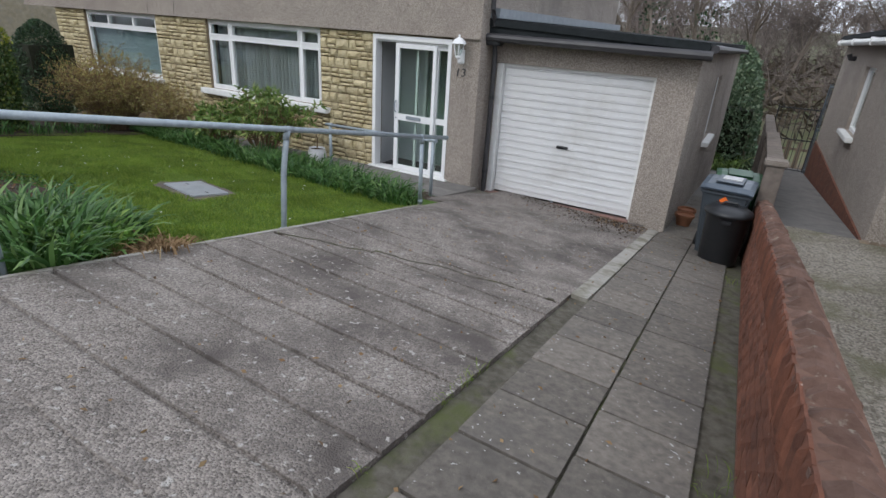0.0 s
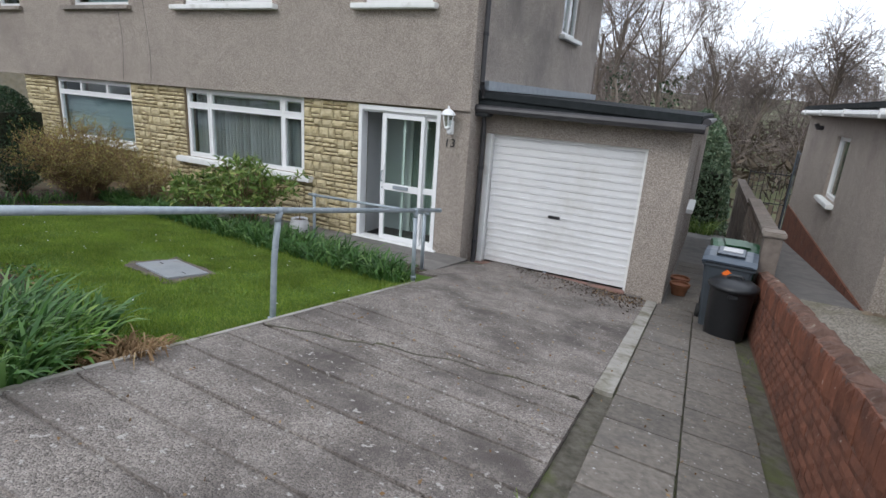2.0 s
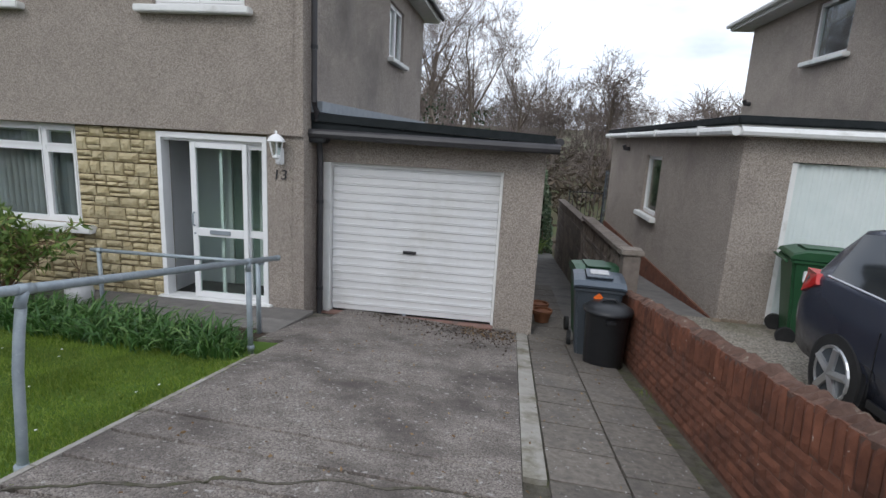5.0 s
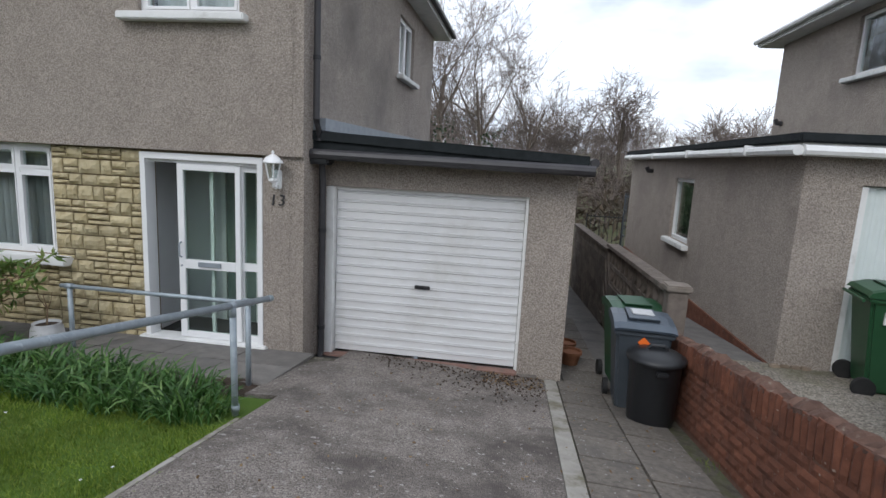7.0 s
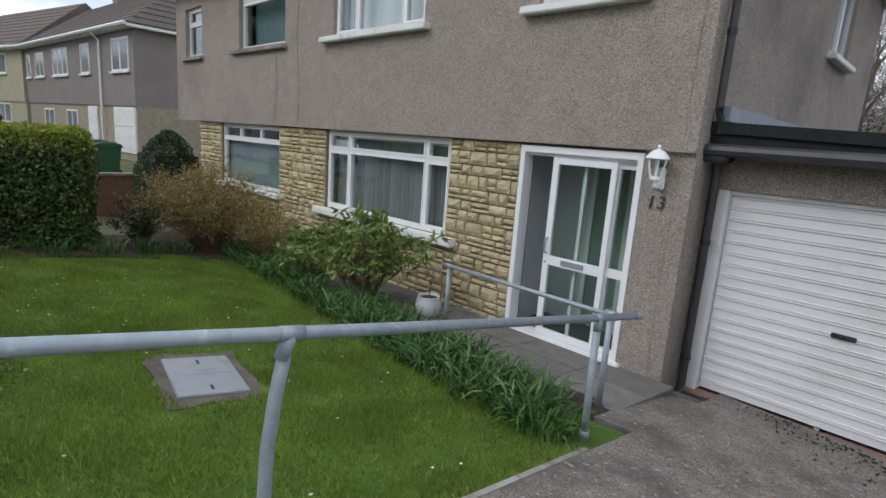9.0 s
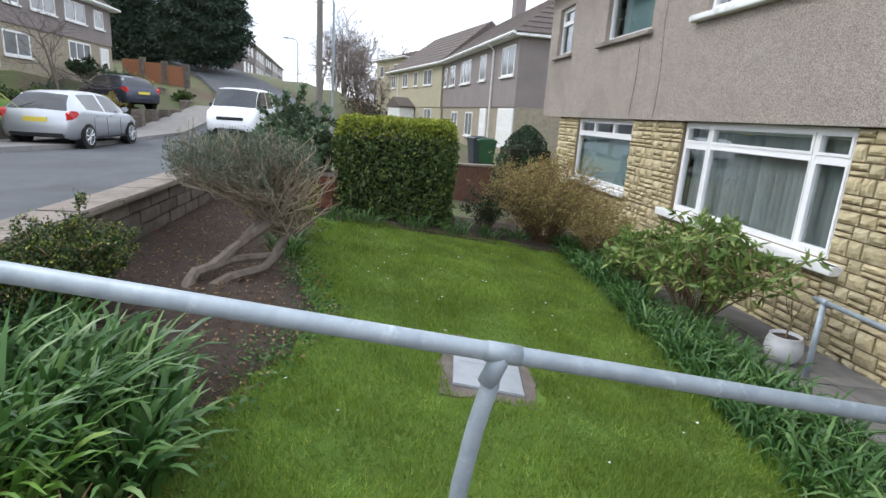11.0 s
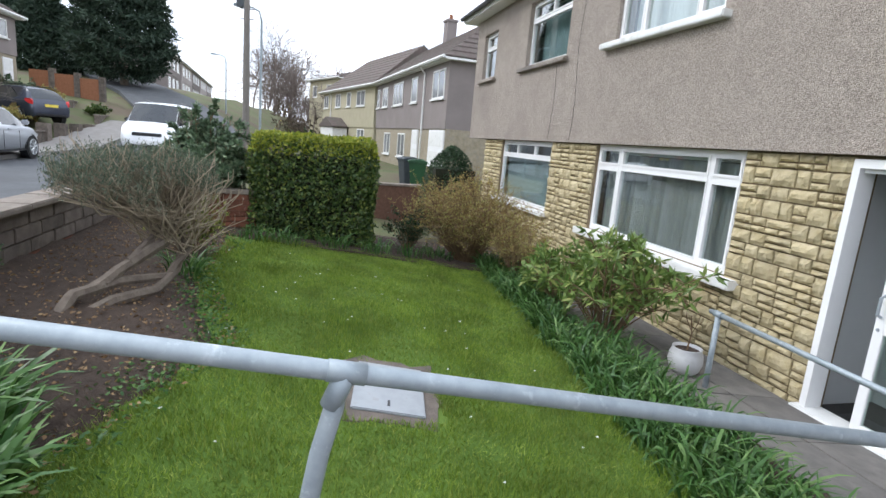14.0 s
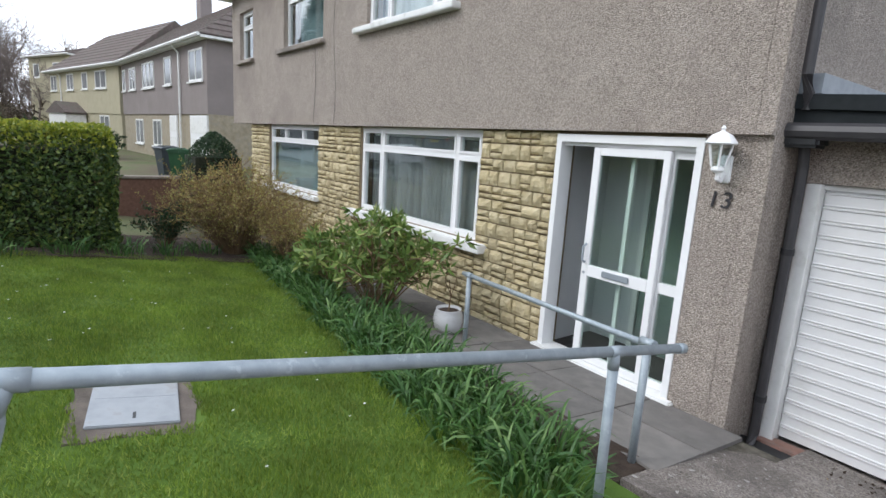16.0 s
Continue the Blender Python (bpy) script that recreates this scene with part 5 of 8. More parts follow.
bm = bmesh.new()
tube(bm, [(-4.65, -3.6, 0.11), (-4.65, 3.6, 0.11)], 0.055, 8)
part("gutter", bm, M_WHITE_OLD, rf_)
window_unit("window_10", 11.5, 12.68, 4.1, 5.1, 7.6, "white upstairs window in the next house", [], [None], side=False)
w10 = bpy.data.objects["window_10"]
w10.matrix_basis = pose(7.6, 12.09, 4.1, 0, 0, -90)
tagged(part("wall_neighbour_bedroom", boxes((8.6, 8.7, 9.3, 15.1, 2.7, 5.1)), M_HALL), "plain inner wall of the next house", "wall", "", "structure")
for (x, y, z, nm) in ((NX - 0.1, 14.9, 2.35, "bracket_lamp"), (7.5, 15.0, 3.5, "vent_pipe")):
    v = thing(nm, x, y, z, "small dark fitting on the pebbledash wall", "wall fitting")
    bm = bmesh.new()
    tube(bm, [(0.1, 0, 0.0), (0.0, 0, 0.0), (-0.04, 0, 0.08)], 0.05, 8)
    part("spout", bm, M_BLACKPIPE, v)
wheelie_bin(5.86, 7.86, 0.31, 78, M_DARKGREEN, M_DARKGREEN, "tall green wheelie bin beside the pale garage door")
sl = bpy.data.objects["wheelie_bin.002"]
part("label", boxes((-0.29, -0.262, 0.12, 0.2, 0.74, 0.86)), M_WHITE, sl, "small white label")

sc_ = thing("exposed_footing", NX, NY, 0.18, "broken render showing rubble stones at the garage corner", "stonework", "", 0, "structure")
for k in range(9):
    u0 = -0.05 + 0.105 * (k % 5)
    z0 = 0.0 + 0.085 * (k // 5)
    part("stone", boxes((u0, u0 + 0.1, -0.035 - 0.012 * (k % 3), 0.01, z0, z0 + 0.078), bevel=0.012), M_FARFOOT, sc_)

# iron gate and timber fence at the end of the passages


def bar_gate(name, x, y, z, width, height, rz, label, mat):
    g = thing(name, x, y, z, label, "gate", "", rz)
    for s in ((0, 0.03, 0, height), (width - 0.03, width, 0, height)):
        part("stile", boxes((s[0], s[1], -0.015, 0.015, 0, height)), mat, g)
    for zz_ in (0.08, height * 0.5, height - 0.08):
        part("gate_rail", boxes((0.03, width - 0.03, -0.012, 0.012, zz_, zz_ + 0.03)), mat, g)
    n_ = int(width / 0.11)
    for k in range(1, n_):
        part("bar", boxes((k * width / n_ - 0.007, k * width / n_ + 0.007, -0.0075, 0.0075, 0.0, height + 0.05 * math.sin(k / n_ * math.pi))), mat, g)
    return g


bar_gate("iron_gate", 4.0, 17.4, -0.65, 0.98, 1.75, 0, "black iron bar gate closing the path", M_IRON)
bar_gate("iron_gate", 4.98, 17.4, -0.6, 1.1, 2.3, -68, "tall pale-painted open bar gate against the wall", M_BLUELID)
fn = thing("timber_fence", 3.0, 20.5, -1.4, "low weathered timber fence at the garden end", "fence")
for k in range(16):
    part("slat", boxes((-2.0 + k * 0.3, -1.86 + k * 0.3, -0.012, 0.012, 0, 1.2 + 0.03 * math.sin(k * 2.3))), M_FENCE, fn)
for zz in (0.3, 0.9):
    part("fence_rail", boxes((-2.0, 2.7, 0.013, 0.06, zz, zz + 0.08)), M_FENCE, fn)

# ---------------------------------------------------------------- cars


CAR_SHAPES = {
    # station along the car, sill height, belt height, top height, half width, half width at the top; as shares of length, height and half width
    "hatch": [(0.0, 0.27, 0.42, 0.46, 0.78, 0.66), (0.012, 0.2, 0.52, 0.56, 0.9, 0.74), (0.035, 0.17, 0.62, 0.66, 0.955, 0.78), (0.075, 0.15, 0.67, 0.8, 0.98, 0.7), (0.14, 0.15, 0.69, 0.935, 0.99, 0.62),
              (0.2, 0.15, 0.685, 0.97, 1.0, 0.61), (0.27, 0.15, 0.67, 0.99, 1.0, 0.61), (0.43, 0.15, 0.645, 1.0, 1.0, 0.62), (0.455, 0.15, 0.64, 1.0, 1.0, 0.62), (0.55, 0.15, 0.63, 0.985, 1.0, 0.64),
              (0.62, 0.15, 0.625, 0.945, 1.0, 0.7), (0.7, 0.15, 0.615, 0.82, 0.995, 0.74), (0.79, 0.15, 0.605, 0.645, 0.985, 0.8), (0.88, 0.15, 0.56, 0.59, 0.96, 0.76), (0.95, 0.16, 0.48, 0.5, 0.88, 0.66), (0.985, 0.19, 0.38, 0.4, 0.74, 0.55), (1.0, 0.24, 0.31, 0.33, 0.6, 0.45)],
    "estate": [(0.0, 0.28, 0.44, 0.48, 0.8, 0.68), (0.01, 0.2, 0.54, 0.58, 0.92, 0.76), (0.03, 0.17, 0.63, 0.67, 0.965, 0.8), (0.065, 0.15, 0.655, 0.82, 0.985, 0.75), (0.1, 0.15, 0.66, 0.94, 0.99, 0.7),
               (0.16, 0.15, 0.66, 0.97, 1.0, 0.69), (0.215, 0.15, 0.655, 0.98, 1.0, 0.68), (0.42, 0.15, 0.645, 1.0, 1.0, 0.675), (0.44, 0.15, 0.643, 1.0, 1.0, 0.675), (0.54, 0.15, 0.635, 0.985, 1.0, 0.68),
               (0.6, 0.15, 0.63, 0.95, 1.0, 0.7), (0.67, 0.15, 0.62, 0.83, 0.995, 0.74), (0.755, 0.15, 0.61, 0.65, 0.985, 0.8), (0.86, 0.15, 0.575, 0.605, 0.965, 0.77), (0.94, 0.16, 0.5, 0.52, 0.89, 0.67), (0.98, 0.19, 0.4, 0.42, 0.76, 0.56), (1.0, 0.24, 0.32, 0.34, 0.62, 0.46)],
    "van": [(0.0, 0.22, 0.5, 0.55, 0.9, 0.78), (0.006, 0.17, 0.6, 0.65, 0.96, 0.84), (0.015, 0.14, 0.62, 0.72, 0.98, 0.84), (0.03, 0.14, 0.625, 0.86, 0.99, 0.82), (0.045, 0.14, 0.625, 0.97, 0.99, 0.8),
            (0.12, 0.14, 0.625, 0.99, 1.0, 0.8), (0.18, 0.14, 0.62, 0.995, 1.0, 0.8), (0.43, 0.14, 0.615, 1.0, 1.0, 0.8), (0.455, 0.14, 0.615, 1.0, 1.0, 0.8), (0.62, 0.14, 0.61, 0.985, 1.0, 0.79),
            (0.685, 0.14, 0.605, 0.955, 1.0, 0.79), (0.75, 0.14, 0.595, 0.81, 0.995, 0.8), (0.83, 0.14, 0.58, 0.62, 0.985, 0.83), (0.91, 0.14, 0.53, 0.56, 0.965, 0.8), (0.965, 0.15, 0.44, 0.47, 0.9, 0.7), (0.99, 0.17, 0.35, 0.37, 0.8, 0.6), (1.0, 0.22, 0.29, 0.31, 0.66, 0.5)],
}


def car(name, x, y, z, rz, L_, W, H, shape, paint, label, rails=False):
    """Local x forward from the rear bumper, y across. One skin over shaped stations, its glazing cut out as panes of their own."""
    c = thing(name, x, y, z, label, "van" if shape == "van" else "car", "", rz)
    hw = W / 2
    rings = []
    for u, lo, be, to, w_, wt in CAR_SHAPES[shape]:
        px, lo, be, to, w_, wt = u * L_, lo * H, be * H, to * H, w_ * hw, wt * hw
        half = [(w_ * 0.8, lo), (w_ * 0.965, lo + 0.05), (w_ * 0.995, lo + (be - lo) * 0.42), (w_, lo + (be - lo) * 0.66), (w_ * 0.975, be - 0.06 * (be - lo)), (w_ * 0.945, be),
                (wt + (w_ * 0.945 - wt) * 0.12, be + (to - be) * 0.86), (wt, be + (to - be) * 0.94), (wt * 0.8, to - 0.006), (0.0, to + 0.014)]
        rings.append([(px, yy, zz_) for yy, zz_ in half] + [(px, -yy, zz_) for yy, zz_ in half[-2::-1]])
    skin, glass = [], {"windscreen": [], "rear_window": [], "side_window": []}
    nr_ = len(rings[0])
    for i in range(len(rings) - 1):
        for j in range(nr_ - 1):
            quad = (rings[i][j], rings[i + 1][j], rings[i + 1][j + 1], rings[i][j + 1])
            side_band = j in (5, nr_ - 7)
            top_band = 7 <= j <= nr_ - 9
            kind = None
            if side_band and i in (5, 6, 8, 9, 10, 11) and not (shape == "van" and i == 5):
                kind = "side_window"
            elif top_band and i in (10, 11):
                kind = "windscreen"
            elif top_band and i in (2, 3):
                kind = "rear_window"
            elif side_band and shape == "estate" and i == 4:
                kind = "side_window"
            (glass[kind] if kind else skin).append(quad)

    def panel(nm, quads, mat, par, lab=""):
        bm_ = bmesh.new()
        for q4 in quads:
            vs4 = []
            for p4 in q4:
                if not any((Vector(p4) - v4.co).length < 1e-5 for v4 in vs4):
                    vs4.append(bm_.verts.new(p4))
            if len(vs4) > 2:
                bm_.faces.new(vs4)
        bmesh.ops.remove_doubles(bm_, verts=bm_.verts, dist=0.0004)
        bmesh.ops.recalc_face_normals(bm_, faces=bm_.faces)
        return part(nm, bm_, mat, par, lab, smooth=True)

    ends = [tuple(rings[0]), tuple(rings[-1])]
    body = panel("body", skin + ends, paint, c)
    for sgn in (1, -1):
        panel("side_window", [q4 for q4 in glass["side_window"] if q4[0][1] * sgn > 0], M_CARGLASS, c, "dark side window glass")
    panel("windscreen", glass["windscreen"], M_CARGLASS, c, "reflecting windscreen")
    panel("rear_window", glass["rear_window"], M_CARGLASS, c, "dark rear window")
    rw = 0.31 if shape != "van" else 0.33
    for px in (L_ * 0.185, L_ * 0.815):
        for sgn in (-1, 1):
            b2 = bmesh.new()
            tube(b2, [(px, sgn * (hw - 0.2), rw), (px, sgn * (hw * 0.985 + 0.006), rw + 0.01)], rw + 0.045, 28)
            part("wheel_arch", b2, M_BLACK, c)
            b2 = bmesh.new()
            tube(b2, [(px, sgn * (hw - 0.17), rw), (px, sgn * (hw - 0.01), rw), (px, sgn * (hw + 0.012), rw)], rw, 28)
            wh = part("wheel", b2, M_RUBBER, c)
            b2 = bmesh.new()
            tube(b2, [(px, sgn * (hw + 0.008), rw), (px, sgn * (hw + 0.017), rw)], rw * 0.7, 24)
            part("hub_disc", b2, M_GREYBIN, wh)
            b2 = bmesh.new()
            ring_pts = [(px + rw * 0.68 * math.cos(k * math.pi / 12), sgn * (hw + 0.018), rw + rw * 0.68 * math.sin(k * math.pi / 12)) for k in range(25)]
            tube(b2, ring_pts, 0.014, 5)
            part("rim", b2, M_CHROME, wh)
            n_sp = 5 if shape == "estate" else 9
            for k in range(n_sp):
                t = 2 * math.pi * k / n_sp + 0.2
                b2 = bmesh.new()
                tube(b2, [(px, sgn * (hw + 0.024), rw), (px + rw * 0.66 * math.cos(t), sgn * (hw + 0.018), rw + rw * 0.66 * math.sin(t))], 0.034 if n_sp == 5 else 0.02, 6)
                part("spoke", b2, M_CHROME, wh)
    belt = CAR_SHAPES[shape][3][2] * H
    nose = CAR_SHAPES[shape][-3][2] * H
    for sgn in (-1, 1):
        b2 = bmesh.new()
        tl = [(0.008, 0.82, 0.50), (0.01, 0.87, 0.62), (0.03, 0.93, 0.66), (0.075, 0.965, 0.655), (0.085, 0.985, 0.6), (0.03, 0.955, 0.52)] if shape != "van" else [(0.0, 0.86, 0.35), (0.0, 0.88, 0.6), (0.012, 0.97, 0.6), (0.016, 0.985, 0.5), (0.012, 0.98, 0.36)]
        outer = [b2.verts.new((u * L_ - 0.012, sgn * hw * (v_ + 0.012), w_ * H)) for u, v_, w_ in tl]
        inner = [b2.verts.new((u * L_ + 0.05, sgn * hw * (v_ - 0.1), w_ * H)) for u, v_, w_ in tl]
        n3 = len(tl)
        b2.faces.new(outer)
        b2.faces.new(list(reversed(inner)))
        for k in range(n3):
            b2.faces.new((outer[k], outer[(k + 1) % n3], inner[(k + 1) % n3], inner[k]))
        bmesh.ops.recalc_face_normals(b2, faces=b2.faces)
        part("tail_lamp", b2, M_REDLAMP, c, "red tail lamp lens")
        b2 = boxes((L_ * 0.9, L_ * 0.965, sgn * hw * 0.74 - 0.13, sgn * hw * 0.74 + 0.13, nose * 0.82, nose * 1.04), bevel=0.04)
        part("headlamp", b2, M_CHROME, c, "clear headlamp")
        b2 = bmesh.new()
        mx_c = L_ * 0.69
        box(b2, mx_c - 0.06, mx_c + 0.06, sgn * (hw + 0.06) - 0.09, sgn * (hw + 0.06) + 0.09, belt * 0.97, belt * 0.97 + 0.13, bevel=0.035)
        part("door_mirror", b2, paint if shape != "van" else M_BLACK, c)
        for u in (0.3, 0.5):
            part("door_handle", boxes((u * L_, u * L_ + 0.17, sgn * (hw - 0.004) - 0.014, sgn * (hw - 0.004) + 0.014, belt * 0.83, belt * 0.865), bevel=0.006), paint, c)
        for u in (0.27, 0.445, 0.645):
            part("door_gap", boxes((u * L_ - 0.004, u * L_ + 0.004, sgn * (hw - 0.001) - 0.003, sgn * (hw - 0.001) + 0.003, 0.3, belt * 0.8)), M_BLACK, c)
        part("sill_trim", boxes((L_ * 0.27, L_ * 0.73, sgn * (hw * 0.975) - 0.012, sgn * (hw * 0.975) + 0.012, 0.16 * H, 0.2 * H)), M_BLACK, c)
        if shape == "estate":
            b2 = bmesh.new()
            tube(b2, [(u * L_, sgn * (hw * 0.95), w_ * H) for u, w_ in ((0.1, 0.665), (0.215, 0.662), (0.42, 0.652), (0.6, 0.637), (0.75, 0.62))], 0.009, 5)
            part("window_trim", b2, M_CHROME, c, "bright metal trim under the windows")
        if rails:
            b2 = bmesh.new()
            tube(b2, [(L_ * 0.14, sgn * hw * 0.66, H * 0.965), (L_ * 0.18, sgn * hw * 0.66, H * 1.02), (L_ * 0.52, sgn * hw * 0.66, H * 1.03), (L_ * 0.57, sgn * hw * 0.66, H * 0.98)], 0.018, 6)
            part("roof_rail", b2, M_BLACK, c)
    plate_z = H * 0.5 if shape != "van" else H * 0.4
    part("number_plate", boxes((-0.012 if shape != "estate" else -0.008, 0.03, -0.26, 0.26, plate_z - 0.06, plate_z + 0.05)), M_PLATE, c, "yellow rear number plate")
    part("rear_bumper", boxes((-0.015, 0.12, -hw * 0.74, hw * 0.74, 0.2 * H, 0.3 * H), bevel=0.04), M_BLACK, c)
    part("front_plate", boxes((L_ - 0.01, L_ + 0.014, -0.26, 0.26, nose * 0.55, nose * 0.55 + 0.11)), M_WHITE, c)
    part("grille", boxes((L_ * 0.965, L_ * 0.992, -hw * 0.5, hw * 0.5, nose * 0.82, nose * 0.98), bevel=0.02), M_BLACK, c)
    return c


car("parked_hatchback", -13.1, -4.85, road_z(-14) + 0.0, 180, 3.95, 1.72, 1.42, "hatch", M_SILVER, "silver hatchback parked by the kerb")
car("parked_van", -24.3, -1.95, road_z(-21) + 0.02, 0, 4.7, 1.88, 1.95, "van", M_VANWHITE, "white van with dark windscreen parked facing down the road", rails=True)
car("parked_estate", 5.85, 6.55, 0.46, -90, 4.6, 1.8, 1.5, "estate", M_NAVY, "dark blue estate car on the next driveway")
car("dark_hatchback", -24.6, -6.75, ground_z(-24.9, -7.4) + 0.03, -125, 3.9, 1.7, 1.45, "hatch", M_NAVY, "dark hatchback on a driveway opposite", rails=True)

# ---------------------------------------------------------------- houses along the street
M_FARSTONE = surf("far_stone_facing", (0.27, 0.23, 0.16), (0.38, 0.33, 0.25), 6, 0.9, 0.6, 9, stain=(0.3, 0.27, 0.22), stain_scale=5)
M_FARWALL = surf("far_mauve_render", (0.22, 0.19, 0.18), (0.26, 0.225, 0.215), 1, 0.95, 0.3, 60)


def street_house(name, x, y, z, rz, L_, D, H, band, lower, upper, wins, doors, label, roof_rise=2.7, pipes=(), hip=True, wall_mat2=None):
    """A two-storey terrace house. wins: (u, z, w, h); doors: (u, w, h). Its front faces local -y."""
    h = thing(name, x, y, z, label, "house", "", rz)
    part("lower_wall", boxes((0, L_, 0.06, D, -2.5, band)), lower, h)
    part("upper_wall", boxes((0, L_, 0, D, band, H)), upper, h)
    for u, wz, w_, wh in wins:
        y0 = 0.06 if wz < band - 0.2 else 0.0
        b = boxes((u, u + w_, y0 - 0.03, y0 + 0.02, wz, wz + 0.08), (u, u + w_, y0 - 0.03, y0 + 0.02, wz + wh - 0.08, wz + wh), (u, u + 0.08, y0 - 0.03, y0 + 0.02, wz + 0.08, wz + wh - 0.08), (u + w_ - 0.08, u + w_, y0 - 0.03, y0 + 0.02, wz + 0.08, wz + wh - 0.08))
        nm = max(1, round(w_ / 0.8))
        for k in range(1, nm):
            box(b, u + w_ * k / nm - 0.04, u + w_ * k / nm + 0.04, y0 - 0.028, y0 + 0.018, wz + 0.08, wz + wh - 0.08)
        wi = part("window", b, M_WHITE_OLD, h)
        part("pane", boxes((u + 0.08, u + w_ - 0.08, y0 - 0.012, y0 - 0.006, wz + 0.08, wz + wh - 0.08)), M_FARGLASS, wi, "glass with the sky's grey reflection in its colour")
        part("sill", boxes((u - 0.08, u + w_ + 0.08, y0 - 0.1, y0 - 0.032, wz - 0.07, wz)), M_WHITE_OLD, wi)
    for u, w_, dh in doors:
        d_ = part("door", boxes((u, u + w_, 0.0, 0.055, 0, dh)), M_WHITE, h, "white panelled door")
        for k in range(2):
            part("door_panel", boxes((u + 0.1, u + w_ - 0.1, -0.012, -0.002, 0.15 + k * dh * 0.5, dh * 0.45 + k * dh * 0.5)), M_WHITE_OLD, d_)
    ov = 0.35
    b = bmesh.new()
    n_ = 10
    run = D / 2 + ov
    for i in range(n_):
        a_, c_ = i / n_, (i + 1) / n_
        hl, hr_ = (run * 0.9 * k for k in (hip if isinstance(hip, tuple) else (hip, hip)))
        A = [(-ov + hl * a_, -ov + run * a_), (L_ + ov - hr_ * a_, -ov + run * a_), (L_ + ov - hr_ * a_, D + ov - run * a_), (-ov + hl * a_, D + ov - run * a_)]
        C = [(-ov + hl * c_, -ov + run * c_), (L_ + ov - hr_ * c_, -ov + run * c_), (L_ + ov - hr_ * c_, D + ov - run * c_), (-ov + hl * c_, D + ov - run * c_)]
        za, zc = H + 0.12 + roof_rise * a_, H + 0.12 + roof_rise * c_
        P0 = [b.verts.new((px, py, za)) for px, py in A]
        P1 = [b.verts.new((px, py, za + 0.05)) for px, py in A]
        P2 = [b.verts.new((px, py, zc)) for px, py in C]
        for k in range(4):
            b.faces.new((P0[k], P0[(k + 1) % 4], P1[(k + 1) % 4], P1[k]))
            b.faces.new((P1[k], P1[(k + 1) % 4], P2[(k + 1) % 4], P2[k]))
    bmesh.ops.remove_doubles(b, verts=b.verts, dist=0.001)
    rr = part("roof", b, M_TILE, h, "brown tiled roof")
    part("soffit", boxes((-ov + 0.02, L_ + ov - 0.02, -ov + 0.02, D + ov - 0.02, H, H + 0.1)), M_WHITE_OLD, rr)
    b = bmesh.new()
    tube(b, [(-ov, -ov - 0.05, H + 0.1), (L_ + ov, -ov - 0.05, H + 0.1)], 0.07, 6)
    part("gutter", b, M_WHITE_OLD, h)
    for u in pipes:
        b = bmesh.new()
        tube(b, [(u, -ov - 0.03, H + 0.05), (u, -0.08, H - 0.25), (u, -0.08, 0)], 0.045, 8)
        part("downpipe", b, M_WHITE_OLD, h)
    return h


def chimney_on(h, u, v, z, ht=1.1):
    b = boxes((u - 0.35, u + 0.35, v - 0.3, v + 0.3, z, z + ht), (u - 0.42, u + 0.42, v - 0.36, v + 0.36, z + ht, z + ht + 0.12))
    ch = part("chimney", b, M_FARWALL, h)
    b = bmesh.new()
    lathe(b, [(0.12, z + ht + 0.12), (0.1, z + ht + 0.4), (0.12, z + ht + 0.42)], u, v, 0, 10)
    part("chimney_pot", b, M_TERRACOTTA, ch)


across = street_house("house", -10.5, -11.5, 2.9, 180, 22.4, 7.5, 3.65, 1.77, M_FARSTONE, M_FARWALL,
                      [(7.1, 0.4, 2.6, 1.1), (17.9, 0.75, 2.1, 0.9), (2.0, 0.4, 2.6, 1.1), (13.0, 0.5, 1.8, 1.0), (10.3, 2.55, 1.1, 0.9), (13.2, 2.55, 1.0, 0.95), (15.0, 2.55, 1.9, 0.95), (17.7, 2.55, 1.9, 0.95), (20.5, 2.55, 1.0, 0.9), (3.0, 2.55, 1.9, 0.95), (6.5, 2.55, 1.9, 0.95)],
                      [(10.8, 1.5, 1.6), (21.0, 0.9, 1.6)], "mauve rendered terrace with stone-faced ground floor across the road", pipes=(12.4,))
ter = street_house("house", -36.4, 7.95, 0.9, 4.5, 15.1, 6.5, 4.6, 1.8, M_FARSTONE, M_FARWALL,
                   [(12.9, 3.1, 1.75, 1.25), (9.15, 3.1, 1.15, 1.25), (5.0, 3.1, 2.3, 1.25), (1.95, 3.1, 1.5, 1.2), (0.2, 3.1, 0.8, 1.2), (6.5, 0.25, 1.6, 1.3), (2.8, 0.25, 1.7, 1.3)],
                   [(9.7, 1.15, 1.75), (12.8, 2.2, 1.75)], "mauve rendered terrace house with white windows", roof_rise=2.6, pipes=(11.7,), hip=(False, True))
chimney_on(ter, 4.8, 3.25, 7.0, 1.3)
ter2 = street_house("house", -50.6, 4.75, 0.9, 12.5, 14.2, 6.5, 4.6, 1.8, M_CREAM, M_CREAM,
                    [(10.1, 3.35, 2.0, 1.1), (7.5, 3.35, 1.1, 1.1), (4.2, 3.35, 1.5, 1.1), (0.3, 3.35, 1.5, 1.1), (10.4, 0.6, 1.7, 1.1)], [(5.6, 1.2, 1.95)], "cream rendered terrace house", roof_rise=3.0, pipes=(2.9,), hip=(True, False))
b_ = bmesh.new()
prism(b_, [(3.9, 1.7), (8.2, 1.7), (8.2, 1.8), (6.1, 2.5), (3.9, 1.8)], -1.3, -0.01)
part("porch_roof", b_, M_TILE, ter2, "small pitched porch roof")
part("porch_gable", boxes((4.1, 8.0, -1.2, -0.02, 0.0, 1.68), bevel=0.02), M_WHITE_OLD, ter2, "white glazed porch")
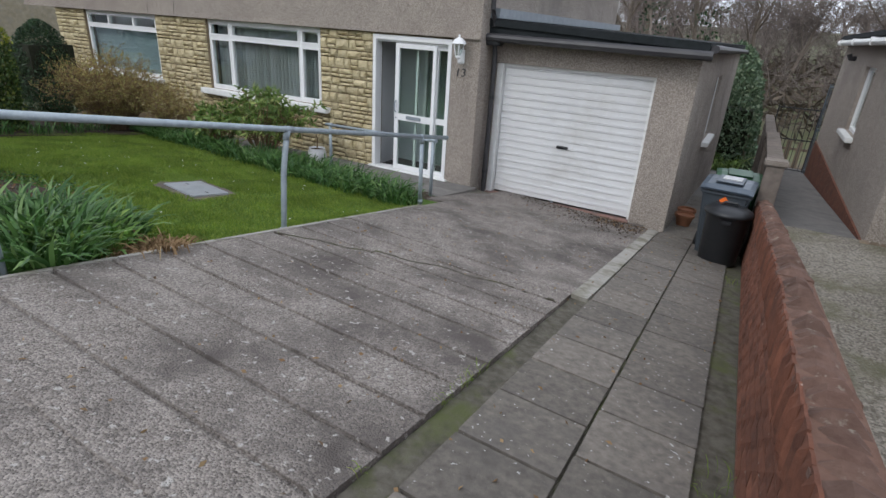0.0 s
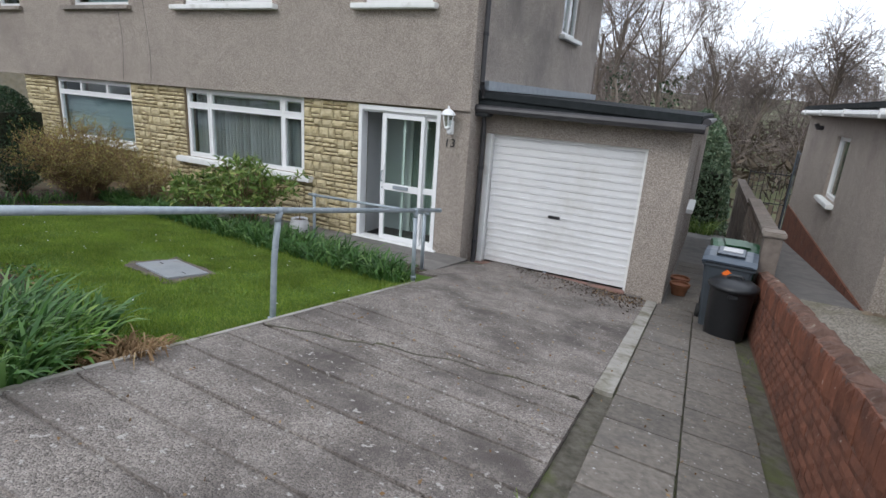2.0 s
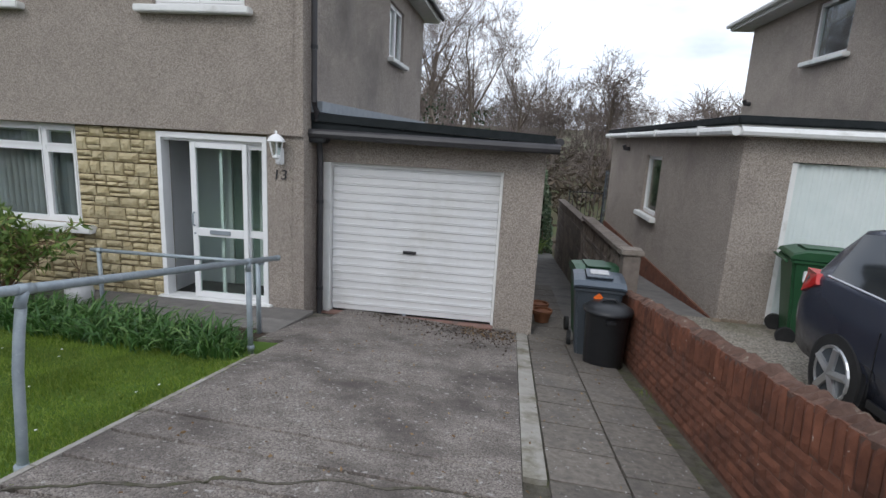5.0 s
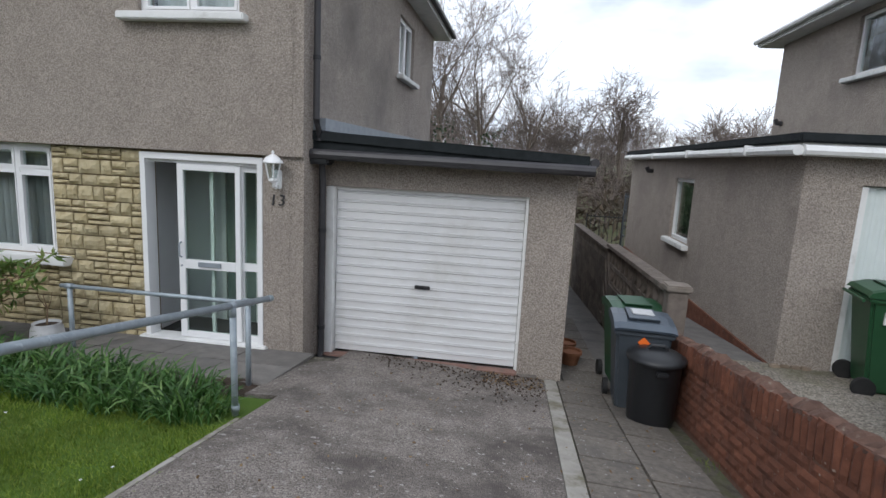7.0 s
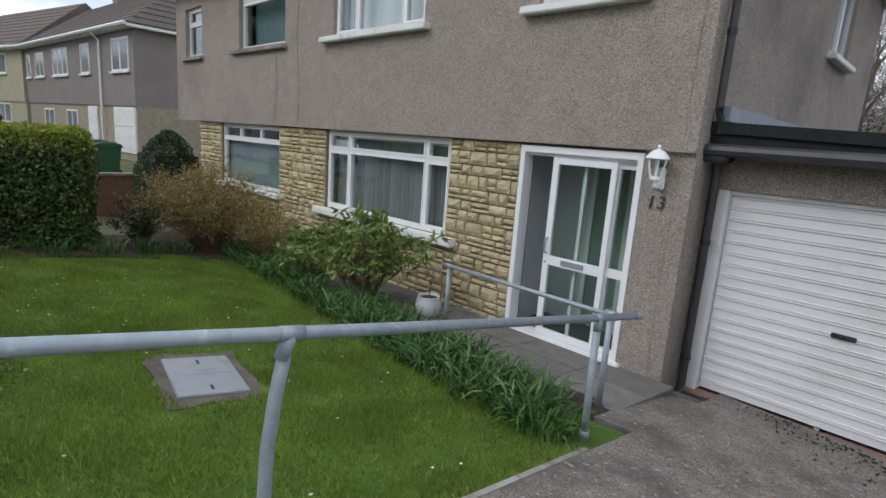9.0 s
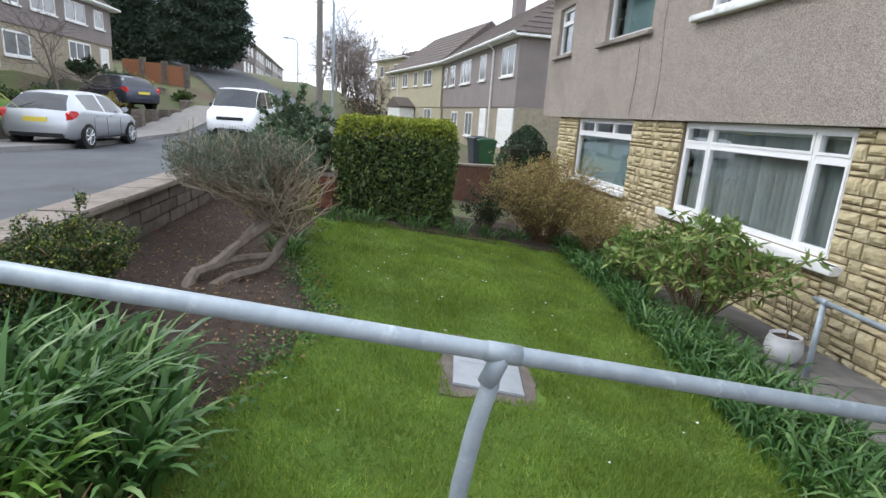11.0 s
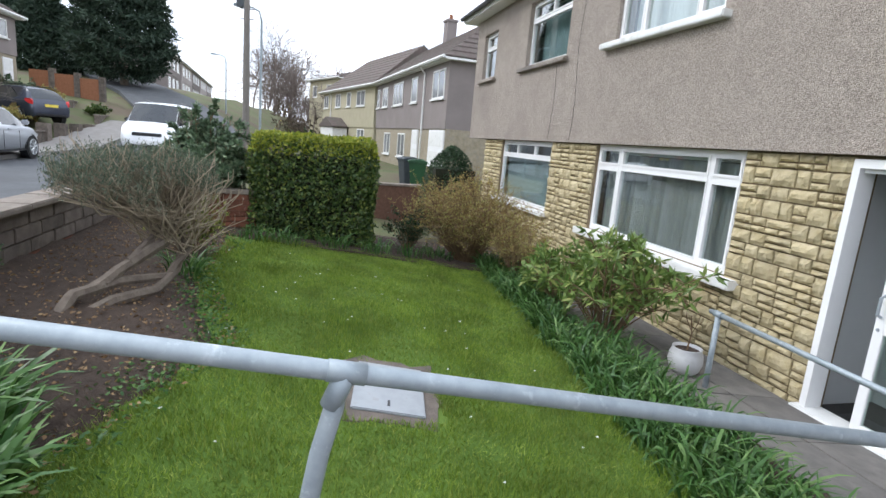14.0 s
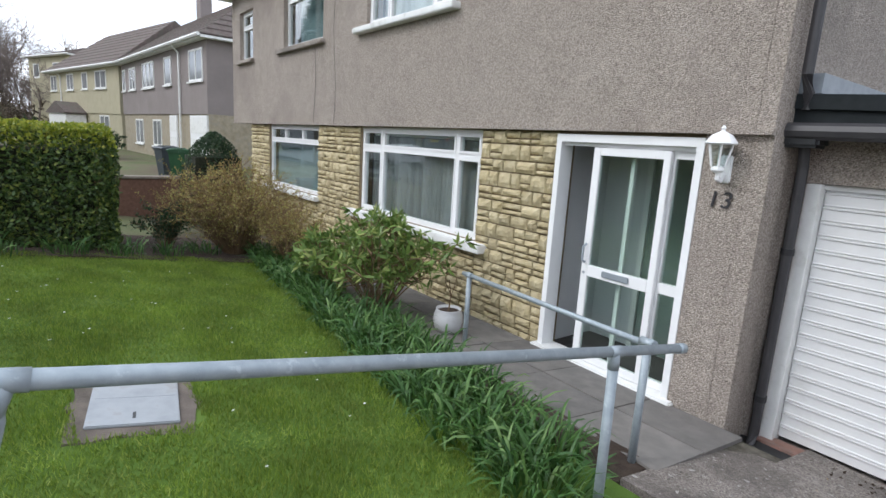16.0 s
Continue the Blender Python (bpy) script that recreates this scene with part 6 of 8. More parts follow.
street_house("house", -62.9, 3.5, 1.2, 20, 8.5, 8, 6.3, 1.0, M_CREAM, M_CREAM, [(1.0, 4.6, 1.2, 1.2), (5.0, 4.6, 1.2, 1.2), (5.0, 1.6, 1.2, 1.2)], [], "tall cream block at the end of the terrace", roof_rise=1.4)
M_FARPALE = surf("far_pale_render", (0.4, 0.35, 0.33), (0.47, 0.42, 0.4), 1, 0.95, 0.2, 60)
for i in range(5):
    hx_, hy_ = -66 - i * 12.3, -11.8 - i * 1.06
    street_house("house", hx_, hy_, ground_z(hx_, hy_) - 0.35, 184.9, 11.7, 8, 4.3, 2.1, M_FARPALE if i % 2 else M_FARWALL, M_FARPALE if i % 2 else M_FARWALL,
                 [(u, zz_, 1.6, 1.2) for u in (1, 4.2, 7.4) for zz_ in (0.6, 2.8)], [], "distant two-storey terrace on the hill", roof_rise=1.5, hip=False)

# posts, poles and garden walls over the road
pl = thing("telegraph_pole", -24, 0.85, 0.4, "weathered timber telegraph pole", "pole")
bm = bmesh.new()
tube(bm, [(0, 0, 0), (0.03, 0, 4), (0.06, 0.0, 8.6)], 0.16, 10, 0.11)
part("pole", bm, M_WOODPOLE, pl)
for zz in (6.1, 6.5, 7.6):
    part("step_iron", boxes((-0.02, 0.02, -0.28, 0.28, zz, zz + 0.03)), M_IRON, pl)
part("junction_box", boxes((-0.12, 0.12, -0.42, -0.13, 6.55, 6.95), bevel=0.02), M_GREYBIN, pl)


def street_lamp(x, y, z, h_, rz, label):
    s = thing("street_lamp", x, y, z, label, "street lamp", "street lamps", rz)
    b = bmesh.new()
    tube(b, [(0, 0, 0), (0, 0, 1.2), (0, 0, h_ - 0.5), (0, -0.1, h_ - 0.12), (0, -0.4, h_), (0, -0.75, h_ + 0.02)], 0.06, 8, 0.035)
    part("column", b, M_STEEL, s)
    part("lantern", boxes((-0.1, 0.1, -1.15, -0.7, h_ - 0.04, h_ + 0.08), bevel=0.03), M_STEEL, s)


street_lamp(-24.5, 1.4, 0.4, 6.7, 0, "tall slim grey street lamp by the pole")
street_lamp(-46, -3.0, 1.8, 5.6, 0, "grey street lamp on the hill road")
street_lamp(-38, -14.5, 4.0, 4.6, 90, "grey street lamp by the brick wall")
ow = thing("garden_wall", -14, -6.35, road_z(-14), "low dark stone garden wall across the road", "wall")
part("wall_body", boxes((-9.0, 8.0, -0.12, 0.12, -0.3, 0.5), bevel=0.02), M_BLOCK, ow)
part("coping", boxes((-9.0, 8.0, -0.15, 0.15, 0.503, 0.57), bevel=0.015), M_BLOCK, ow)
for k in range(6):
    part("pier", boxes((-9.0 - k * 1.5, -8.6 - k * 1.5, -0.2, 0.2, -0.3, 0.85), bevel=0.02), M_BLOCK, ow)
ow2 = thing("brick_wall", -36, -10.5, ground_z(-36, -10.5) - 0.3, "orange brick wall with grey piers on the hill", "wall")
for k in range(3):
    part("panel", boxes((-0.1, 0.1, -1.8 + k * 1.3, -0.8 + k * 1.3, 0.0, 1.6 - k * 0.12)), M_TERRACOTTA, ow2)
    part("pier", boxes((-0.17, 0.17, -0.8 + k * 1.3, -0.5 + k * 1.3, -0.5, 1.75 - k * 0.12)), M_BLOCK, ow2)
for x0, y0, n0, rz0 in ((-25.5, -8.0, 3.4, 12), (-28.5, -9.2, 3.2, 20), (-31.5, -8.6, 3.0, 16), (-29.0, -6.6, 3.0, 10)):
    tw_ = thing("terrace_wall", x0, y0, ground_z(x0, y0) - 0.1, "low grey retaining wall in a sloping garden", "wall", "", rz0)
    part("wall_body", boxes((-n0, 0.0, -0.1, 0.1, -0.4, 0.45)), M_BLOCK, tw_)
    part("coping", boxes((-n0, 0.0, -0.14, 0.14, 0.452, 0.52)), M_COPING, tw_)

wheelie_bin(-19.3, 7.3, 0.38, 20, M_GREYBIN, M_GREYBIN, "dark wheelie bin beside the passage")
wheelie_bin(-18.4, 7.5, 0.35, -10, M_DARKGREEN, M_DARKGREEN, "green wheelie bin beside the passage")
lw_ = thing("low_wall", -12.2, 4.9, 0.3, "low brown brick wall in the next front garden", "wall")
part("wall_body", boxes((-0.12, 0.12, -0.9, 1.6, -0.3, 0.65), bevel=0.01), M_BRICKJ, lw_)
part("coping", boxes((-0.16, 0.16, -0.92, 1.62, 0.652, 0.71), bevel=0.012), M_COPING, lw_)

# ---------------------------------------------------------------- planting
rng = np.random.default_rng(7)


def raw_mesh(name, verts, loops, sizes, material, parent=None, label=""):
    """A mesh straight from arrays: vertex rows, corner indices and corners per face."""
    me = bpy.data.meshes.new(name)
    me.vertices.add(len(verts))
    me.vertices.foreach_set("co", np.asarray(verts, dtype=np.float32).ravel())
    me.loops.add(len(loops))
    me.loops.foreach_set("vertex_index", np.asarray(loops, dtype=np.int32))
    starts = np.concatenate([[0], np.cumsum(sizes)[:-1]]).astype(np.int32)
    me.polygons.add(len(sizes))
    me.polygons.foreach_set("loop_start", starts)
    me.update(calc_edges=True)
    me.materials.append(material)
    ob = new(name, me)
    ob.parent = parent
    return tagged(ob, label)


def unit(a):
    return a / (np.linalg.norm(a, axis=-1, keepdims=True) + 1e-9)


def leaf_arrays(pos, way, length, width, fold=0.25):
    """A folded rhombic leaf at each place along each way."""
    n_ = len(pos)
    side = unit(np.cross(way, unit(rng.normal(size=(n_, 3)))))
    up = np.cross(side, way)
    length, width = np.broadcast_to(length, n_)[:, None], np.broadcast_to(width, n_)[:, None]
    mid = pos + way * length * 0.45 + up * width * fold
    v = np.stack([pos, mid + side * width * 0.5, pos + way * length, mid - side * width * 0.5], 1).reshape(-1, 3)
    return v, np.arange(4 * n_), np.full(n_, 4)


def strap_arrays(base, lean, height, width, droop, seg=5):
    """Arching strap leaves: base points, horizontal lean, height, width."""
    n_ = len(base)
    t = np.linspace(0, 1, seg + 1)[None, :, None]
    h_ = height[:, None, None]
    path = base[:, None, :] + lean[:, None, :] * (t ** 1.6) * h_ * 0.75
    path[..., 2:] += h_ * (t - droop[:, None, None] * t ** 3)
    side = unit(np.stack([-lean[:, 1], lean[:, 0], 0 * lean[:, 0]], 1) + 0.3 * rng.normal(size=(n_, 3)))[:, None, :]
    w_ = width[:, None, None] * (0.55 + 0.9 * t - 1.35 * t ** 2.5) * 0.5
    w_ = np.maximum(w_, 0.0006)
    v = np.stack([path - side * w_, path + side * w_], 2).reshape(n_, -1, 3)
    idx = np.array([[2 * k, 2 * k + 1, 2 * k + 3, 2 * k + 2] for k in range(seg)]).ravel()
    loops = (np.arange(n_)[:, None] * (2 * (seg + 1)) + idx[None, :]).ravel()
    return v.reshape(-1, 3), loops, np.full(n_ * seg, 4)


def strap_clump(name, x, y, zf, rx, ry, n_, h_, w_, mat, label, group="", spread=0.9, droop=0.45, category="plant"):
    c = thing(name, x, y, zf(x, y), label, category, group)
    r = np.sqrt(rng.random(n_))
    a = rng.random(n_) * 2 * np.pi
    bx, by = r * np.cos(a) * rx, r * np.sin(a) * ry
    bz = np.array([zf(x + p, y + q) for p, q in zip(bx, by)]) - zf(x, y)
    base = np.stack([bx, by, bz], 1)
    la = a + rng.normal(size=n_) * 0.9
    lean = np.stack([np.cos(la), np.sin(la), 0 * la], 1) * (spread * (0.25 + rng.random(n_)))[:, None]
    v, l, s = strap_arrays(base, lean, h_ * (0.6 + 0.6 * rng.random(n_)), w_ * (0.7 + 0.6 * rng.random(n_)), droop * (0.5 + rng.random(n_)))
    raw_mesh("foliage", v, l, s, mat, c)
    return c


def soil_at(x, y):
    return lawn_z(x, y) + 0.03


# the large strap-leaved clumps beside the driveway
for x, y, rx, ry, n_, h_ in ((-0.55, 1.95, 0.36, 0.33, 560, 0.44), (-0.05, 1.75, 0.3, 0.26, 360, 0.38), (-0.95, 2.15, 0.26, 0.25, 320, 0.4), (-0.5, 2.42, 0.28, 0.16, 280, 0.34), (-1.15, 1.65, 0.3, 0.22, 260, 0.38)):
    strap_clump("strap_leaf_plant", x, y, soil_at, rx, ry, n_, h_, 0.036, M_LEAF_DAFF, "lush green strap-leaved clump in the soil bed", "strap-leaved clumps", 0.85, 0.38)
strap_clump("strap_leaf_plant", -0.2, 2.1, soil_at, 0.24, 0.2, 330, 0.36, 0.034, M_LEAF_FRESH, "fresh light green strap-leaved clump beside the driveway", "strap-leaved clumps", 0.85, 0.38)
strap_clump("withered_plant", 0.08, 2.35, soil_at, 0.27, 0.24, 480, 0.24, 0.014, M_LEAF_DRY, "withered straw-coloured clump at the bed's edge", droop=0.9)


def border_z(x, y):
    return max(0.27, lawn_z(-2, 5.62) - 0.04 - 0.1 * (y - 5.6))


k = 0
xb = 0.0
while xb > -6.4:
    for yb in (5.7, 6.05):
        if (xb > -0.25 and yb > 6) or (yb > 6 and -4.3 < xb < -2.9):
            continue
        yy = min(yb + 0.1 * max(0.0, -xb - 0.3), 6.42)
        strap_clump("daffodil_clump", xb - 0.1 + rng.uniform(-0.06, 0.06), yy + rng.uniform(-0.05, 0.05), border_z, 0.25, 0.23, 150, 0.37, 0.024, M_LEAF_DAFF, "green daffodil leaves without flowers along the border", "border leaf clumps", 0.8, 0.5)
    xb -= 0.36
for x, y in ((-5.6, 3.3), (-5.75, 3.9), (-5.8, 4.5), (-6.0, 5.0), (-6.1, 5.5), (-5.5, 2.9)):
    strap_clump("daffodil_clump", x - 0.25, y, lawn_z, 0.22, 0.22, 60, 0.28, 0.02, M_LEAF_DAFF, "green daffodil leaves along the border", "border leaf clumps", 0.8, 0.5)
strap_clump("strap_leaf_plant", -3.75, 2.5, soil_at, 0.2, 0.16, 70, 0.32, 0.02, M_LEAF_DAFF, "green strap-leaved clump beneath the old shrub", "strap-leaved clumps")

# lawn blades, uncountable
NB = 175000
gx = rng.uniform(-6.0, 0.3, NB)
gy = rng.uniform(2.3, 6.05, NB)
keep = np.array([gy_ > bed_edge(gx_) - 0.06 * rng.random() and gy_ < 5.55 - 0.107 * gx_ and not (abs(gx_ + 1.77) < 0.39 and abs(gy_ - 4.07) < 0.29) and not (gx_ < -5.5 and gy_ < 2.9) for gx_, gy_ in zip(gx, gy)])
gx, gy = gx[keep], gy[keep]
gz = np.array([lawn_z(a_, b_2) for a_, b_2 in zip(gx, gy)]) + 0.005
n_ = len(gx)
base = np.stack([gx, gy, gz], 1)
ang = rng.random(n_) * 2 * np.pi
side = np.stack([np.cos(ang), np.sin(ang), 0 * ang], 1) * (0.0022 + 0.002 * rng.random(n_))[:, None]
patch = np.array([noise.noise((a_ * 2.2, b_2 * 2.2, 9)) for a_, b_2 in zip(gx, gy)])
tip = base + rng.normal(size=(n_, 3)) * 0.014
tip[:, 2] = gz + (0.018 + 0.022 * rng.random(n_)) * (1 + 0.7 * patch)
v = np.stack([base - side, base + side, tip], 1).reshape(-1, 3)
tagged(raw_mesh("lawn_grass", v, np.arange(3 * n_), np.full(n_, 3), M_GRASS), "short green grass blades of the lawn", "grass", "", "stuff")
# tufts of longer grass along the edges of lawn and wall
nt_ = 2600
ex = np.concatenate([rng.uniform(0.2, 0.31, 900), rng.uniform(-6, 0.25, 900), rng.uniform(3.66, 3.8, 500), rng.uniform(2.55, 2.6, 300)])
ey = np.concatenate([rng.uniform(2.5, 5.6, 900), np.zeros(900), rng.uniform(0.5, 7.0, 500) ** 1.0, rng.uniform(0.8, 4.2, 300)])
ey[900:1800] = [bed_edge(a_) + rng.normal() * 0.05 for a_ in ex[900:1800]]
ez = np.array([(lawn_z(a_, b_2) if a_ < 0.31 else drive_z(a_, b_2) - 0.02) for a_, b_2 in zip(ex, ey)])
keep = np.concatenate([np.ones(1800, bool), np.array([noise.noise((0, yv * 1.5, 4)) > 0.12 for yv in ey[1800:]])])
base = np.stack([ex, ey, ez], 1)[keep]
m_ = len(base)
a = rng.random(m_) * 6.28
v, l, s = strap_arrays(base, np.stack([np.cos(a), np.sin(a), 0 * a], 1) * 0.7, 0.05 + 0.05 * rng.random(m_), np.full(m_, 0.004), np.full(m_, 0.4), 3)
tagged(raw_mesh("edge_grass", v, l, s, M_GRASS), "longer grass tufts along kerbs and joints", "grass", "", "stuff")
# daisies and fallen leaves
nd_ = 48
dx_, dy_ = rng.uniform(-5.5, 0.2, nd_), rng.uniform(2.7, 5.5, nd_)
pos = np.stack([dx_, dy_, np.array([lawn_z(a_, b_2) + 0.035 for a_, b_2 in zip(dx_, dy_)])], 1)
pos = np.repeat(pos, 5, 0)
ang = np.tile(np.arange(5) * 1.2566, nd_)
v, l, s = leaf_arrays(pos, unit(np.stack([np.cos(ang), np.sin(ang), 0 * ang + 0.3], 1)), 0.011, 0.008)
tagged(raw_mesh("daisies", v, l, s, M_WHITE), "tiny white daisies dotted over the lawn", "flowers", "", "stuff")
nl_ = 3600
lx = np.concatenate([rng.uniform(-6, 0.1, 3000), rng.uniform(1.9, 2.6, 250), rng.uniform(0.5, 3.7, 350)])
ly = np.concatenate([rng.uniform(1.4, 3.1, 3000), rng.uniform(7.6, 8.15, 250), rng.uniform(1.0, 8.0, 350)])
lz = np.array([(soil_at(a_, b_2) + 0.02 if a_ < 0.2 else drive_z(a_, b_2) + 0.006) for a_, b_2 in zip(lx, ly)])
ok = (ly < np.array([bed_edge(a_) for a_ in lx]) + 0.1) | (lx > 0.2)
pos = np.stack([lx, ly, lz], 1)[ok]
a = rng.random(len(pos)) * 6.28
v, l, s = leaf_arrays(pos, unit(np.stack([np.cos(a), np.sin(a), 0.2 * rng.normal(size=len(a))], 1)), 0.012 + 0.03 * rng.random(len(a)), 0.018)
tagged(raw_mesh("fallen_leaves", v, l, s, M_LEAF_DRY), "scattered dry leaves and bits of litter", "leaf litter", "", "stuff")


def shoots(rng_n, centre, spread, height, lean=0.5, seg=4):
    """Polylines of stems that rise from a base and fan out."""
    out = []
    for _ in range(rng_n):
        a_ = rng.random() * 6.283
        r_ = rng.random() ** 0.6
        foot = np.array([centre[0] + 0.12 * spread[0] * math.cos(a_), centre[1] + 0.12 * spread[1] * math.sin(a_), centre[2]])
        end = np.array([centre[0] + spread[0] * r_ * math.cos(a_), centre[1] + spread[1] * r_ * math.sin(a_), centre[2] + height * (0.55 + 0.45 * rng.random()) * (1 - 0.35 * r_ * r_)])
        pts = [foot + (end - foot) * t + np.array([0, 0, height * 0.12 * math.sin(t * 3.14)]) * (1 if lean else 0) + rng.normal(size=3) * 0.02 * (0 < t < 1) for t in np.linspace(0, 1, seg + 1)]
        out.append(pts)
    return out


def stems_part(name, lines, r, parent, mat, sides=4, r_end=None):
    vs, fs = [], []
    for pts in lines:
        pts = np.asarray(pts)
        n2 = len(pts)
        d = unit(np.gradient(pts, axis=0))
        ref = np.array([0.3, 0.2, 1.0])
        u = unit(np.cross(d, ref))
        w_ = np.cross(d, u)
        rr = np.linspace(r, r_end if r_end is not None else r * 0.3, n2)[:, None]
        b0 = len(vs)
        for i in range(n2):
            for k2 in range(sides):
                t = 6.2832 * k2 / sides
                vs.append(pts[i] + rr[i] * (math.cos(t) * u[i] + math.sin(t) * w_[i]))
        for i in range(n2 - 1):
            for k2 in range(sides):
                fs += [b0 + i * sides + k2, b0 + i * sides + (k2 + 1) % sides, b0 + (i + 1) * sides + (k2 + 1) % sides, b0 + (i + 1) * sides + k2]
    return raw_mesh(name, np.array(vs), fs, np.full(len(fs) // 4, 4), mat, parent)


def shrub(name, x, y, z, spread, height, n_stem, per, leaf_l, leaf_w, mat, stem_mat, label, stem_r=0.008, start=0.4, upward=0.3, category="shrub", rosette=False):
    s_ = thing(name, x, y, z, label, category)
    lines = shoots(n_stem, (0, 0, 0), spread, height)
    extra = []
    for pts in lines:
        for _ in range(3):
            i = rng.integers(2, len(pts))
            q = pts[i - 1] + (pts[i] - pts[i - 1]) * rng.random()
            e = q + unit(rng.normal(size=3) * np.array([1, 1, 0.6]) + np.array([0, 0, 0.6])) * min(spread) * (0.2 + 0.25 * rng.random())
            extra.append([q, (q + e) / 2 + rng.normal(size=3) * 0.02, e])
    tagged(stems_part("branchwork", lines + extra, stem_r * 0.8, s_, stem_mat), kind="stuff")
    P_, W_ = [], []
    for pts in lines + extra:
        pts = np.asarray(pts)
        tip_way = unit(pts[-1] - pts[-2])
        for _ in range(per):
            if rosette:
                p = pts[-1] - tip_way * rng.random() * 0.05
                w_ = rng.normal(size=3) + np.array([0, 0, 0.15]) + tip_way * 0.3
            else:
                t = start + (1 - start) * rng.random()
                f = t * (len(pts) - 1)
                i = min(int(f), len(pts) - 2)
                p = pts[i] + (pts[i + 1] - pts[i]) * (f - i) + rng.normal(size=3) * 0.015
                w_ = rng.normal(size=3) + np.array([0, 0, upward]) + tip_way * 0.6
            P_.append(p)
            W_.append(w_)
    P_, W_ = np.array(P_), unit(np.array(W_))
    v, l, sz = leaf_arrays(P_, W_, leaf_l * (0.6 + 0.7 * rng.random(len(P_))), leaf_w * (0.7 + 0.5 * rng.random(len(P_))))
    raw_mesh("foliage", v, l, sz, mat, s_)
    return s_


shrub("rhododendron", -3.45, 6.62, 0.28, (0.95, 0.7), 1.08, 58, 9, 0.13, 0.038, M_LEAF_RHODO, M_STEM, "open rhododendron bush with pale green leaf rosettes", 0.011, 0.5, 0.2, rosette=True)
shrub("rhododendron", -4.3, 6.5, 0.3, (0.55, 0.45), 0.8, 26, 9, 0.12, 0.036, M_LEAF_RHODO, M_STEM, "small rhododendron bush with pale green rosettes", 0.009, 0.5, 0.2, rosette=True)
shrub("russet_shrub", -6.45, 5.95, 0.35, (0.95, 1.15), 1.36, 330, 15, 0.03, 0.014, M_LEAF_BROWN, M_STEM, "twiggy russet shrub with sparse budding leaves", 0.006, 0.25, 0.6)
shrub("russet_shrub", -5.55, 6.45, 0.32, (0.7, 0.55), 1.0, 130, 12, 0.026, 0.012, M_LEAF_BROWN, M_STEM, "low twiggy russet shrub below the window", 0.005, 0.25, 0.6)
shrub("evergreen_shrub", -6.7, 5.1, 0.42, (0.4, 0.4), 0.75, 40, 18, 0.04, 0.022, M_LEAF_DARK, M_STEM, "dark small-leaved shrub beside the hedge", 0.006, 0.2)
shrub("berberis", -1.75, 1.62, 0.82, (0.55, 0.3), 0.75, 110, 62, 0.021, 0.012, M_LEAF_BERB, M_STEM, "low dark shrub with yellow-green tips against the block wall", 0.006, 0.15)
shrub("berberis", -1.3, 1.5, 0.82, (0.35, 0.22), 0.36, 40, 26, 0.026, 0.014, M_LEAF_DARK, M_STEM, "low dark shrub against the block wall", 0.006, 0.15)
shrub("pale_shrub", -4.6, 2.35, 0.72, (0.45, 0.4), 0.75, 40, 20, 0.035, 0.02, M_LEAF_YEL, M_STEM, "yellow-leaved shrub below the hedge", 0.006, 0.3)
shrub("laurel", -6.9, 2.15, 0.6, (0.75, 0.68), 1.72, 110, 60, 0.085, 0.042, M_LEAF_LAUREL, M_STEM, "rounded grey-green evergreen shrub by the hedge", 0.012, 0.2)
shrub("twiggy_shrub", -9.0, 3.2, 0.5, (1.2, 1.0), 1.75, 120, 4, 0.03, 0.012, M_LEAF_BROWN, M_STEM, "leafless brown twiggy bush behind the hedge", 0.006, 0.3)


def leaf_shell(name, x, y, z, pts_normals, n_, leaf_l, leaf_w, mat, label, category, top=None, top_mat=None, core=None):
    """A clipped plant: leaves scattered over and just inside an outline, round a near-black core that paints the inner
    shade.
    """
    s_ = thing(name, x, y, z, label, category)
    P_, N_ = pts_normals(n_)
    depth = rng.random(len(P_)) ** 1.8 * 0.16
    bumpy = np.array([0.07 * noise.noise(tuple(p * 3.1)) for p in P_])
    pos_ = P_ - N_ * depth[:, None] + N_ * bumpy[:, None]
    way = rng.normal(size=P_.shape)
    way = unit(way - N_ * (way * N_).sum(1, keepdims=True) * 0.85 + N_ * 0.25 + np.array([0, 0, 0.3]))
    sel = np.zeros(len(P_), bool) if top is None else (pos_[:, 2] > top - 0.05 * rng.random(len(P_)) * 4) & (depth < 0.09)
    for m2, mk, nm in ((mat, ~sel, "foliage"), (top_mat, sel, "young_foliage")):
        if mk.any() and m2:
            v, l, sz = leaf_arrays(pos_[mk], way[mk], leaf_l * (0.6 + 0.7 * rng.random(mk.sum())), leaf_w * (0.7 + 0.5 * rng.random(mk.sum())))
            raw_mesh(nm, v, l, sz, m2, s_)
    # solid block coloured as the shade between the leaves
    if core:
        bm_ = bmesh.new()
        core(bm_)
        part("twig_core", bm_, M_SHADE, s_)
    return s_


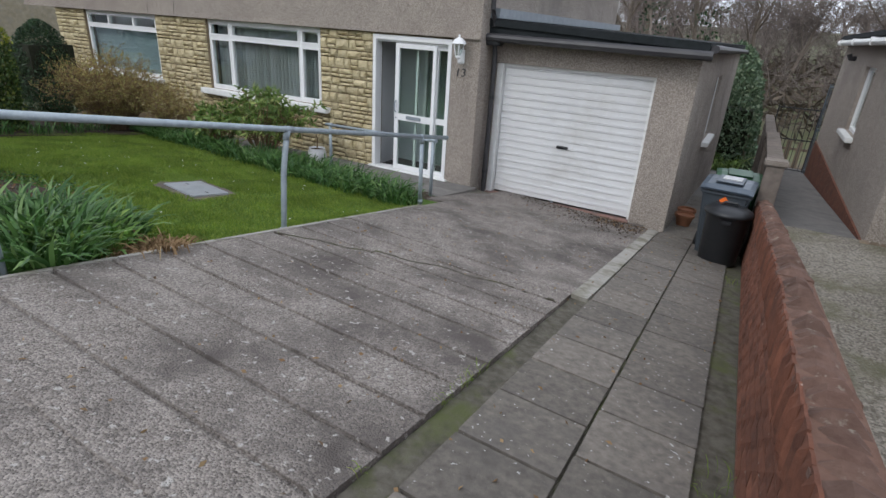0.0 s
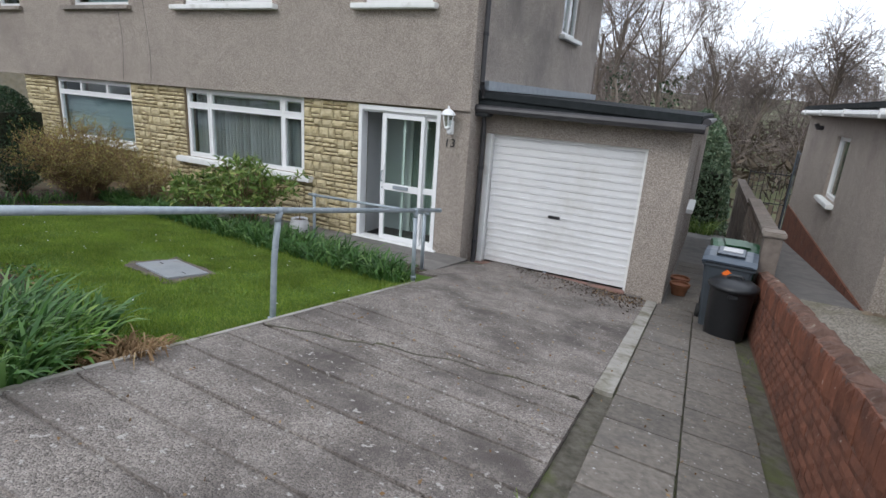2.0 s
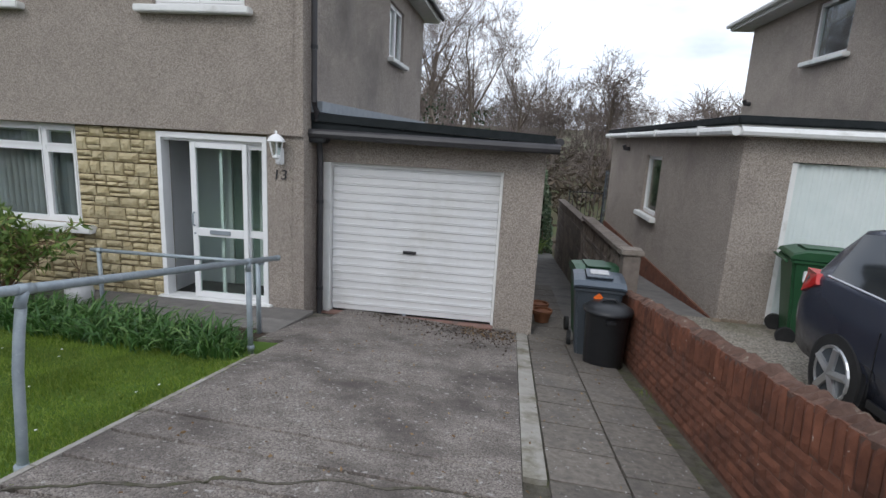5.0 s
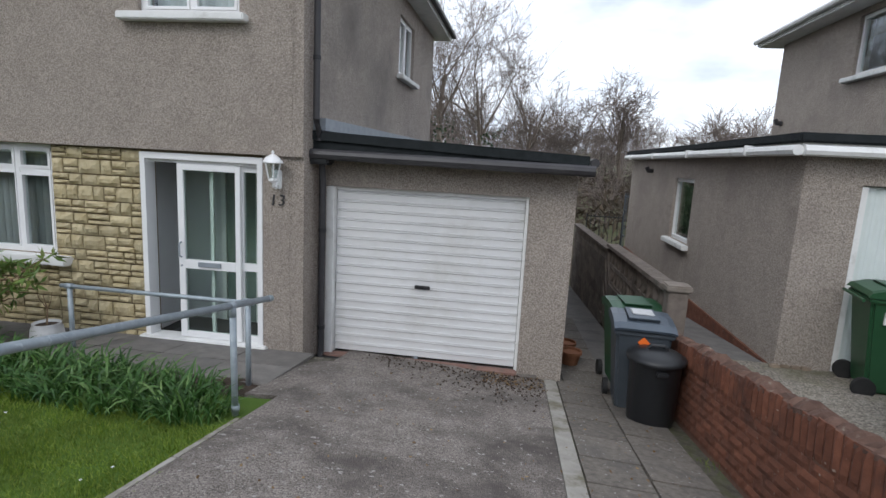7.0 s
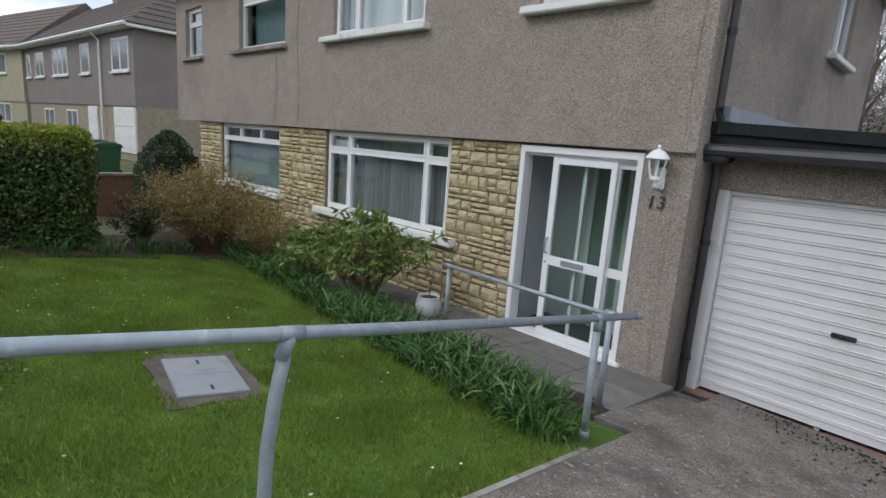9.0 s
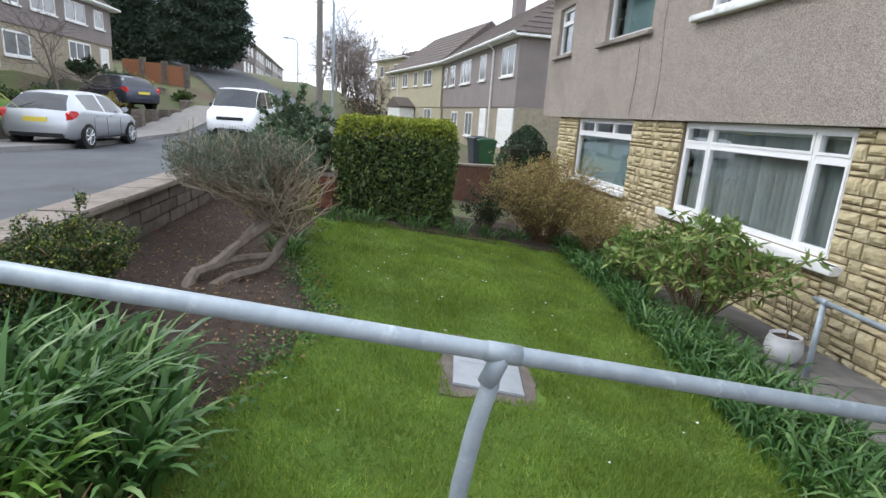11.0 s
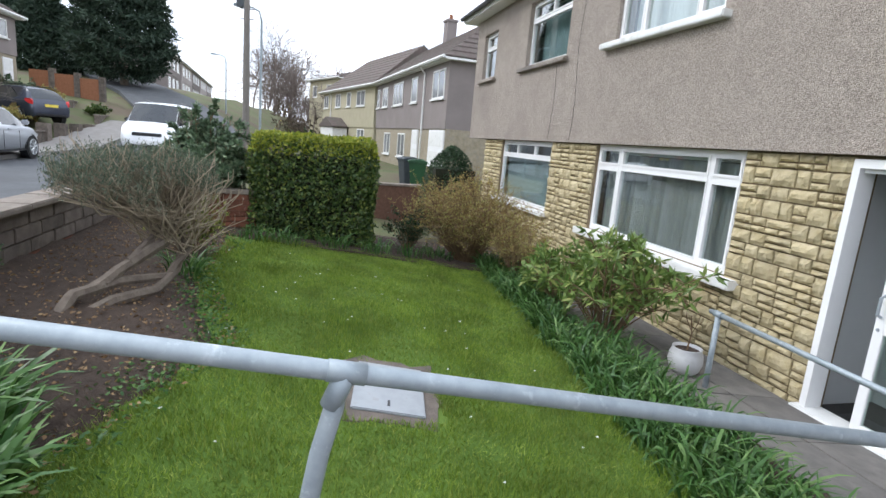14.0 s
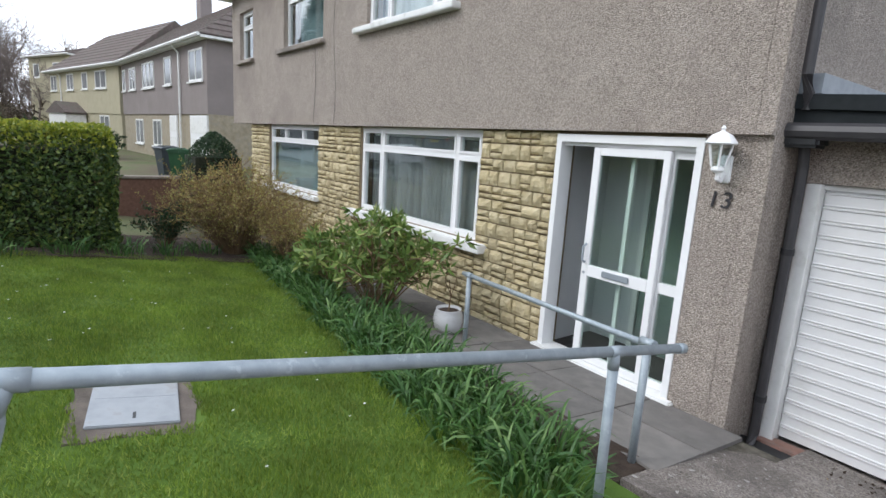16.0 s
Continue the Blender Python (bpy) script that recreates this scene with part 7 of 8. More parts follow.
def box_outline(hx, hy, hz):
    def f(n_):
        areas = np.array([hy * hz * 2, hy * hz * 2, hx * hz * 2, hx * hz * 2, hx * hy * 4])
        face = rng.choice(5, n_, p=areas / areas.sum())
        u, w_ = rng.uniform(-1, 1, n_), rng.random(n_)
        P_, N_ = np.zeros((n_, 3)), np.zeros((n_, 3))
        for i, (ax, sg) in enumerate(((0, 1), (0, -1), (1, 1), (1, -1))):
            m2 = face == i
            P_[m2, ax], N_[m2, ax] = sg * (hx if ax == 0 else hy), sg
            P_[m2, 1 - ax] = u[m2] * (hy if ax == 0 else hx)
            P_[m2, 2] = w_[m2] * hz
        m2 = face == 4
        P_[m2, 0], P_[m2, 1], P_[m2, 2] = u[m2] * hx, rng.uniform(-1, 1, m2.sum()) * hy, hz
        N_[m2, 2] = 1
        # rounded shoulders
        r_ = np.maximum(0, P_[:, 2] - hz + 0.22) / 0.22
        P_[:, 0] *= 1 - 0.07 * r_ ** 2
        P_[:, 1] *= 1 - 0.09 * r_ ** 2
        return P_, N_
    return f


def dome_outline(rx, ry, rz):
    def f(n_):
        d = unit(rng.normal(size=(n_, 3)))
        d[:, 2] = np.abs(d[:, 2]) * 1.15 - 0.15
        return d * np.array([rx, ry, rz]), unit(d / np.array([rx, ry, rz]))
    return f


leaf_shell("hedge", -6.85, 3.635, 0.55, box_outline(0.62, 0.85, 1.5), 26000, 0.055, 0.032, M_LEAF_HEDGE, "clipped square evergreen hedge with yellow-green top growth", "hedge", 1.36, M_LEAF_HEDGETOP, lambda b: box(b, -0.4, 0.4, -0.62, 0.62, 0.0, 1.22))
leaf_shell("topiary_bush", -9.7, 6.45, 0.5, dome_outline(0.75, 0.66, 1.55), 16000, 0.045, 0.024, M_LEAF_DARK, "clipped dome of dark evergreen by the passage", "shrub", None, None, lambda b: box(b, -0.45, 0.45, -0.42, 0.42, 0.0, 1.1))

# the old leaning rosemary with bare twisting limbs
rs = thing("rosemary_bush", -2.5, 1.95, 0.8, "old leaning rosemary with twisted bare limbs", "shrub")
limbs = [[(0.14, 0.0, -0.06), (-0.15, 0.06, 0.1), (-0.45, 0.25, 0.12), (-0.72, 0.52, 0.1), (-0.84, 0.66, 0.3), (-0.9, 0.52, 0.56)],
         [(0.1, 0.06, -0.06), (-0.25, 0.26, 0.03), (-0.55, 0.47, 0.03), (-0.8, 0.58, 0.14), (-0.92, 0.6, 0.38), (-1.05, 0.4, 0.6)],
         [(-0.3, 0.14, 0.1), (-0.55, 0.3, 0.24), (-0.78, 0.42, 0.42), (-0.9, 0.2, 0.66)],
         [(-0.55, 0.3, 0.24), (-0.75, 0.55, 0.4), (-0.85, 0.6, 0.6)]]
for pts in limbs:
    bm = bmesh.new()
    fine = []
    for p0, p1 in zip(pts, pts[1:]):
        for t in (0, 0.33, 0.66):
            q_ = Vector(p0).lerp(Vector(p1), t)
            fine.append(q_ + Vector((0.02 * noise.noise(q_ * 5), 0.02 * noise.noise(q_ * 7), 0)))
    fine.append(Vector(pts[-1]))
    tube(bm, fine, 0.05, 7, 0.022)
    part("limb", bm, M_BARK, rs)
tw = []
for _ in range(480):
    st_ = np.array(random.choice([l_[-1] for l_ in limbs])) + rng.normal(size=3) * 0.06
    a_ = rng.random() * 6.283
    e_ = np.array([-0.95, 0.25, 0.62]) + np.array([0.68 * math.cos(a_), 0.58 * math.sin(a_), 0.0]) * rng.random() ** 0.5
    e_[2] += 0.18 + 0.2 * rng.random() - 0.25 * ((e_[0] + 0.95) ** 2 + (e_[1] - 0.25) ** 2)
    mid_ = (st_ + e_) / 2 + np.array([0, 0, -0.05]) + rng.normal(size=3) * 0.04
    tw.append([st_, mid_, e_ + rng.normal(size=3) * 0.03, e_ + np.array([rng.normal() * 0.03, rng.normal() * 0.03, 0.13])])
for _ in range(170):
    l_ = random.choice(limbs)
    i_ = random.randrange(len(l_) - 2, len(l_))
    st_ = np.array(l_[i_]) + rng.normal(size=3) * 0.04
    a_ = rng.random() * 6.283
    e_ = st_ + np.array([math.cos(a_) * 0.4 - 0.05, math.sin(a_) * 0.4, 0.2 + 0.3 * rng.random()])
    tw.append([st_, (st_ + e_) / 2 + rng.normal(size=3) * 0.05, e_, e_ + np.array([0, 0, 0.06])])
tagged(stems_part("bare_brushwood", tw, 0.007, rs, M_TWIG_PALE, 4), kind="stuff")
P_ = np.concatenate([np.array(t_[2]) + (np.array(t_[3]) - np.array(t_[2])) * rng.random((34, 1)) + rng.normal(size=(34, 3)) * 0.022 for t_ in tw[:480]])
v, l, sz = leaf_arrays(P_, unit(rng.normal(size=P_.shape) * 0.6 + np.array([0, 0, 0.8])), 0.03, 0.007)
raw_mesh("needles", v, l, sz, M_LEAF_ROSE, rs)

# ---------------------------------------------------------------- trees


def grow(lines_t, lines_b, p, d, length, r, level, max_level, up, kids=4, wild=0.5):
    """A branch and its children; lines_t take the limbs, lines_b the twigs."""
    n2 = 4 if level < 2 else 3
    pts = [p]
    dd = d
    for i in range(n2):
        dd = unit(dd + rng.normal(size=3) * 0.12 + np.array([0, 0, up * 0.1]))
        pts.append(pts[-1] + dd * length / n2)
    (lines_t if level < 2 else lines_b).append((np.array(pts), r))
    if level >= max_level:
        return
    for k2 in range(kids + (3 if level == 0 else 0)):
        t = 0.3 + 0.7 * (k2 + rng.random()) / (kids + (3 if level == 0 else 0))
        f = min(t, 0.999) * n2
        i = int(f)
        q_ = pts[i] + (pts[i + 1] - pts[i]) * (f - i)
        nd2 = unit(dd * 0.75 + rng.normal(size=3) * wild + np.array([0, 0, up * 0.25]))
        grow(lines_t, lines_b, q_, nd2, length * (0.62 - 0.2 * t * (level == 0)) * (0.8 + 0.4 * rng.random()), r * 0.5 * (1 - 0.4 * t), level + 1, max_level, up, kids, wild)


def tree_arrays(lines, sides, least):
    vs, fs, cnt = [], [], 0
    for pts, r in lines:
        n2 = len(pts)
        d = unit(np.gradient(pts, axis=0))
        u = unit(np.cross(d, np.array([0.35, 0.2, 0.9])))
        w_ = np.cross(d, u)
        rr = np.maximum(np.linspace(r, r * 0.45, n2), least)[:, None, None]
        t = np.arange(sides) * 6.2832 / sides
        ringv = pts[:, None, :] + rr * (np.cos(t)[None, :, None] * u[:, None, :] + np.sin(t)[None, :, None] * w_[:, None, :])
        vs.append(ringv.reshape(-1, 3))
        for i in range(n2 - 1):
            for k2 in range(sides):
                fs += [cnt + i * sides + k2, cnt + i * sides + (k2 + 1) % sides, cnt + (i + 1) * sides + (k2 + 1) % sides, cnt + (i + 1) * sides + k2]
        cnt += n2 * sides
    return np.concatenate(vs), np.array(fs)


def bare_tree(name, x, y, z, h_, label, r=0.16, up=0.6, levels=4, kids=5, wild=0.5, least=0.008, mat=None, ivy=0):
    t_ = thing(name, x, y, z, label, "tree")
    lt_, lb_ = [], []
    grow(lt_, lb_, np.zeros(3), np.array([0.0, 0, 1]), h_ * 0.78, r, 0, levels, up, kids, wild)
    v, f = tree_arrays(lt_, 6, least)
    raw_mesh("trunk", v, f, np.full(len(f) // 4, 4), M_BARK, t_)
    v, f = tree_arrays(lb_, 3, least)
    raw_mesh("crown", v, f, np.full(len(f) // 4, 4), mat or M_TWIG, t_, "fine leafless winter twigs")
    if ivy:
        P2 = np.stack([rng.normal(size=ivy) * 0.45, rng.normal(size=ivy) * 0.45, rng.random(ivy) * h_ * 0.55], 1)
        v, l, sz = leaf_arrays(P2, unit(rng.normal(size=P2.shape)), 0.18, 0.13)
        raw_mesh("ivy", v, l, sz, M_LEAF_DARK, t_, "dark ivy round the trunk")
    return t_


bare_tree("birch_tree", -2.6, 34, -0.8, 10.4, "leafless birch with fine drooping twigs", 0.2, 0.5, 5, 4, 0.5, 0.007, ivy=500)
bare_tree("birch_tree", -4.6, 36, -0.8, 9.6, "leafless birch with fine twigs", 0.18, 0.6, 5, 4, 0.5, 0.007)
bare_tree("birch_tree", 0.1, 35, -0.8, 9.2, "leafless birch with fine twigs and ivy", 0.18, 0.6, 5, 4, 0.5, 0.007, ivy=350)
bare_tree("birch_tree", 2.3, 37, -0.8, 7.3, "leafless birch with fine twigs", 0.16, 0.6, 5, 4, 0.5, 0.007)
bare_tree("birch_tree", 4.6, 40, -0.5, 6.0, "smaller leafless tree with fine twigs", 0.12, 0.5, 4, 5, 0.55, 0.012)
bare_tree("oak_tree", 14.2, 38, -0.6, 6.4, "wide spreading leafless oak tree", 0.26, 0.1, 4, 5, 0.75, 0.014)
bare_tree("oak_tree", 9.8, 46, 1.0, 6.6, "leafless tree on the hillside", 0.2, 0.2, 4, 5, 0.7, 0.014)
bare_tree("garden_tree", -22.2, -8.9, 1.5, 3.3, "small leafless tree in a garden opposite", 0.07, 0.3, 3, 6, 0.75, 0.006)
# the woods on the hillsides, uncountable
wv, wf, wc = [], [], 0
protos = []
for _ in range(6):
    lt_, lb_ = [], []
    grow(lt_, lb_, np.zeros(3), np.array([0.0, 0, 1]), 6.5, 0.14, 0, 3, 0.4, 5, 0.65)
    protos.append(tree_arrays(lt_ + lb_, 3, 0.016))
spots = [(rng.uniform(-30, 45), rng.uniform(44, 100)) for _ in range(170)] + [(rng.uniform(2, 40), rng.uniform(27, 46)) for _ in range(60)] + [(rng.uniform(-150, -75), rng.uniform(-4, 40)) for _ in range(150)] + [(rng.uniform(-75, -52), rng.uniform(3, 30)) for _ in range(60)]
for i, (px, py) in enumerate(spots):
    v, f = protos[i % 6]
    a_ = rng.random() * 6.283
    sc = rng.uniform(0.6, 1.0) * (0.55 if 27 < py < 46 and px > 0 else 1.4 if px < -75 else 0.8 if px < -52 else 1.0)
    c_, s_2 = math.cos(a_) * sc, math.sin(a_) * sc
    vv_ = np.stack([v[:, 0] * c_ - v[:, 1] * s_2 + px, v[:, 0] * s_2 + v[:, 1] * c_ + py, v[:, 2] * sc + ground_z(px, py) - 0.3], 1)
    wv.append(vv_)
    wf.append(f + wc)
    wc += len(v)
wv, wf = np.concatenate(wv), np.concatenate(wf)
tagged(raw_mesh("winter_woodland", wv, wf, np.full(len(wf) // 4, 4), M_TWIG), "leafless brown woodland on the hillsides", "woodland", "", "stuff")
# undergrowth that closes the foot of the woods
nu = 26000
ux = np.concatenate([rng.uniform(-14, 30, nu // 2), rng.uniform(-120, -55, nu // 2)])
uy = np.concatenate([rng.uniform(26, 62, nu // 2), rng.uniform(0, 40, nu // 2)])
uz = np.array([ground_z(a_, b_2) for a_, b_2 in zip(ux, uy)]) + rng.random(nu) * np.where(ux < -55, 2.6, 1.9)
P2 = np.stack([ux, uy, uz], 1)
v, l, sz = leaf_arrays(P2, unit(rng.normal(size=P2.shape)), 0.5 + 0.5 * rng.random(nu), 0.16)
tagged(raw_mesh("undergrowth", v, l, sz, M_BRACKEN), "brown bracken and brambles under the trees", "undergrowth", "", "stuff")
# low weeds creeping between lawn and soil bed
nw = 2300
wx = rng.uniform(-5.6, 0.2, nw)
wy = np.array([bed_edge(float(q)) for q in wx]) + rng.normal(size=nw) * 0.12 - 0.06
near = np.array([noise.noise((float(p_) * 1.6, float(q_) * 1.6, 21)) > -0.02 for p_, q_ in zip(wx, wy)])
wx, wy = wx[near], wy[near]
P_ = np.stack([wx, wy, np.array([lawn_z(float(p_), float(q_)) + 0.03 for p_, q_ in zip(wx, wy)]) + 0.03 * rng.random(len(wx))], 1)
v, l, s = leaf_arrays(P_, unit(np.stack([rng.normal(size=len(wx)), rng.normal(size=len(wx)), 0.2 + 0.3 * rng.random(len(wx))], 1)), 0.036, 0.018)
tagged(raw_mesh("low_weeds", v, l, s, M_LEAF_DAFF), "low green weeds along the edge of the soil bed", "weeds", "", "stuff")
# crumbs of moss and grit gathered on the driveway below the garage door
n_ = 480
mx_ = 0.4 + 2.15 * np.sqrt(rng.random(n_))
my_ = 8.08 - np.abs(rng.normal(size=n_)) * (0.1 + 0.42 * (mx_ / 2.55))
P_ = np.stack([mx_, my_, np.array([drive_z(float(x), float(y)) + 0.008 for x, y in zip(mx_, my_)])], 1)
W_ = unit(np.stack([rng.normal(size=n_), rng.normal(size=n_), np.abs(rng.normal(size=n_)) * 0.35], 1))
v, l, s = leaf_arrays(P_, W_, 0.032, 0.02)
tagged(raw_mesh("moss_crumbs", v, l, s, M_SOIL), "dark crumbs of moss and grit on the driveway", "moss", "", "stuff")
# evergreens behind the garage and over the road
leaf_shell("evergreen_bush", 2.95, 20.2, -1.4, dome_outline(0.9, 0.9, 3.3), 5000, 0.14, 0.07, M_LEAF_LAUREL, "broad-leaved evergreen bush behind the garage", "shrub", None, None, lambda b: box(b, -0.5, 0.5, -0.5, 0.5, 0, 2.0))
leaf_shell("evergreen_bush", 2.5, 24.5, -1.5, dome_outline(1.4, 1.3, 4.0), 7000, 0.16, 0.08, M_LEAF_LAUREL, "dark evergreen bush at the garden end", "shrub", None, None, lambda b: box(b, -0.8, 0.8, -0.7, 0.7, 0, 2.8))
strap_clump("garden_plant", 3.1, 19.2, lambda x, y: -1.35, 0.4, 0.3, 120, 0.9, 0.04, M_LEAF_RHODO, "bright green leafy plant behind the garage")


def conifer(x, y, z, h_, r, label, n_=46000):
    c = thing("conifer", x, y, z, label, "tree")
    bm_ = bmesh.new()
    tube(bm_, [(0, 0, 0), (0, 0, h_ * 0.95)], 0.3, 8, 0.05)
    part("trunk", bm_, M_BARK, c)
    t = rng.random(n_) ** 0.8
    a_ = rng.random(n_) * 6.283
    lay = 0.82 + 0.18 * np.sin(t * 60 + 3 * np.sin(a_ * 3))
    rad = r * np.where(t < 0.12, 0.55 + t * 3.6, 1.06 - 0.95 * ((t - 0.12) / 0.88) ** 1.35) * lay * (0.75 + 0.25 * rng.random(n_))
    P3 = np.stack([rad * np.cos(a_), rad * np.sin(a_), 0.06 * h_ + t * h_ * 0.94], 1)
    W3 = unit(np.stack([np.cos(a_), np.sin(a_), 0.15 + 0 * a_], 1) * 0.4 + rng.normal(size=(n_, 3)) * 0.7)
    v, l, sz = leaf_arrays(P3, W3, 0.32 + 0.3 * rng.random(n_), 0.12)
    raw_mesh("crown", v, l, sz, M_CONIFER, c)
    return c


conifer(-45, -10.0, ground_z(-45, -10.0) - 0.2, 14.5, 3.7, "tall dark conifer beside the hill road")
conifer(-50, -17.0, 4.3, 7.0, 3.5, "broad dark conifer behind the brick wall", 16000)
conifer(-56, -22.5, 5.0, 7.4, 4.5, "broad dark conifer on the hill", 16000)
strap_clump("phormium", -12.3, -7.2, lambda x, y: road_z(-12) + 0.4, 0.55, 0.45, 900, 2.1, 0.085, M_LEAF_YEL, "large yellow-striped strap-leaved plant by the stone wall", "", 1.1, 0.75)
for x, y, z, sx, h_, m2 in ((-14.8, -9.4, 1.9, 1.1, 1.3, M_LEAF_DARK), (-16.3, -9.0, 1.7, 0.9, 1.0, M_LEAF_LAUREL), (-20.2, -9.4, 1.8, 1.3, 1.2, M_LEAF_HEDGE), (-22.6, -9.6, 1.9, 0.9, 1.0, M_LEAF_HEDGETOP), (-24.5, -8.0, 1.3, 0.9, 0.7, M_LEAF_BROWN), (-10.5, -9.6, 1.9, 1.0, 1.4, M_LEAF_BROWN), (-26.5, 6.0, 0.9, 1.0, 1.3, M_LEAF_DARK), (-33, 3.5, 1.0, 1.0, 1.6, M_LEAF_DARK), (-26.8, -8.4, 2.0, 0.8, 0.8, M_LEAF_HEDGE), (-29.5, -10.0, 2.4, 1.0, 1.0, M_LEAF_LAUREL), (-32.0, -9.8, 2.6, 0.9, 0.9, M_LEAF_BROWN), (-27.5, -10.5, 2.5, 1.1, 1.1, M_LEAF_DARK), (-24.0, -10.2, 2.1, 0.9, 1.2, M_LEAF_LAUREL), (-18.0, -10.0, 1.9, 1.0, 1.3, M_LEAF_LAUREL), (-31.0, -7.2, 1.9, 0.7, 0.6, M_LEAF_HEDGE)):
    shrub("garden_shrub", x, y, ground_z(x, y) - 0.03, (sx, sx * 0.8), h_, 40, 26, 0.11, 0.055, m2, M_STEM, "leafy shrub in a garden across the road" if y < 0 else "leafy shrub in a garden down the street", 0.01, 0.2)
sheet("opposite_lawn", steps(-17, -12, 6), steps(-10.5, -6.6, 6), lambda x, y: ground_z(x, y) + 0.25, M_TURF, "sloping green lawn across the road", "lawn", 0.4)

# ---------------------------------------------------------------- pieces: stone facing, bricks and slabs


def rough_block_mesh(name, mat, nx_=6, nz_=4, rough=0.5, seed=0.0, round_=0.16):
    """A unit stone: x and z from -0.5 to 0.5, its rough face towards -y, one metre deep in y units of relief."""
    bm_ = bmesh.new()
    grid = []
    for j in range(nz_ + 1):
        row = []
        for i in range(nx_ + 1):
            u, w_ = i / nx_ - 0.5, j / nz_ - 0.5
            ed = min(0.5 - abs(u), (0.5 - abs(w_)) * 1.0)
            bulge = min(1.0, ed / round_)
            y = -(0.35 + 0.45 * bulge) - rough * 0.5 * noise.noise((u * 3.1 + seed, w_ * 2.3, seed * 1.7)) * bulge
            jit = 0.035 * noise.noise((u * 4, w_ * 4, seed + 9))
            row.append(bm_.verts.new((u * (1 + jit * 0.4), y, w_ + jit)))
        grid.append(row)
    for j in range(nz_):
        for i in range(nx_):
            bm_.faces.new((grid[j][i], grid[j][i + 1], grid[j + 1][i + 1], grid[j + 1][i]))
    rim = grid[0] + [r[-1] for r in grid[1:]] + grid[-1][-2::-1] + [r[0] for r in grid[-2:0:-1]]
    back = [bm_.verts.new((v.co.x * 1.0, 0.0, v.co.z * 1.0)) for v in rim]
    n2 = len(rim)
    for k in range(n2):
        bm_.faces.new((rim[(k + 1) % n2], rim[k], back[k], back[(k + 1) % n2]))
    bm_.normal_update()
    me = bpy.data.meshes.new(name)
    bm_.to_mesh(me)
    bm_.free()
    me.materials.append(mat)
    return me


stone_kinds = [rough_block_mesh("stone", M_STONE, 5, 3, 0.7, 3.3 * k) for k in range(7)]
stone_wall = bpy.data.objects["wall_lower_front"]


def lay_stones(x0, x1, z0, z1):
    """Random coursed stone: tall stones and split courses."""
    z = z0
    while z < z1 - 0.03:
        h_ = min(random.choice((0.13, 0.15, 0.17)), z1 - z)
        if z1 - z - h_ < 0.05:
            h_ = z1 - z
        x = x0
        while x < x1 - 0.02:
            w_ = random.uniform(0.12, 0.3)
            if x1 - x - w_ < 0.1:
                w_ = x1 - x
            split = [(z, h_)] if random.random() < 0.5 else [(z, h_ * 0.42), (z + h_ * 0.42, h_ * 0.58)]
            for zz_, hh in split:
                cuts = [(x, w_)] if hh > 0.12 or w_ < 0.24 or random.random() < 0.6 else [(x, w_ * 0.55), (x + w_ * 0.55, w_ * 0.45)]
                for xx_, ww in cuts:
                    ob = new("stone", random.choice(stone_kinds))
                    ob.parent = stone_wall
                    ob.matrix_basis = Matrix.LocRotScale((xx_ + ww / 2, YF + 0.02, zz_ + hh / 2), None, (ww - 0.016, random.uniform(0.035, 0.065), hh - 0.016))
            x += w_
        z += h_


lay_stones(-3.19, -2.06, 0.02, 2.3)
lay_stones(-6.1, -3.19, 0.02, 0.905)
lay_stones(-7.67, -6.11, 0.2, 2.3)
lay_stones(-10.26, -7.67, 0.25, 0.95)
lay_stones(-11.44, -10.27, 0.4, 2.3)

# bricks of the boundary wall, laid with the slope
brick_kinds = [rough_block_mesh("brick", M_BRICK, 4, 2, 0.5, 1.7 * k, 0.1) for k in range(4)]
slope = math.atan(-0.155)
for c in range(7):
    for k in range(30):
        y = 1.0 + 0.225 * k + (0.112 if c % 2 else 0)
        if y > 7.95:
            continue
        z = drive_z(3.8, y) + 0.02 + 0.075 * c
        ob = new("brick", random.choice(brick_kinds))
        ob.parent = bw
        m2 = Matrix.Translation((-0.048, y - 3.0, z + 0.032)) @ Matrix.Rotation(slope, 4, "X") @ Matrix.Rotation(radians(-90), 4, "Z") @ Matrix.Diagonal((0.218, random.uniform(0.014, 0.02), 0.069, 1))
        ob.matrix_basis = m2
bm = bmesh.new()
for c in range(9):
    for k in range(6):
        y = 1.0 - 0.225 * (k + 1) + (0.112 if c % 2 else 0)
        z = drive_z(3.8, y) + 0.02 + 0.075 * c
        box(bm, -0.066, -0.05, y - 3.107, y - 2.893, z, z + 0.065)
tagged(part("far_bricks", bm, M_BRICK, bw), "", "", "", "stuff")
# a soldier course on top, its heads uneven and weathered
cope_kinds = [rough_block_mesh("soldier_brick", M_BRICK, 2, 5, 0.6, 2.1 * k + 5, 0.2) for k in range(4)]
cap_kinds = [rough_block_mesh("coping_brick", M_COPE, 3, 3, 1.0, 2.9 * k + 5, 0.2) for k in range(4)]
y = 0.9
while y < 7.95:
    ob = new("soldier_brick", random.choice(cope_kinds))
    ob.parent = bw
    ob.matrix_basis = Matrix.Translation((-0.046, y + 0.036 - 3.0, brick_top(y) - 0.135 + random.uniform(-0.014, 0.012))) @ Matrix.Rotation(slope * 0.5 + random.uniform(-0.05, 0.05), 4, "X") @ Matrix.Rotation(radians(-90), 4, "Z") @ Matrix.Diagonal((0.07, random.uniform(0.022, 0.034), 0.225, 1))
    y += 0.076
y = 0.2
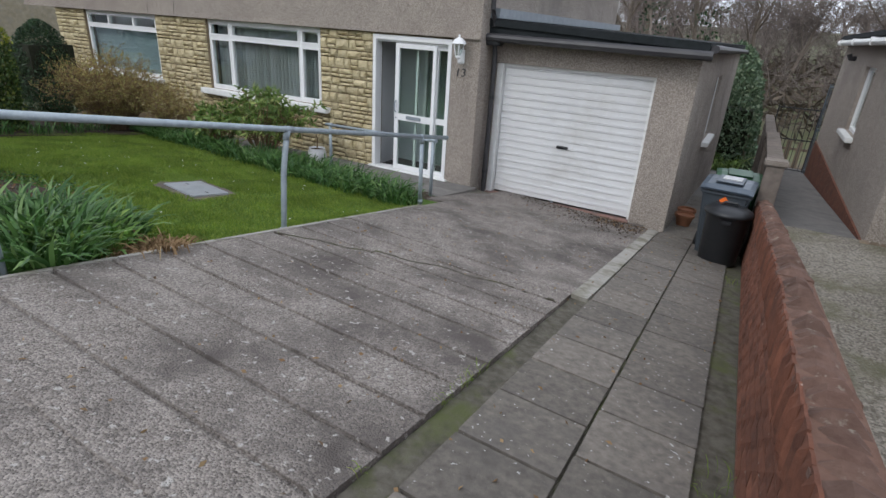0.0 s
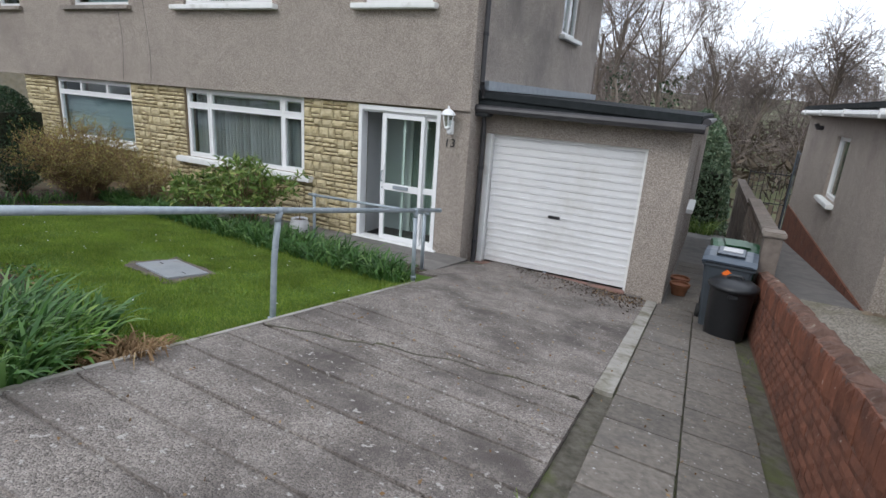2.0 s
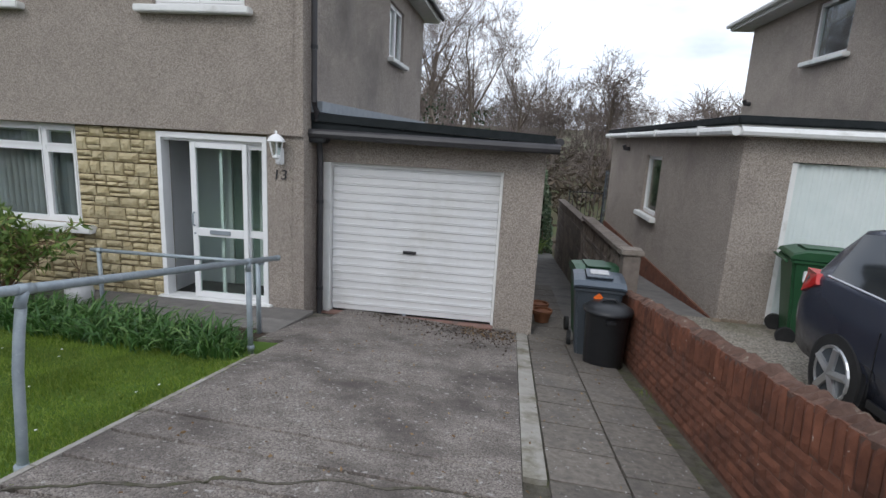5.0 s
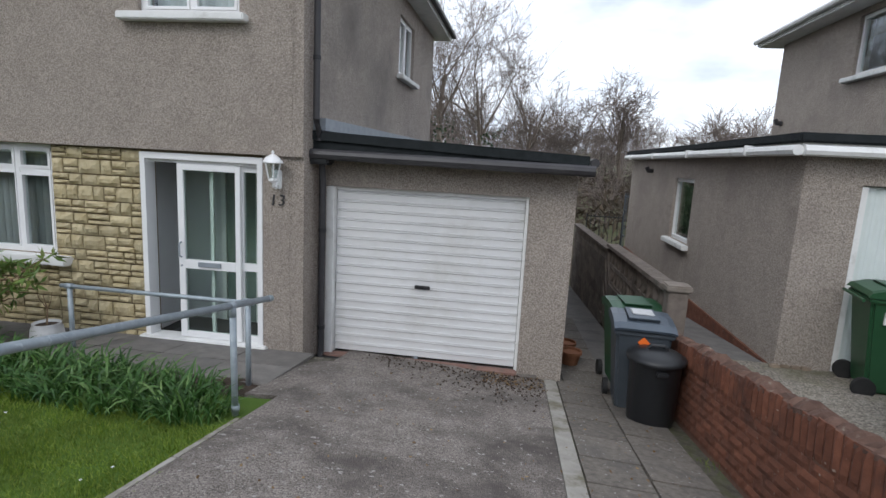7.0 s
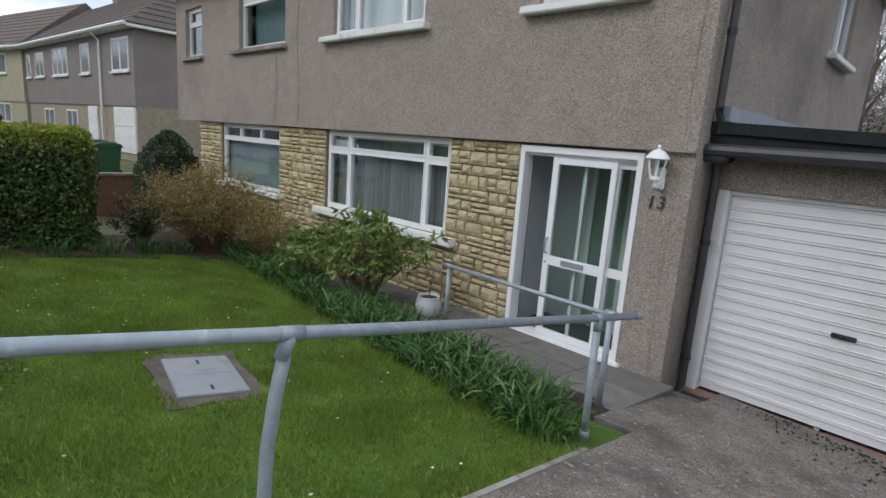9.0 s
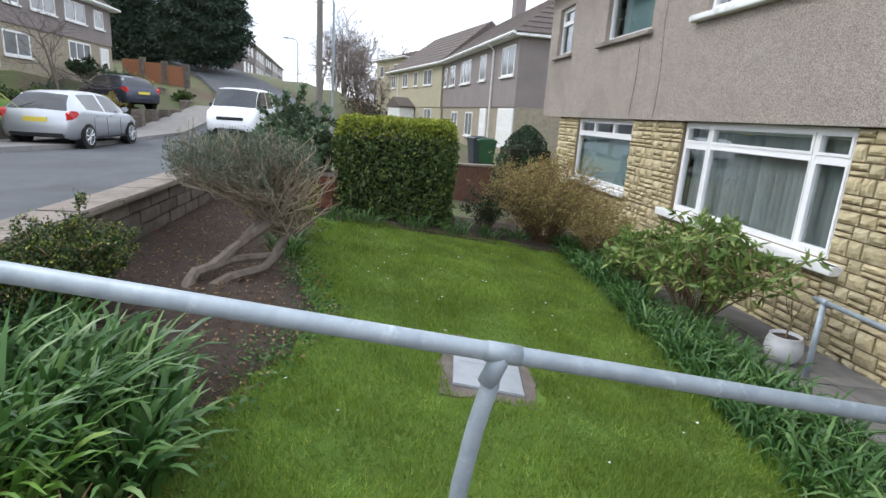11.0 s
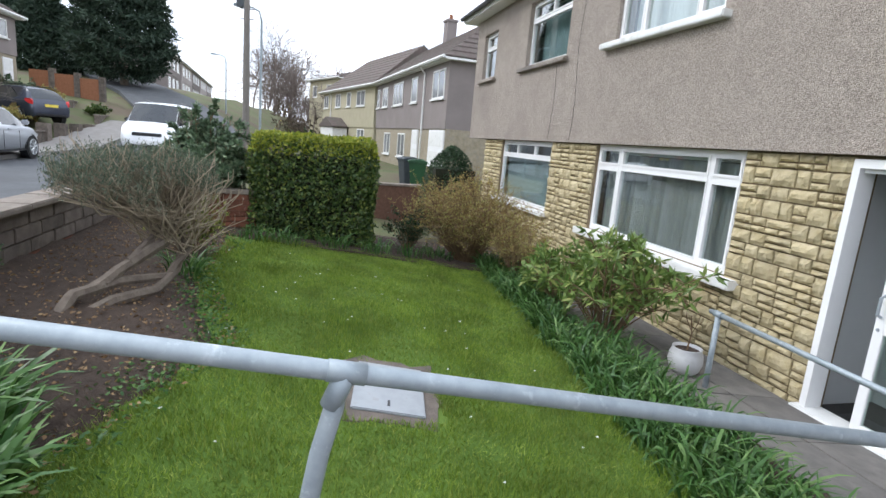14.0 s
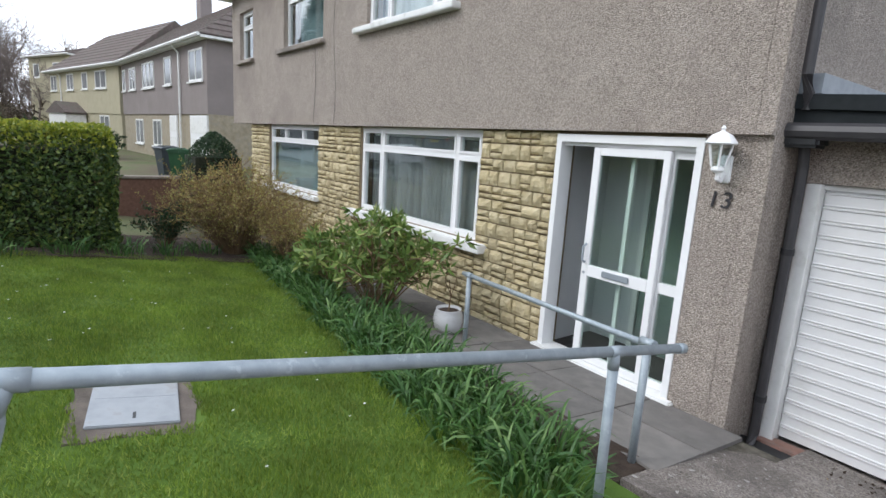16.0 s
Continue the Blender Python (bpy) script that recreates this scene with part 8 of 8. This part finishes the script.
while y < 7.95:
    w_ = random.uniform(0.07, 0.16)
    ob = new("coping_brick", random.choice(cap_kinds))
    ob.parent = bw
    ob.matrix_basis = Matrix.Translation((0.025, y + w_ / 2 - 3.0, brick_top(y + w_ / 2) - 0.05)) @ Matrix.Rotation(slope + random.uniform(-0.2, 0.2), 4, "X") @ Matrix.Rotation(radians(-90), 4, "Z") @ Matrix.Rotation(radians(-90), 4, "X") @ Matrix.Diagonal((w_ - 0.006, random.uniform(0.05, 0.085), random.uniform(0.13, 0.17), 1))
    y += w_

# paving slabs of the side path and the entrance path
slab_bed = bpy.data.objects["slab_bed"]
bm = bmesh.new()
box(bm, -0.5, 0.5, -0.5, 0.5, -0.5, 0.5)
bmesh.ops.bevel(bm, geom=list(bm.edges), offset=0.012, segments=1, affect="EDGES")
slab_me = bpy.data.meshes.new("paving_slab")
bm.to_mesh(slab_me)
bm.free()
slab_me.materials.append(M_SLAB)
tilt = Euler((-math.atan(0.155), math.atan(0.05), 0))
for col, (xa, xb_) in enumerate(((2.735, 3.18), (3.195, 3.64))):
    y = 2.17 - 0.45 * 5 - (0.2 if col == 0 else 0)
    while y < 7.9:
        ln = 0.45
        ob = new("paving_slab", slab_me)
        ob.parent = slab_bed
        yc, xc = y + ln / 2, (xa + xb_) / 2
        r_ = Euler((tilt.x + random.uniform(-0.008, 0.008), tilt.y + random.uniform(-0.008, 0.008), random.uniform(-0.006, 0.006)))
        ob.matrix_basis = Matrix.LocRotScale((xc, yc, drive_z(xc, yc) - 0.022 + random.uniform(-0.004, 0.004)), r_, (xb_ - xa, ln - 0.014, 0.05))
        y += ln
for k in range(7):
    ob = new("paving_slab", slab_me)
    ob.parent = slab_bed
    yc = 8.4 + k * 0.62
    ob.matrix_basis = Matrix.LocRotScale((3.06, yc, passage_z(3, yc) + 0.005), Euler((-0.105, 0, 0)), (0.5, 0.6, 0.04))
path_bed = sheet("entrance_path", steps(-5.2, 0.3, 12), steps(6.5, 7.72, 4), lambda x, y: path_z(x, y) - 0.02, M_MOSS, "mossy bedding of the entrance path", "path", 0.3)
pslab = slab_me.copy()
pslab.materials.clear()
pslab.materials.append(M_PATH)
x = -5.2
while x < 0.0:
    for ya, yb in ((6.55, 7.14), (7.15, 7.72)):
        ob = new("paving_slab", pslab)
        ob.parent = path_bed
        ln = min(0.75, 0.02 - x)
        xc, yc = x + ln / 2, (ya + yb) / 2
        ob.matrix_basis = Matrix.LocRotScale((xc, yc, path_z(xc, yc) - 0.012 + random.uniform(-0.004, 0.004)), Euler((-math.atan(0.11), random.uniform(-0.006, 0.006), random.uniform(-0.005, 0.005))), (ln - 0.012, yb - ya - 0.01, 0.05))
    x += 0.75
sheet("drive_apron", steps(-0.02, 0.3, 3), steps(6.25, 7.6, 10), lambda x, y: drive_z(0.3, y) - 0.012 - 0.06 * (0.3 - x), M_CONC, "cracked concrete apron joining path and driveway", "driveway", 0.3)
edging = thing("lawn_edging", 0.26, 3.8, 0.7, "mossy concrete edging along the lawn", "edging", "", 0, "structure")
for k in range(6):
    bm = bmesh.new()
    y0, y1 = 1.3 + k * 0.72, 2.01 + k * 0.72
    v = [bm.verts.new((xx_ - 0.26, yy_ - 3.8, drive_z(0.3, yy_) + dz - 0.7)) for yy_ in (y0, y1) for xx_, dz in ((0.262, -0.12), (0.298, -0.12), (0.298, 0.004), (0.262, 0.004))]
    for q_ in ((0, 1, 5, 4), (1, 2, 6, 5), (2, 3, 7, 6), (3, 0, 4, 7), (3, 2, 1, 0), (4, 5, 6, 7)):
        bm.faces.new([v[i] for i in q_])
    part("edging_stone", bm, M_STRIP, edging)
